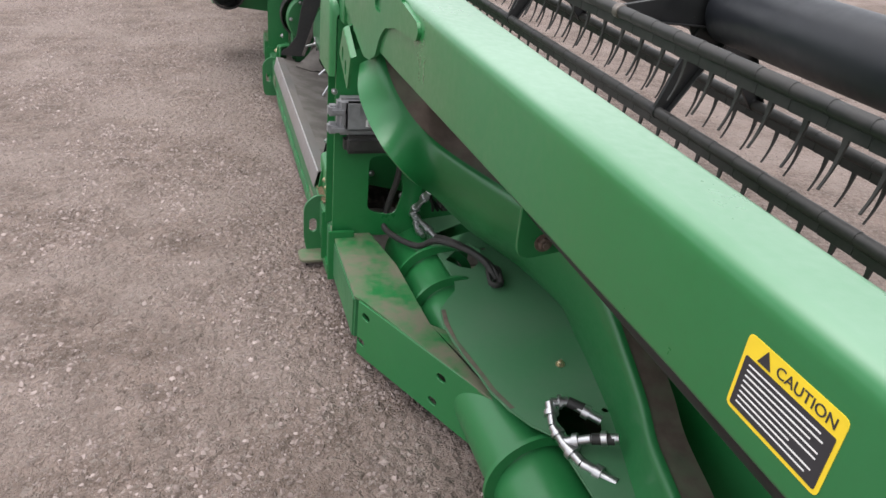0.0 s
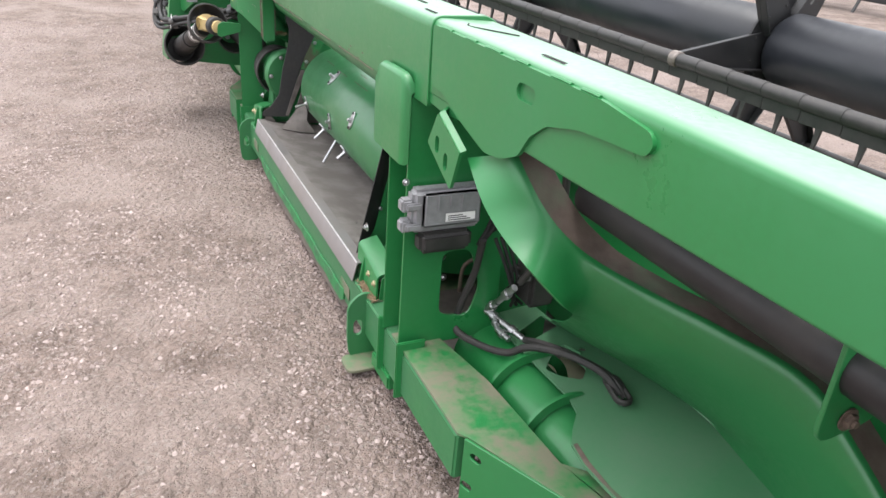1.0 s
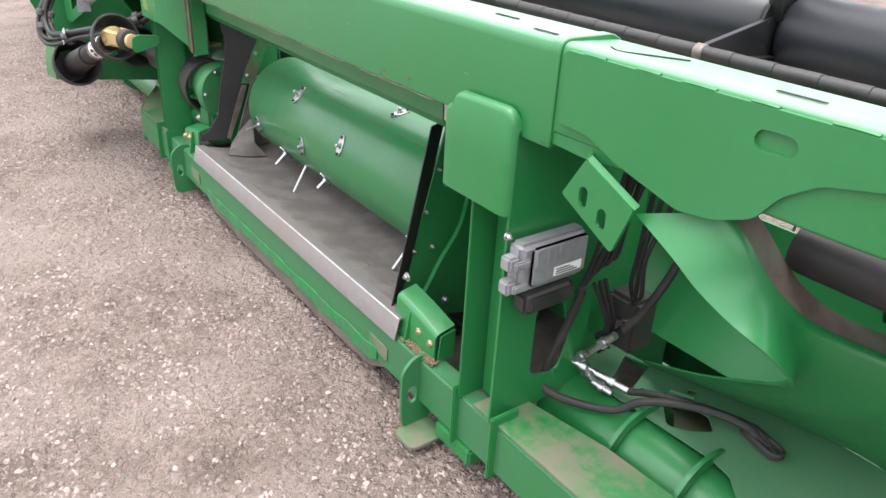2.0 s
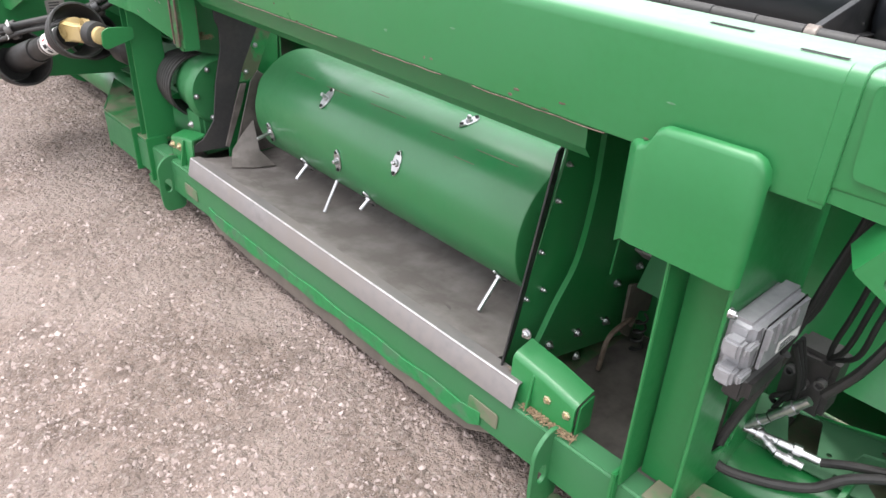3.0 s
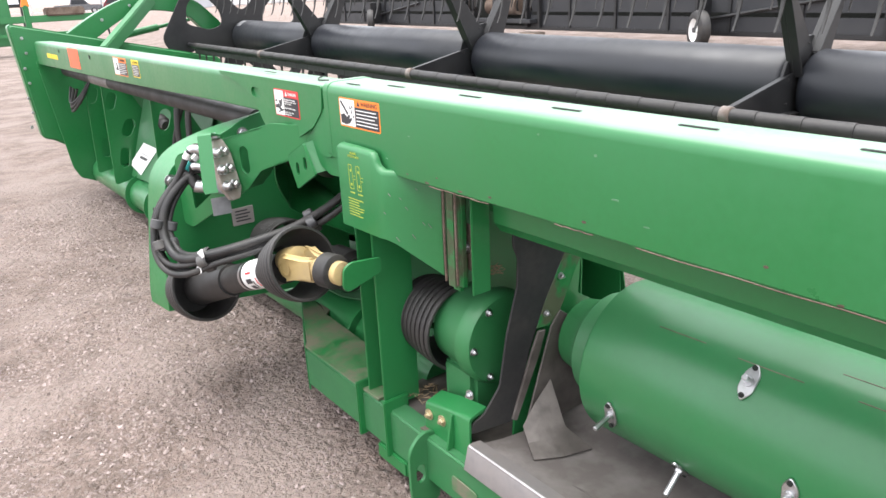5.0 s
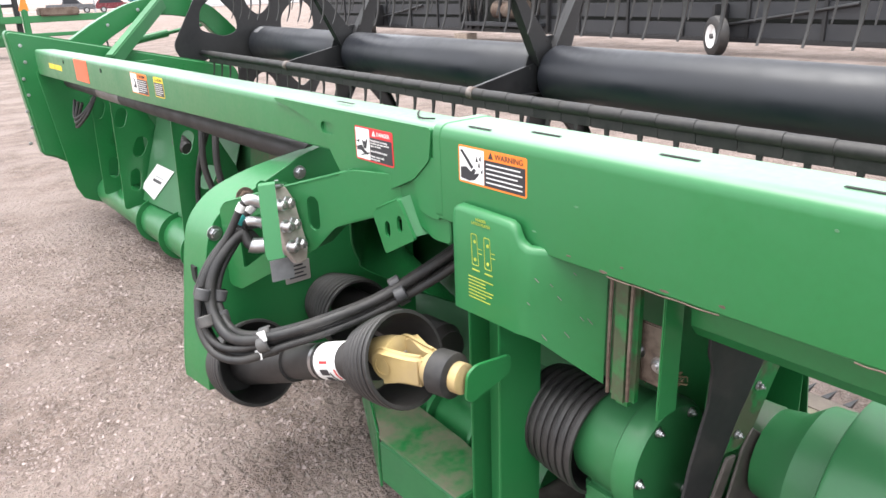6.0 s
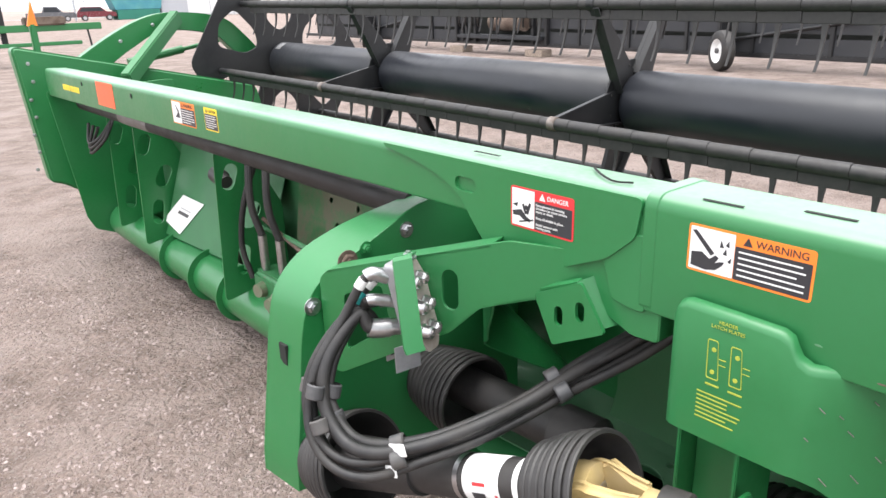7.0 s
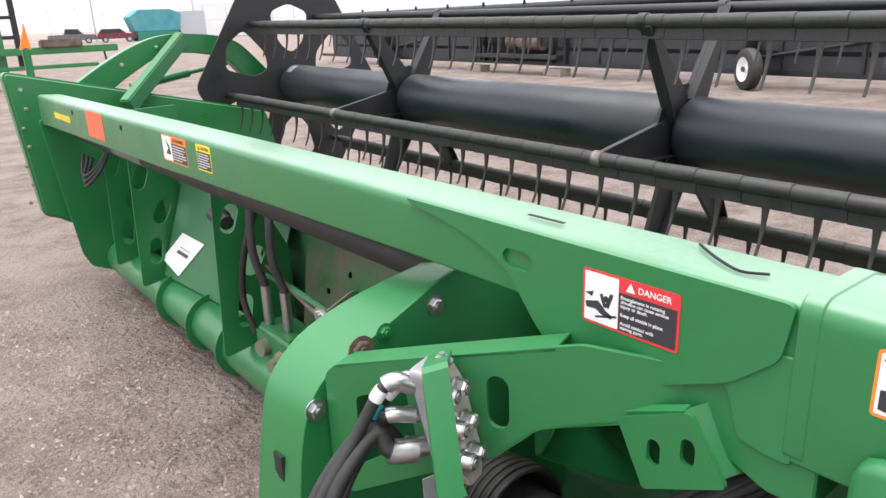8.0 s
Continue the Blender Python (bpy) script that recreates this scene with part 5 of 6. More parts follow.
for x, y, z, d in ((0.118, 5.655, 0.775, (-0.4, -0.1, -1)), (0.105, 5.625, 0.71, (0, -0.5, -1)), (0.18, 5.45, 0.685, (0.7, -0.6, 0.3)), (0.50, 5.308, 0.775, (0.8, -0.4, 0.4))):
    d = Vector(d).normalized()
    q = d.orthogonal()
    for k in range(3):
        off = (q * math.cos(k * 2.1) + d.cross(q) * math.sin(k * 2.1)) * 0.022
        part("clamp", lathe([(-0.016, 0.016), (-0.013, 0.02), (0.013, 0.02), (0.016, 0.016)], Vector((x, y, z)) + off, d, 12, cap=False), grey_plastic, hoses, "grey plastic clamp")
part("paper_tag", plate(rpoly([(5.40, 0.715), (5.45, 0.69), (5.462, 0.715), (5.41, 0.74)], 0.003), "x", 0.158, 0.161), white, hoses, "white paper hose tag")
part("paper_tag", plate(rpoly([(5.425, 0.655), (5.46, 0.64), (5.468, 0.665), (5.43, 0.682)], 0.003), "x", 0.15, 0.153), white, hoses, "white paper hose tag")


def bell(origin, axis, r0, r1, length, parent, ribs=6, flip=False):
    """A ribbed plastic guard, open at its wide end."""
    prof = []
    for i in range(ribs):
        h, st = length * i / ribs, length / ribs
        r = r0 + (r1 - r0) * (i / ribs) ** 1.6
        prof += [(h, r - 0.002), (h + st * 0.15, r), (h + st * 0.5, r), (h + st * 0.62, r - 0.003), (h + st * 0.68, r - 0.008), (h + st * 0.97, r - 0.008)]
    prof += [(length, r1)]
    innr = [(h, r - 0.009) for h, r in ((length, r1), (length * 0.5, r0 + (r1 - r0) * 0.33), (0, r0))]
    return part("ribbed_guard", lathe(prof + innr + [prof[0]], origin, axis, 40, cap=False), black_plastic, parent, "ribbed black plastic guard", 30)


# ---- drive shaft hung on its bracket ----
pto = thing("drive_shaft", (0.29, 5.4, 0.6), "drive shaft with ribbed black guards and tan yoke on a bracket", "drive shaft")
A, B = Vector((0.325, 5.05, 0.745)), Vector((0.245, 5.76, 0.475))
dv = (B - A).normalized()
part("guard_tube", lathe([(0, 0.048), (0.38, 0.048), (0.38, 0.055), (0.43, 0.058), (0.66, 0.066)], A + dv * 0.10, dv, 28), black_plastic, pto)
bell(A - dv * 0.01, dv, 0.112, 0.08, 0.14, pto, 7)
bell(B - dv * 0.06, dv, 0.13, 0.092, 0.165, pto, 8)
part("guard_end", lathe([(0, 0.04), (0.0, 0.085), (0.03, 0.07), (0.05, 0.04)], B + dv * 0.09, dv, 28), black_plastic, pto)
part("label", lathe([(0, 0.0488), (0.10, 0.0488)], A + dv * 0.21, dv, 28, cap=False), white, pto, "white pictogram label round the tube")
tube_x = dv.cross(Vector((0, 0, 1))).normalized()
tube_z = tube_x.cross(dv)


def on_tube(deg0, deg1, h0, h1, material):
    """A patch of print on the shaft's tube."""
    rows_ = [[A + dv * h + (tube_x * math.cos(radians(q)) + tube_z * math.sin(radians(q))) * 0.0493 for q in (deg0, (deg0 + deg1) / 2, deg1)] for h in (h0, h1)]
    part("pictogram", ribbon(rows_, thick=0.0006), material, pto)


for sgn in (0, 180):
    on_tube(sgn + 5, sgn + 45, 0.216, 0.223, red)
    on_tube(sgn + 15, sgn + 50, 0.24, 0.246, ink)
    on_tube(sgn + 5, sgn + 25, 0.25, 0.285, ink)
    on_tube(sgn + 35, sgn + 60, 0.255, 0.28, ink)
    on_tube(sgn - 20, sgn - 12, 0.245, 0.28, red)
for off in (0.16, 0.325):
    part("spot", lathe([(0, 0.049), (0.014, 0.049)], A + dv * off, dv, 28, cap=False), white if off < 0.2 else zinc, pto)
Y2 = Vector((0.365, 4.87, 0.752))
yd = (Y2 - A).normalized()
bm = lathe([(0.05, 0.01), (0.05, 0.03), (0.062, 0.037), (0.115, 0.038)], A + yd * 0.02, yd, 24)
sd = yd.cross(Vector((0, 0, 1))).normalized()
upv = sd.cross(yd)
lug = [(-0.018 + 0.040 * math.cos(radians(q)), 0.040 * math.sin(radians(q))) for q in range(75, 290, 15)] + [(0.04, -0.036), (0.08, -0.037), (0.08, 0.037), (0.04, 0.036)]
for sg in (-1, 1):
    c0 = A + sd * sg * 0.038

    def lug_at(u, v, w, c0=c0, sg=sg):
        bend = 0.022 * max(0.0, u) / 0.095
        return tuple(c0 + yd * u + upv * v + sd * (w - sg * bend))
    plate(lug, lug_at, -0.013, 0.013, bevel=0.009, bm=bm, segments=3)
    lathe([(0, 0.022), (0.0, 0.019), (-0.003, 0.019), (-0.003, 0.0)], c0 - yd * 0.018 + sd * sg * 0.0142, sd * sg, 18, bm=bm, cap=False)
part("yoke", bm, tan, pto, "tan painted yoke")
part("cross", lathe([(-0.04, 0.014), (0.04, 0.014)], A - yd * 0.018, sd, 16), zinc, pto)
part("rear_yoke", lathe([(-0.09, 0.03), (-0.05, 0.045), (-0.02, 0.05), (-0.01, 0.03)], A + yd * 0.0, yd, 20), tan, pto)
part("collar", lathe([(0, 0.045), (0.0, 0.05), (0.045, 0.05), (0.05, 0.042)], A + yd * 0.10, yd, 24), rubber, pto, "black slide collar")
part("stub", lathe([(0, 0.034), (0.022, 0.034), (0.024, 0.030)], A + yd * 0.148, yd, 20), tan, pto)
part("shaft_bracket", plate(rpoly([(0.35, 0.715), (0.365, 0.70), (0.48, 0.73), (0.48, 0.775), (0.38, 0.785), (0.355, 0.77)], 0.012), "y", 4.865, 4.873), paint, header)
part("chain_link", sweep([(0.28, 5.50, 0.575), (0.272, 5.53, 0.585), (0.268, 5.55, 0.57), (0.275, 5.53, 0.55), (0.28, 5.50, 0.575)], 0.003, 5, 6), zinc, pto)

# ---- cross drive behind it: guards, tube, gearbox ----
cross = thing("cross_drive", (0.65, 5.2, 0.55), "cross drive shaft with ribbed guards running into a green gearbox", "drive shaft")
bell((0.57, 5.65, 0.565), (0.02, 1, -0.03), 0.118, 0.088, 0.19, cross, 9)
part("tube", lathe([(0, 0.055), (0.5, 0.055)], (0.60, 5.78, 0.562), (0.08, -1, 0.0), 24), black_plastic, cross)
part("coupling", lathe([(0, 0.03), (0, 0.075), (0.10, 0.075), (0.12, 0.05), (0.12, 0.03)], (0.62, 5.40, 0.562), (0.1, -1, 0), 24), black_plastic, cross)
bell((0.67, 4.745, 0.53), (0, 1, 0), 0.135, 0.115, 0.19, cross, 8)
gb = part("gearbox", lathe([(0, 0.06), (0.0, 0.13), (0.015, 0.14), (0.05, 0.14), (0.06, 0.125), (0.17, 0.12), (0.19, 0.10), (0.19, 0.05)], (0.70, 4.60, 0.54), (0, 1, 0), 36), paint_light_dust, cross, "green cast gearbox housing")
part("gearbox_foot", box(0.60, 0.86, 4.62, 4.76, 0.27, 0.46, 0.015), paint_light_dust, cross)
for a in range(0, 360, 60):
    bolt((0.70 + 0.115 * math.cos(radians(a)), 4.598, 0.54 + 0.115 * math.sin(radians(a))), (0, -1, 0), gb, zinc, 0.008)

# dusty shelf with bolts above the gearbox
shelf = part("shelf_plate", box(0.60, 0.608, 4.545, 4.66, 0.77, 0.90, 0.003), rust, header, "rusty bolted plate with chaff")
bolt((0.60, 4.63, 0.835), (-1, 0, 0), shelf, zinc, 0.012)
bolt((0.60, 4.58, 0.82), (-1, 0, 0), shelf, zinc, 0.012)
part("shelf_rib", box(0.54, 0.60, 4.535, 4.541, 0.74, 1.03, 0.002), paint, header)

# ---- opening edges: angles, bolts, chaff ----
part("corner_gusset", ribbon([[(0.655, 4.475, 0.33), (0.70, 4.475, 0.385), (0.76, 4.475, 0.44)], [(0.62, 4.42, 0.320), (0.65, 4.40, 0.325), (0.73, 4.39, 0.34)], [(0.59, 4.37, 0.308), (0.67, 4.34, 0.296), (0.76, 4.32, 0.29)]], thick=0.004), dark_sheet, trough, "bent dark corner sheet")


def chaff(x0, x1, y0, y1, z, count, seed):
    bm = bmesh.new()
    r = random.Random(seed)
    for i in range(count):
        p = Vector((r.uniform(x0, x1), r.uniform(y0, y1), z + r.uniform(0.001, 0.012)))
        d = Vector((r.uniform(-1, 1), r.uniform(-1, 1), r.uniform(-0.2, 0.2))).normalized() * r.uniform(0.004, 0.013)
        w = Vector((-d.y, d.x, 0)).normalized() * 0.0012
        up_ = Vector((0, 0, 0.0012))
        vs = [bm.verts.new(q) for q in (p - d - w, p - d + w, p + d + w, p + d - w, p - d + up_, p + d + up_)]
        for f in ((0, 1, 2, 3), (0, 3, 5, 4), (1, 4, 5, 2), (0, 4, 1), (3, 2, 5)):
            bm.faces.new([vs[k] for k in f])
    return part("chaff", bm, straw)


for a in ((0.51, 0.60, 2.72, 2.785, 0.328), (0.485, 0.506, 2.66, 2.72, 0.264), (0.485, 0.506, 2.56, 2.66, 0.264), (0.61, 0.67, 4.55, 4.66, 0.765), (0.56, 0.66, 4.72, 4.90, 0.275)):
    tagged(chaff(*a, 130, int(a[2] * 100)), "dry straw chaff caught on the frame", "chaff", "chaff heaps", "stuff")

# ---- control box and near-side plumbing ----
ecu = thing("control_box", (0.57, 2.26, 0.65), "cast grey metal control box with plugs on a green side plate", "control box")
part("housing", box(0.475, 0.685, 2.235, 2.287, 0.665, 0.79, 0.012, 3), cast_grey, ecu)
part("lid", box(0.50, 0.675, 2.222, 2.236, 0.685, 0.785, 0.008, 2), cast_grey, ecu)
for i in range(4):
    part("lid_rib", box(0.505 + 0.035 * i, 0.512 + 0.035 * i, 2.217, 2.223, 0.735, 0.78, 0.002), cast_grey, ecu)
part("label", box(0.565, 0.655, 2.2195, 2.2215, 0.70, 0.725, 0.001), white, ecu, "white label")
for i in range(3):
    part("print_bar", box(0.572, 0.64 - 0.012 * i, 2.2185, 2.2197, 0.704 + 0.006 * i, 0.7065 + 0.006 * i, 0), ink, ecu)
for z in (0.685, 0.745):
    part("plug", box(0.445, 0.478, 2.24, 2.275, z - 0.016, z + 0.02, 0.006), cast_grey, ecu)
    part("latch", box(0.455, 0.50, 2.228, 2.24, z - 0.008, z + 0.012, 0.004), cast_grey, ecu)
part("connector", box(0.50, 0.66, 2.225, 2.285, 0.60, 0.664, 0.015, 3), black_plastic, ecu, "black wiring connector")
bolt((0.47, 2.284, 0.80), (0, -1, 0), ecu, zinc, 0.007)

wires = thing("wiring_loom", (0.74, 2.2, 0.6), "dark wiring loom and hoses dropping behind the upright post", "wiring")
WR = random.Random(8)
cable_black = mat("matt_black_cable", (0.010, 0.010, 0.010), 0.75, vary=0.2, scale=60)
for i in range(5):
    x = 0.69 + 0.022 * i
    part("cable", sweep([(x, 2.25, 0.60 + 0.02 * i), (x + 0.03, 2.24, 0.68), (x + 0.04 + WR.uniform(-0.015, 0.015), 2.22, 0.80), (x + 0.045, 2.20, 0.92), (x + 0.03, 2.18, 1.05)], 0.006 + 0.002 * (i % 2), 6, 8), cable_black, wires)
for i in range(3):
    part("cable", sweep([(0.74 + 0.02 * i, 2.24, 0.62), (0.78 + 0.02 * i, 2.22, 0.52 - 0.02 * i), (0.82, 2.23 + 0.02 * i, 0.42), (0.84 + 0.02 * i, 2.27, 0.36)], 0.006, 6, 8), cable_black, wires)



# block added to fill the dark gap behind the fittings with black
block = part("dark_gap_block", box(0.84, 0.93, 2.17, 2.275, 0.40, 0.56, 0.012, 2), black_plastic, wires, "black block added in the dark gap behind the fittings")
for i in range(3):
    part("socket", lathe([(0, 0.012), (0.018, 0.012), (0.018, 0.008), (0.006, 0.008)], (0.84, 2.19 + 0.033 * i, 0.50 - 0.02 * (i % 2)), (-1, 0, 0), 12), grey_plastic, block)
for i in range(3):
    y = 2.14 + 0.025 * i
    part("cable", sweep([(0.86, 2.20, 0.55), (0.80 + 0.01 * i, y, 0.62), (0.76 + 0.02 * i, y - 0.02, 0.74), (0.80, y - 0.03, 0.86 + 0.02 * i), (0.84, y, 1.0)], 0.006, 5, 8), cable_black, wires)


def tee(points, parent, r=0.011):
    for a, c in zip(points, points[1:]):
        a, c = Vector(a), Vector(c)
        d = c - a
        part("fitting", lathe([(0, r), (0.35 * d.length, r), (0.35 * d.length, r * 1.45), (0.55 * d.length, r * 1.45), (0.55 * d.length, r * 0.9), (0.97 * d.length, r * 0.9)], a, d, 12), zinc, parent, "bright hydraulic fitting")


plumbing = thing("hydraulic_fittings", (0.8, 2.2, 0.3), "bright steel tee fittings with black hoses above the round tube", "hydraulic fittings")
tee([(0.795, 2.19, 0.475), (0.778, 2.25, 0.395), (0.765, 2.29, 0.345)], plumbing)
tee([(0.765, 2.29, 0.345), (0.79, 2.22, 0.335), (0.815, 2.13, 0.325)], plumbing)
tee([(0.775, 2.25, 0.338), (0.765, 2.21, 0.325), (0.775, 2.15, 0.32)], plumbing, 0.010)
part("hose", sweep([(0.80, 2.17, 0.50), (0.815, 2.12, 0.60), (0.84, 2.08, 0.75), (0.82, 2.06, 0.95)], 0.011, 6, 10), rubber, plumbing)
part("hose", sweep([(0.70, 2.24, 0.62), (0.70, 2.27, 0.50), (0.675, 2.30, 0.36), (0.665, 2.29, 0.295), (0.70, 2.21, 0.285), (0.75, 2.12, 0.30), (0.79, 2.06, 0.35), (0.85, 1.96, 0.375), (0.895, 1.86, 0.375), (0.918, 1.80, 0.34)], 0.011, 6, 10), rubber, plumbing)
part("hose", sweep([(0.815, 2.13, 0.325), (0.83, 2.07, 0.35), (0.86, 1.97, 0.372), (0.91, 1.85, 0.37), (0.928, 1.79, 0.335)], 0.010, 6, 10), rubber, plumbing)
part("grommet", plate(oval(0.915, 1.81, 0.05, 0.125, 8, turn=-14), "z", 0.340, 0.358, [oval(0.915, 1.81, 0.026, 0.10, 8, turn=-14)], bevel=0.004), rubber, plumbing, "black rubber grommet")
plumb2 = thing("hydraulic_fittings", (0.82, 1.0, 0.4), "bright steel elbow fittings over a cut-out of the pan", "hydraulic fittings")
tee([(0.90, 1.08, 0.40), (0.84, 1.14, 0.415), (0.80, 1.15, 0.41)], plumb2, 0.012)
tee([(0.80, 1.15, 0.41), (0.79, 1.10, 0.385), (0.80, 1.06, 0.37)], plumb2, 0.012)
tee([(0.80, 1.06, 0.37), (0.85, 1.03, 0.40), (0.90, 1.00, 0.42)], plumb2, 0.012)
tee([(0.80, 1.06, 0.37), (0.82, 1.0, 0.36), (0.87, 0.93, 0.36)], plumb2, 0.013)
part("sleeve", lathe([(0, 0.013), (0.05, 0.013)], (0.84, 1.14, 0.415), (0.06, -0.05, -0.01), 12), rubber, plumb2)
part("sleeve", lathe([(0, 0.013), (0.05, 0.013)], (0.85, 1.03, 0.40), (0.06, -0.035, 0.02), 12), rubber, plumb2)

# ---- safety labels ----


def bars(y_left, y_right, z_top, z_bot, count, x, parent, material, seed=1):
    """Rows of unreadable print as plain bars."""
    r = random.Random(seed)
    step = (z_top - z_bot) / max(count, 1)
    for i in range(count if count else 0):
        end = y_right + (y_left - y_right) * r.choice((0, 0, 0.05, 0.12, 0.3))
        strip_yz(end, y_left, z_top - step * (i + 0.65), z_top - step * (i + 0.38), x, parent, material, "print_bar", 0.0005)


def safety_label(name, label, y0, y1, z0, z1, x, edge, word, rows, side=True):
    """Rear-face label: coloured edge and heading, picture field on its left, dark field with print."""
    lab = strip_yz(y0, y1, z0, z1, x, header, edge, name, 0.006)
    lab["label"] = label
    e = 0.004
    split = y1 - (y1 - y0) * 0.40 if side else y1 - e
    if side:
        strip_yz(split + 0.001, y1 - e, z0 + e, z1 - e, x - 0.0005, lab, white, "picture_field")
    head_h = (z1 - z0) * 0.27
    strip_yz(y0 + e, split, z0 + e, z1 - head_h, x - 0.0005, lab, ink, "print_field")
    h = z1 - head_h / 2 - 0.001
    tri = split - 0.012
    part("warning_sign", plate([(tri, h - 0.006), (tri - 0.015, h - 0.006), (tri - 0.0075, h + 0.008)], "x", x - 0.0006, x, bevel=0), ink if edge is not red else white, lab)
    wsize = (split - y0) * 0.135
    lettering(word, wsize, (x - 0.0004, tri - 0.02, h), lab, ink if edge is not red else white)
    bars(split - 0.006, y0 + 0.012, z1 - head_h - 0.003, z0 + 0.008, rows, x - 0.0008, lab, white, len(word))
    return lab, split


warn, sp_w = safety_label("warning_label", "white, orange and black warning label", 4.82, 5.024, 1.13, 1.21, 0.4795, orange, "WARNING", 5)
for pts in ([(5.016, 1.140), (4.990, 1.137), (4.972, 1.141), (4.962, 1.150), (4.958, 1.157), (4.966, 1.156), (4.974, 1.152), (4.968, 1.162), (4.974, 1.165), (4.984, 1.157), (4.998, 1.166), (5.016, 1.163)], [(5.017, 1.199), (5.010, 1.201), (4.976, 1.168), (4.982, 1.163)], [(4.962, 1.170), (4.957, 1.180), (4.955, 1.169)], [(4.968, 1.180), (4.966, 1.192), (4.961, 1.181)], [(4.953, 1.160), (4.947, 1.167), (4.948, 1.157)], [(4.958, 1.185), (4.953, 1.194), (4.952, 1.183)]):
    part("pictogram", plate(pts, "x", 0.4782, 0.479, bevel=0), ink, warn)
dang, sp_d = safety_label("danger_label", "white, red and black danger label", 5.262, 5.428, 1.118, 1.203, 0.4750, red, "DANGER", 0)
for i, words in enumerate(("Entanglement in rotating", "driveline can cause serious", "injury or death.", "", "Keep all shields in place.", "", "Avoid contact with", "moving parts.")):
    if words:
        lettering(words, 0.0074, (0.4737, sp_d - 0.004, 1.1735 - 0.0066 * i), dang, white)
# figure caught in a shaft
for pts in ([(5.422, 1.151), (5.398, 1.157), (5.385, 1.145), (5.372, 1.139), (5.374, 1.134), (5.392, 1.137), (5.402, 1.143), (5.42, 1.142)], [(5.386, 1.152), (5.379, 1.149), (5.371, 1.172), (5.376, 1.174)], [(5.396, 1.168), (5.391, 1.17), (5.383, 1.15), (5.388, 1.149)], oval(5.384, 1.163, 0.009, 0.010, 4), [(5.366, 1.142), (5.364, 1.139), (5.403, 1.129), (5.403, 1.132)], [(5.422, 1.165), (5.407, 1.170), (5.41, 1.161)]):
    part("pictogram", plate(pts, "x", 0.4737, 0.4745, bevel=0), ink, dang)
caut, sp_c = safety_label("caution_label", "yellow and black caution label", 0.270, 0.376, 1.120, 1.192, 0.4835, yellow, "CAUTION", 8, side=False)
l2, sp2 = safety_label("warning_label", "small white, orange and black warning label", 7.10, 7.33, 1.125, 1.215, 0.4835, orange, "WARNING", 6)
part("pictogram", plate([(7.30, 1.15), (7.27, 1.17), (7.29, 1.20), (7.26, 1.18), (7.25, 1.15)], "x", 0.4822, 0.483, bevel=0), ink, l2)
l3, sp3 = safety_label("caution_label", "small yellow and black caution label", 6.895, 7.01, 1.133, 1.215, 0.4835, yellow, "CAUTION", 6, side=False)
refl = strip_yz(8.09, 8.36, 1.105, 1.222, 0.4825, header, red_orange, "reflector", 0.004)
refl["label"] = "red-orange reflector sheet"
for i in range(9):
    y = 8.70 + 0.038 * i
    strip_yz(y, y + (0.028 if i != 4 else 0.02), 1.132, 1.163, 0.4828, header, yellow, "maker_mark", 0.003)
# dark discs that stand for the shade in two holes
for y in (8.62, 7.82):
    part("hole_shade_disc", lathe([(0, 0.011), (0.002, 0.011)], (0.483, y, 1.19), (-1, 0, 0), 12), hole, header)

# latch plate print
lett = lettering("HEADER", 0.0085, (0.4508, 4.925, 1.068), header, pale_yellow, "latch_print", align="CENTER")
lettering("LATCH PLATES", 0.0085, (0.4508, 4.925, 1.059), lett, pale_yellow, align="CENTER")
for yc in (4.945, 4.905):
    o_ = [(yc - 0.012, 0.965), (yc + 0.010, 0.965), (yc + 0.012, 1.035), (yc - 0.006, 1.035)]
    i_ = [(yc - 0.0108, 0.9665), (yc + 0.0088, 0.9665), (yc + 0.0108, 1.0335), (yc - 0.0055, 1.0335)]
    part("outline", plate(rpoly(o_, 0.004), "x", 0.4512, 0.452, [rpoly(i_, 0.004)], bevel=0), pale_yellow, lett)
    for z in (0.978, 1.018):
        part("dot", plate(oval(yc, z, 0.008, 0.008), "x", 0.4512, 0.452, bevel=0), pale_yellow, lett)
    for z in (0.994, 1.004):
        strip_yz(yc - 0.022, yc - 0.01, z, z + 0.0012, 0.4512, lett, pale_yellow, "print_bar", 0.0003)
    strip_yz(yc - 0.014, yc + 0.01, 0.953, 0.956, 0.4512, lett, pale_yellow, "print_bar", 0.0005)
bars(4.968, 4.89, 0.94, 0.885, 7, 0.4512, lett, pale_yellow, 3)

# ---- far wing clutter ----
paper = part("paper_sheet", plate([(8.35, 0.567), (8.105, 0.555), (8.31, 0.36), (8.525, 0.405)], slant_map, 0.004, 0.005, bevel=0), white, header, "white printed sheet stuck on the panel")
part("drawing", plate([(8.36, 0.482), (8.24, 0.475), (8.255, 0.458), (8.375, 0.465)], slant_map, 0.0055, 0.0065, bevel=0), grey_plastic, paper)
part("drawing", plate([(8.345, 0.502), (8.23, 0.494), (8.232, 0.488), (8.347, 0.496)], slant_map, 0.0055, 0.0065, bevel=0), alu, paper)
wing_hoses = thing("hydraulic_hoses", (0.8, 7.2, 0.4), "black hoses with silver ends on the far wing valve", "hoses")
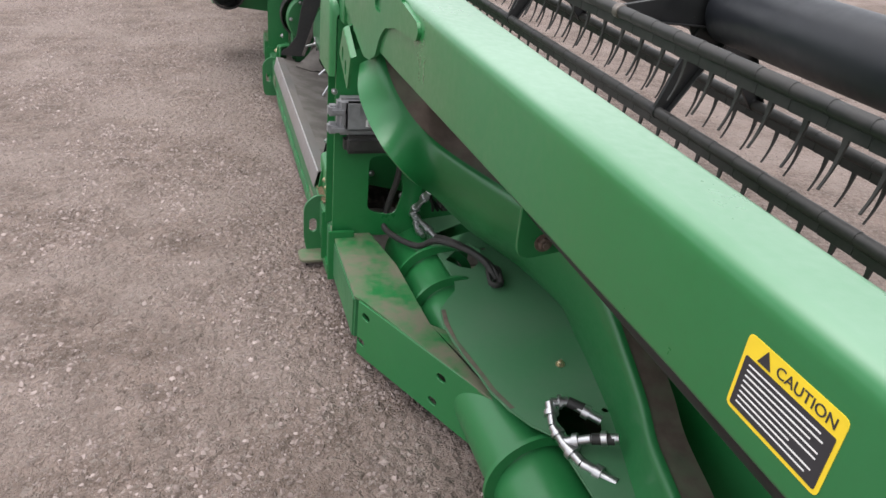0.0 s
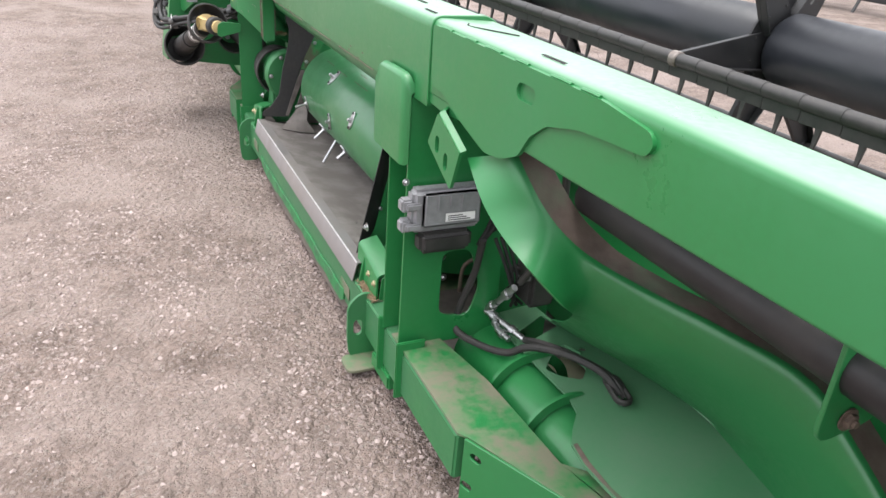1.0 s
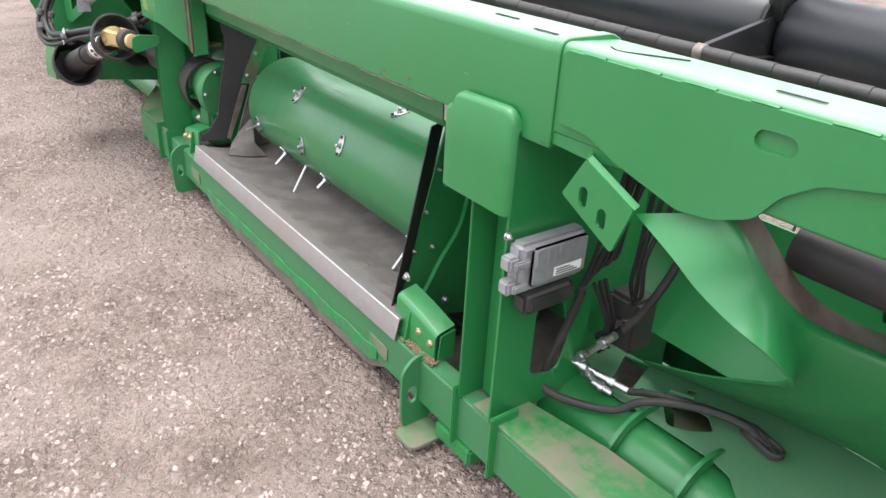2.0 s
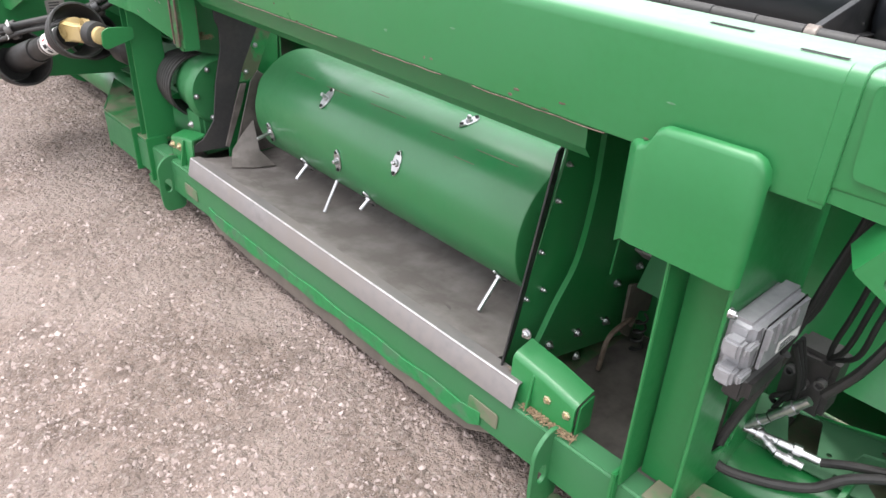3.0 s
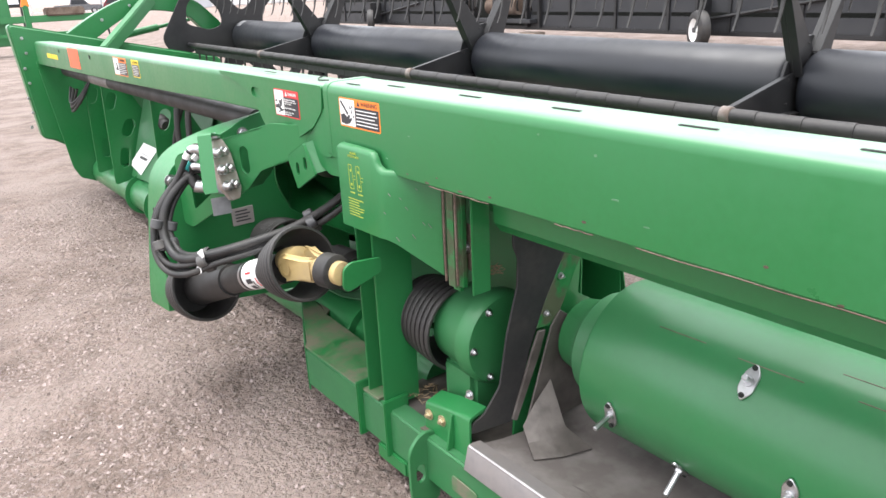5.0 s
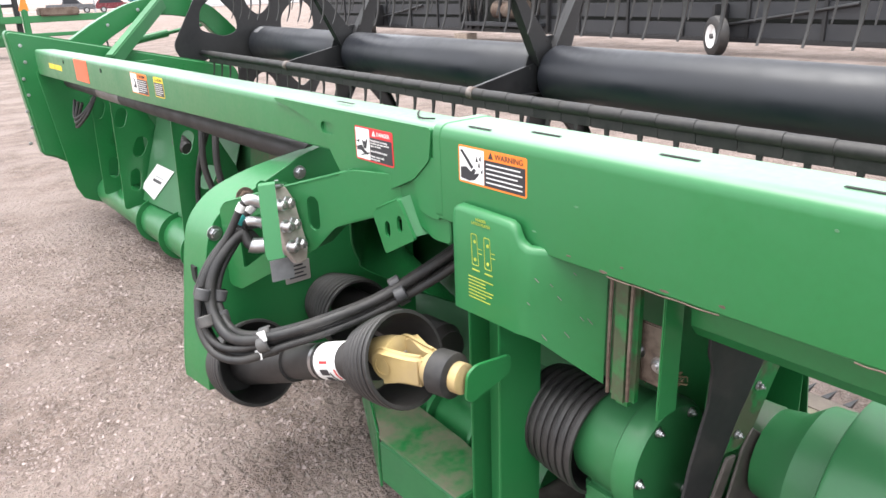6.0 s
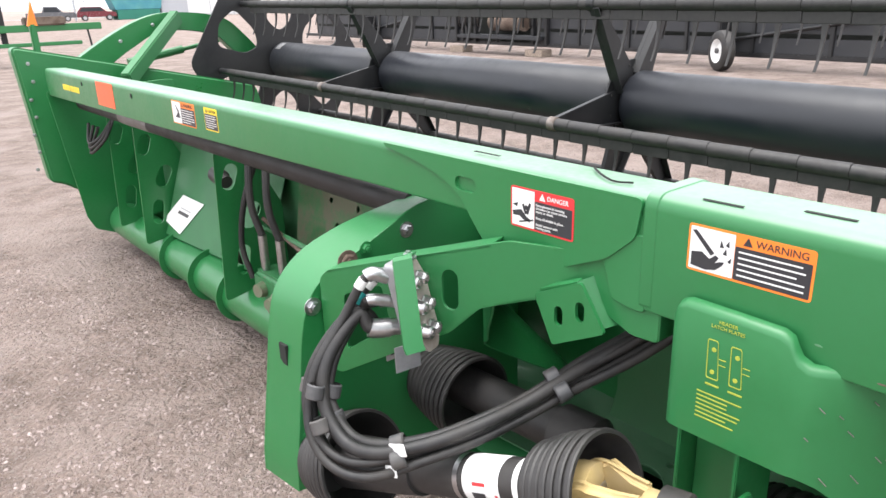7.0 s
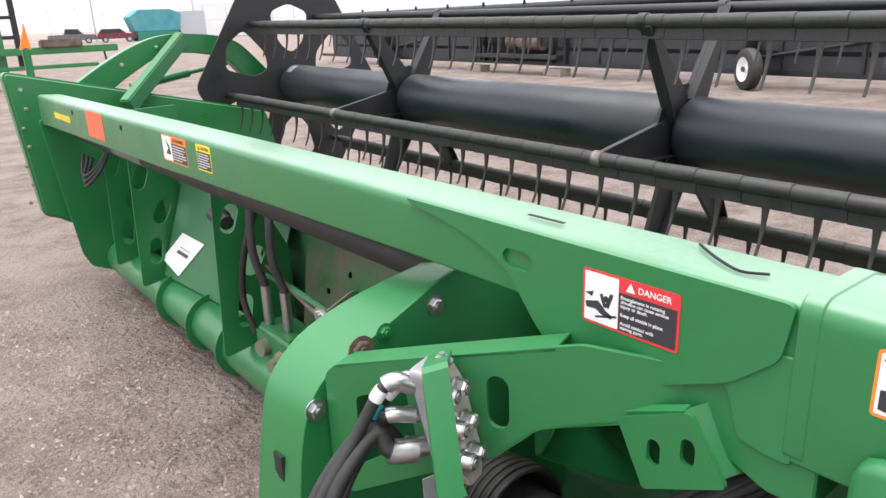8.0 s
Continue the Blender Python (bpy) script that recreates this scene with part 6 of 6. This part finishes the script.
for i, (y, x) in enumerate(((7.20, 0.74), (7.08, 0.76))):
    h = part("hose", sweep([(x, y, 0.62), (x - 0.02, y + 0.03, 0.75), (x, y + 0.06, 0.9), (x + 0.04, y + 0.1, 1.0)], 0.016, 6, 10), rubber, wing_hoses)
    part("ferrule", lathe([(0, 0.014), (0.02, 0.019), (0.16, 0.019), (0.16, 0.015)], (x, y, 0.46), (0, 0, 1), 12), zinc, h, "silver hose end")
part("hose", sweep([(0.72, 7.30, 0.40), (0.70, 7.33, 0.55), (0.72, 7.30, 0.75), (0.78, 7.25, 0.95)], 0.013, 6, 10), rubber, wing_hoses)
valve = tagged(part("valve_block", box(0.70, 0.86, 6.98, 7.26, 0.33, 0.46, 0.02, 3), paint_light_dust), "dusty green valve block on the far wing", "valve")
part("motor", lathe([(0, 0.03), (0.0, 0.04), (0.07, 0.04), (0.08, 0.03), (0.12, 0.03)], (0.78, 7.72, 0.80), (0, -1, -0.2), 20), black_plastic, header, "dark round motor")
for i in range(3):
    part("loose_cable", sweep([(0.62, 9.2 - 0.1 * i, 0.9), (0.58, 9.1, 0.80 - 0.03 * i), (0.62, 9.0 - 0.05 * i, 0.84), (0.70, 8.95, 0.95)], 0.01, 6, 8), rubber, wing_hoses)
part("roller_tape", lathe([(0, 0.0465), (0.45, 0.0465)], (0.655, 8.1, 1.01), (0, 1, 0), 28, cap=False), steel, header, "worn grey patch on the roller")

# linkage and debris round the far wing valve
link = thing("valve_linkage", (0.8, 6.8, 0.5), "dusty brackets, pipes and linkage rods behind the gooseneck", "linkage")
punched = [oval(6.42 + 0.075 * k + 0.02 * (k % 2), 0.56 + 0.10 * ((k * 7) % 3), 0.03, 0.022, turn=20 * k) for k in range(10)]
part("punched_sheet", plate(rpoly([(6.3, 0.36), (7.30, 0.36), (7.30, 0.84), (6.5, 0.86), (6.3, 0.70)], 0.03), lambda u, v, w: (0.93 + (v - 0.36) * 0.15 + w, u, v), 0, 0.005, punched), paint_dusty, link)
part("stay", sweep([(0.80, 7.30, 0.62), (0.78, 6.95, 0.63), (0.77, 6.60, 0.605)], 0.012, 4, 8), paint_light_dust, link)
part("pivot", lathe([(0, 0.012), (0, 0.035), (0.05, 0.035), (0.06, 0.02), (0.10, 0.02)], (0.76, 6.68, 0.60), (-0.5, -1, 0.1), 16), zinc, link, "bright pivot end")
for y, x, z, r_ in ((7.18, 0.74, 0.39, 0.05), (7.05, 0.72, 0.37, 0.042), (6.90, 0.75, 0.36, 0.035)):
    part("spool", lathe([(0, 0.02), (0, r_), (0.09, r_), (0.10, r_ * 0.7), (0.14, r_ * 0.6)], (x + 0.06, y, z), (-1, -0.25, 0.05), 18), paint_dusty, link)
for k, (y, z) in enumerate(((7.12, 0.30), (7.0, 0.31), (6.88, 0.29), (6.78, 0.33))):
    part("pipe", sweep([(0.70, y, z), (0.69, y - 0.06, z + 0.03), (0.72, y - 0.12, z - 0.01), (0.78, y - 0.2, z + 0.06)], 0.011, 5, 8), (rust, rubber, zinc, rust)[k], link)
part("rod", sweep([(0.72, 6.30, 0.62), (0.76, 6.8, 0.60), (0.80, 7.3, 0.66)], 0.009, 4, 8), rust, link)
bolt((0.66, 6.62, 0.70), (-1, -0.3, 0), link, zinc, 0.02)
part("arm_plate", plate(rpoly([(0.66, 0.36), (0.80, 0.34), (0.90, 0.60), (0.84, 0.72), (0.70, 0.66)], 0.03), "y", 6.70, 6.71, [oval(0.77, 0.55, 0.05, 0.07)]), paint_dusty, link)
tagged(chaff(0.70, 0.90, 6.4, 7.2, 0.335, 220, 77), "dry straw chaff caught on the frame", "chaff", "chaff heaps", "stuff")

# ---- reel arm and marker at the far end ----
arm_top = spline([(0.677, 1.146, 0), (0.797, 1.236, 0), (1.067, 1.395, 0), (1.32, 1.498, 0), (1.555, 1.518, 0), (1.857, 1.474, 0), (2.036, 1.339, 0), (2.33, 1.0, 0)], 5)
arm_low = spline([(0.911, 1.114, 0), (1.034, 1.198, 0), (1.175, 1.286, 0), (1.359, 1.378, 0), (1.555, 1.39, 0), (1.795, 1.343, 0), (1.93, 1.22, 0), (2.22, 0.92, 0)], 5)
arm_shape = [(p.x, p.y) for p in arm_top] + [(p.x, p.y) for p in arm_low[::-1]]


def lift_arm(y, into):
    """Curved box arm over the header's end, with a slanted strut and bolts."""
    lift = thing("reel_lift_arm", (1.2, y, 1.25), "curved green reel support arm with slanted strut at the header's end", "reel arm")
    part("arm", plate(arm_shape, "y", y - 0.045, y + 0.045, bevel=0.006, segments=2), paint, lift)
    part("strut", box(-0.035, 0.035, -0.05, 0.05, 0, 0.78, 0.008, m=look((1.51, y + into * 0.08, 1.49), (0.955, y + into * 0.50, 1.10)) @ pose(0, 0, -0.78)), paint_light_dust, lift)
    part("cylinder", lathe([(0, 0.02), (0.0, 0.03), (0.42, 0.03), (0.42, 0.016), (0.72, 0.016)], (1.18, y - into * 0.12, 1.18), (0.85, 0, 0.14), 14), paint, lift, "green hydraulic cylinder")
    for x, z in ((0.85, 1.20), (1.10, 1.34), (1.34, 1.44), (1.52, 1.455)):
        bolt((x, y + into * 0.046, z), (0, into, 0), lift, zinc, 0.009)
    return lift


lift_arm(9.95, -1)
lift_arm(-2.06, 1)
marker = tagged(part("marker_post", box(0.50, 0.54, 9.66, 9.70, 1.3, 1.48, 0.008), paint), "short green post with an orange marker on the end divider", "marker")
part("marker_flag", plate([(0.49, 1.47), (0.55, 1.47), (0.535, 1.62)], "y", 9.67, 9.69), orange, marker)
for i in range(7):
    bolt((0.44 - 0.012 * i + 0.02 * (i % 2), 9.618, 1.25 - 0.11 * i), (0, -1, 0), divider, zinc, 0.008)

# ---- black header parked beyond ----
FX, FY, FT = 13.5, 8.5, radians(-3.4)
FM = Matrix.Translation((FX, FY, 0)) @ Matrix.Rotation(FT, 4, "Z")
blackhdr = thing("draper_header", (14.0, 19, 0), "long black draper header with slotted back panels on transport wheels", "combine header")


def fpart(name, bm, material, label="", parent=None):
    bm.transform(FM)
    return part(name, bm, material, parent or blackhdr, label)


LEN = 23.0
far_grey = mat("far_black_panel", (0.016, 0.018, 0.023), 0.45, vary=0.15, scale=3, second=(0.035, 0.035, 0.036), second_scale=1.5, second_amount=0.3, sharp=0.25)
# slotted back panels, one for each bay
bay = 1.55
k = 0
y = 0.25
while y < LEN - bay:
    if not 9.0 < y + bay / 2 < 13.0:
        slots = []
        for z0 in (0.62, 1.02):
            slots.append([(y + 0.06, z0), (y + bay - 0.06, z0), (y + bay - 0.06, z0 + 0.09), (y + 0.06, z0 + 0.09)])
        pn = fpart("back_panel", plate([(y, 0.33), (y + bay - 0.02, 0.33), (y + bay - 0.02, 1.22), (y, 1.22)], "x", 0.0, 0.02, slots, bevel=0), far_grey)
    fpart("upright", box(-0.04, 0.02, y - 0.04, y + 0.04, 0.3, 1.45, 0.01), black)
    y += bay
# near-black sheet added behind the slots as the shade inside
fpart("inside_shade_sheet", box(0.5, 0.52, 0.2, LEN, 0.3, 1.2, 0), hole)
fpart("back_tube", lathe([(0, 0.10), (LEN - 0.2, 0.10)], (0.12, 0.2, 1.38), (0, 1, 0), 20), black)
fpart("top_rail", box(0.0, 0.12, 0.2, LEN, 1.5, 1.6, 0.02), black)
fpart("bottom_rail", box(-0.03, 0.10, 0.2, LEN, 0.24, 0.34, 0.02), black)
for a, c in ((1.2, 4.3), (15.0, 18.2)):
    fpart("diagonal_brace", sweep([(-0.05, a, 0.98), (-0.05, c, 0.5)], 0.035, 2, 8, smooth=False), black)
fpart("end_shield", box(-0.25, 1.6, -0.12, 0.2, 0.2, 1.55, 0.12, 3), black, "rounded black end shield")
fpart("shield_mark", box(-0.256, -0.25, -0.05, 0.13, 0.75, 1.25, 0), white)
for y0, mt in ((3.1, red_orange), (4.55, yellow), (1.0, yellow), (2.2, white), (6.2, red_orange), (6.9, yellow), (14.2, red_orange), (15.6, yellow)):
    fpart("reflector", box(0.012, 0.018, y0, y0 + 0.35, 1.36, 1.44, 0), mt)
# centre: tank, hoses, frame
fpart("tank", lathe([(0, 0.05), (0.0, 0.24), (1.3, 0.24), (1.3, 0.05)], (0.2, 10.2, 0.85), (0, 1, 0), 24), rust, "rusty brown cylinder")
fpart("step_frame", box(-0.3, 0.2, 9.2, 12.6, 0.42, 0.52, 0.02), far_grey)
for y0 in (9.1, 9.6, 12.0, 12.4, 12.9):
    fpart("frame_post", box(-0.1, 0.05, y0 - 0.06, y0 + 0.06, 0.3, 1.7, 0.02), black)
for i in range(7):
    y0 = 9.0 + 0.28 * i + (1.6 if i > 2 else 0)
    fpart("hose", sweep([(-0.15, y0, 1.4), (-0.3, y0 + 0.1, 1.2), (-0.28, y0 + 0.2, 0.9), (-0.12, y0 + 0.35, 0.75)], 0.03, 5, 7), rubber)
for i in range(4):
    fpart("gauge_mark", box(0.0, 0.05, 10.3 + 0.3 * i, 10.5 + 0.3 * i, 1.15, 1.27, 0.01), yellow)
for y0 in (3.85, 17.6):
    w = fpart("wheel", lathe([(0.0, 0.23), (0.0, 0.33), (0.03, 0.38), (0.09, 0.395), (0.15, 0.395), (0.21, 0.38), (0.24, 0.33), (0.24, 0.23)], (-0.66, y0 - 0.12, 0.395), (0.86, -0.50, 0), 36, cap=False), rubber, "black tyre")
    rim = fpart("rim", lathe([(0.05, 0.02), (0.03, 0.05), (0.08, 0.07), (0.085, 0.16), (0.01, 0.215), (0.0, 0.235), (0.03, 0.24), (0.22, 0.24)], (-0.66, y0 - 0.12, 0.395), (0.86, -0.50, 0), 28), white, "white steel rim", w)
    fpart("hub", lathe([(0.0, 0.02), (0.0, 0.05), (0.06, 0.055)], (-0.665, y0 - 0.117, 0.395), (0.86, -0.50, 0), 14), grey_plastic, "", rim)
    fpart("axle_arm", box(-0.45, 0.0, y0 - 0.05, y0 + 0.05, 0.30, 1.0, 0.02), black)
for y0 in (9.4, 12.7):
    tagged(part("wood_block", merge(None, box(FX - 0.25 + 0.06 * y0, FX + 0.15 + 0.06 * y0, FY + y0 - 0.3, FY + y0 + 0.3, 0.0, 0.18, 0.01)), wood), "weathered timber block under the black header", "wood block", "wood blocks")
# its own reel behind
for y0 in np.arange(0.6, LEN, 1.9):
    fpart("reel_arm", box(1.1, 1.16, y0 - 0.05, y0 + 0.05, 0.9, 1.95, 0.02), black)
fpart("reel_tube", lathe([(0, 0.12), (LEN - 0.6, 0.12)], (1.2, 0.3, 1.75), (0, 1, 0), 16), black)

# ---- distance: yard's edge ----
glass_dark = mat("dark_window_glass", (0.02, 0.024, 0.03), 0.12, vary=0.05)
car_grey = mat("grey_car_paint", (0.10, 0.105, 0.115), 0.25, vary=0.05, coat=0.5)
car_red = mat("dark_red_car_paint", (0.13, 0.012, 0.02), 0.25, vary=0.05, coat=0.5)
tank_blue = mat("faded_blue_green_bin", (0.03, 0.20, 0.28), 0.5, vary=0.15, scale=1.0, second=(0.10, 0.30, 0.28), second_scale=0.6, second_amount=0.4, sharp=0.2)
siding = mat("white_siding", (0.72, 0.72, 0.72), 0.6, vary=0.04, scale=0.5)
fence_grey = mat("galvanised_fence", (0.42, 0.44, 0.47), 0.5, metal=0.4, vary=0.1)


def vehicle(name, label, m, paint_mat, pickup):
    car = thing(name, m.translation, label, "car")

    def cp(nm, bm, material, lab="", parent=None):
        bm.transform(m)
        return part(nm, bm, material, parent or car, lab)
    if pickup:
        side = [(-2.8, 0.45), (2.8, 0.45), (2.85, 0.85), (2.7, 1.08), (1.35, 1.14), (0.75, 1.82), (-0.75, 1.85), (-0.95, 1.15), (-2.8, 1.12)]
        win = [(1.15, 1.18), (0.68, 1.72), (-0.66, 1.74), (-0.78, 1.2)]
    else:
        side = [(-2.3, 0.45), (2.3, 0.45), (2.35, 0.8), (2.2, 1.02), (1.15, 1.1), (0.5, 1.68), (-1.7, 1.68), (-2.2, 1.1)]
        win = [(0.98, 1.14), (0.45, 1.58), (-1.6, 1.58), (-1.95, 1.14)]
    cp("body", plate(rpoly(side, 0.12), "y", -0.92, 0.92, bevel=0.06, segments=2), paint_mat)
    for sgn in (-1, 1):
        cp("window", plate(rpoly(win, 0.05), "y", sgn * 0.925, sgn * 0.935), glass_dark)
        for x in (-1.75, 1.8) if pickup else (-1.4, 1.45):
            w = cp("wheel", lathe([(-0.12, 0.2), (-0.12, 0.36), (0.12, 0.36), (0.12, 0.2)], (x, sgn * 0.83, 0.36), (0, 1, 0), 20), rubber)
            cp("rim", lathe([(-0.125, 0.05), (-0.125, 0.22), (0.125, 0.22), (0.125, 0.05)], (x, sgn * 0.83, 0.36), (0, 1, 0), 16), alu, "", w)
    return car


vehicle("pickup_truck", "dark grey pickup truck parked at the yard's fence", pose(22.9, 109, 0, 0, 0, -12), car_grey, True)
vehicle("parked_car", "dark red estate car parked beside the pickup", pose(27.6, 106.5, 0, 0, 0, -12), car_red, False)
bin_ = thing("grain_bin_trailer", (32.4, 106, 0), "faded blue and green hopper bin standing by the fence", "hopper bin")
part("hopper", plate(rpoly([(29.6, 1.2), (35.4, 1.2), (35.8, 3.3), (34.4, 3.9), (30.4, 3.9), (29.0, 3.0)], 0.1), "y", 105, 107.5, bevel=0.05), tank_blue, bin_)
part("skid", box(29.8, 35.2, 105, 107.4, 0.0, 1.2, 0.05), mat("green_bin_base", (0.02, 0.17, 0.12), 0.6, vary=0.1, scale=1), bin_)
part("box", box(35.6, 39.2, 105.5, 107.5, 0.0, 3.6, 0.05), fence_grey, bin_)
shed = tagged(part("shed", box(40, 100, 112, 130, 0, 14, 0.1), siding), "long white metal-clad shed at the yard's edge", "shed", kind="structure")
part("shed_sign", box(42.5, 48.5, 111.8, 111.95, 6.3, 7.6, 0.02), mat("blue_sign", (0.015, 0.05, 0.25), 0.4), shed, "blue sign board")
part("shed_sign_mark", box(43.0, 43.9, 111.7, 111.79, 6.6, 7.3, 0), white, shed)
fence = thing("chain_link_fence", (20, 118, 0), "tall galvanised chain-link fence along the yard's edge", "fence", kind="structure")
for i in range(17):
    x = 6 + i * 3.2
    part("post", lathe([(0, 0.045), (4.6, 0.045)], (x, 120 - 0.25 * (x - 6), 0), (0, 0, 1), 8), fence_grey, fence)
for z in (0.3, 2.4, 4.5):
    part("rail", sweep([(6, 120, z), (57, 107.3, z)], 0.03, 2, 6, smooth=False), fence_grey, fence)
for x, y, hgt in ((27.0, 114, 16), (13.5, 118, 12), (38.6, 108, 9)):
    tagged(part("light_pole", lathe([(0, 0.14), (hgt, 0.08)], (x, y, 0), (0, 0, 1), 10), fence_grey), "tall grey yard pole by the fence", "pole", "yard poles")

# green machine standing further back
other = thing("green_implement", (4.6, 29, 0), "green implement with a tall dark frame standing further back", "implement")
part("toolbar", box(0.5, 6.3, 28.9, 29.1, 0.95, 1.15, 0.02), paint, other)
part("lower_bar", box(0.5, 5.6, 28.6, 28.75, 0.55, 0.66, 0.02), paint, other)
part("mast", box(2.6, 3.3, 29.2, 29.6, 0.3, 4.6, 0.04), paint, other)
part("mast_frame", box(3.6, 3.75, 29.2, 29.4, 0.6, 4.2, 0.03), black, other)
for i in range(5):
    part("rung", box(3.2, 3.75, 29.25, 29.33, 1.4 + 0.55 * i, 1.5 + 0.55 * i, 0.01), black, other)
part("gear_case", box(4.2, 5.3, 28.8, 29.3, 1.12, 1.36, 0.04), rust, other)
part("stand", sweep([(5.9, 29, 1.0), (6.0, 29, 0.0)], 0.03, 2, 6, smooth=False), black, other)
part("support", box(1.0, 1.15, 28.9, 29.1, 0.0, 0.96, 0.02), black, other)
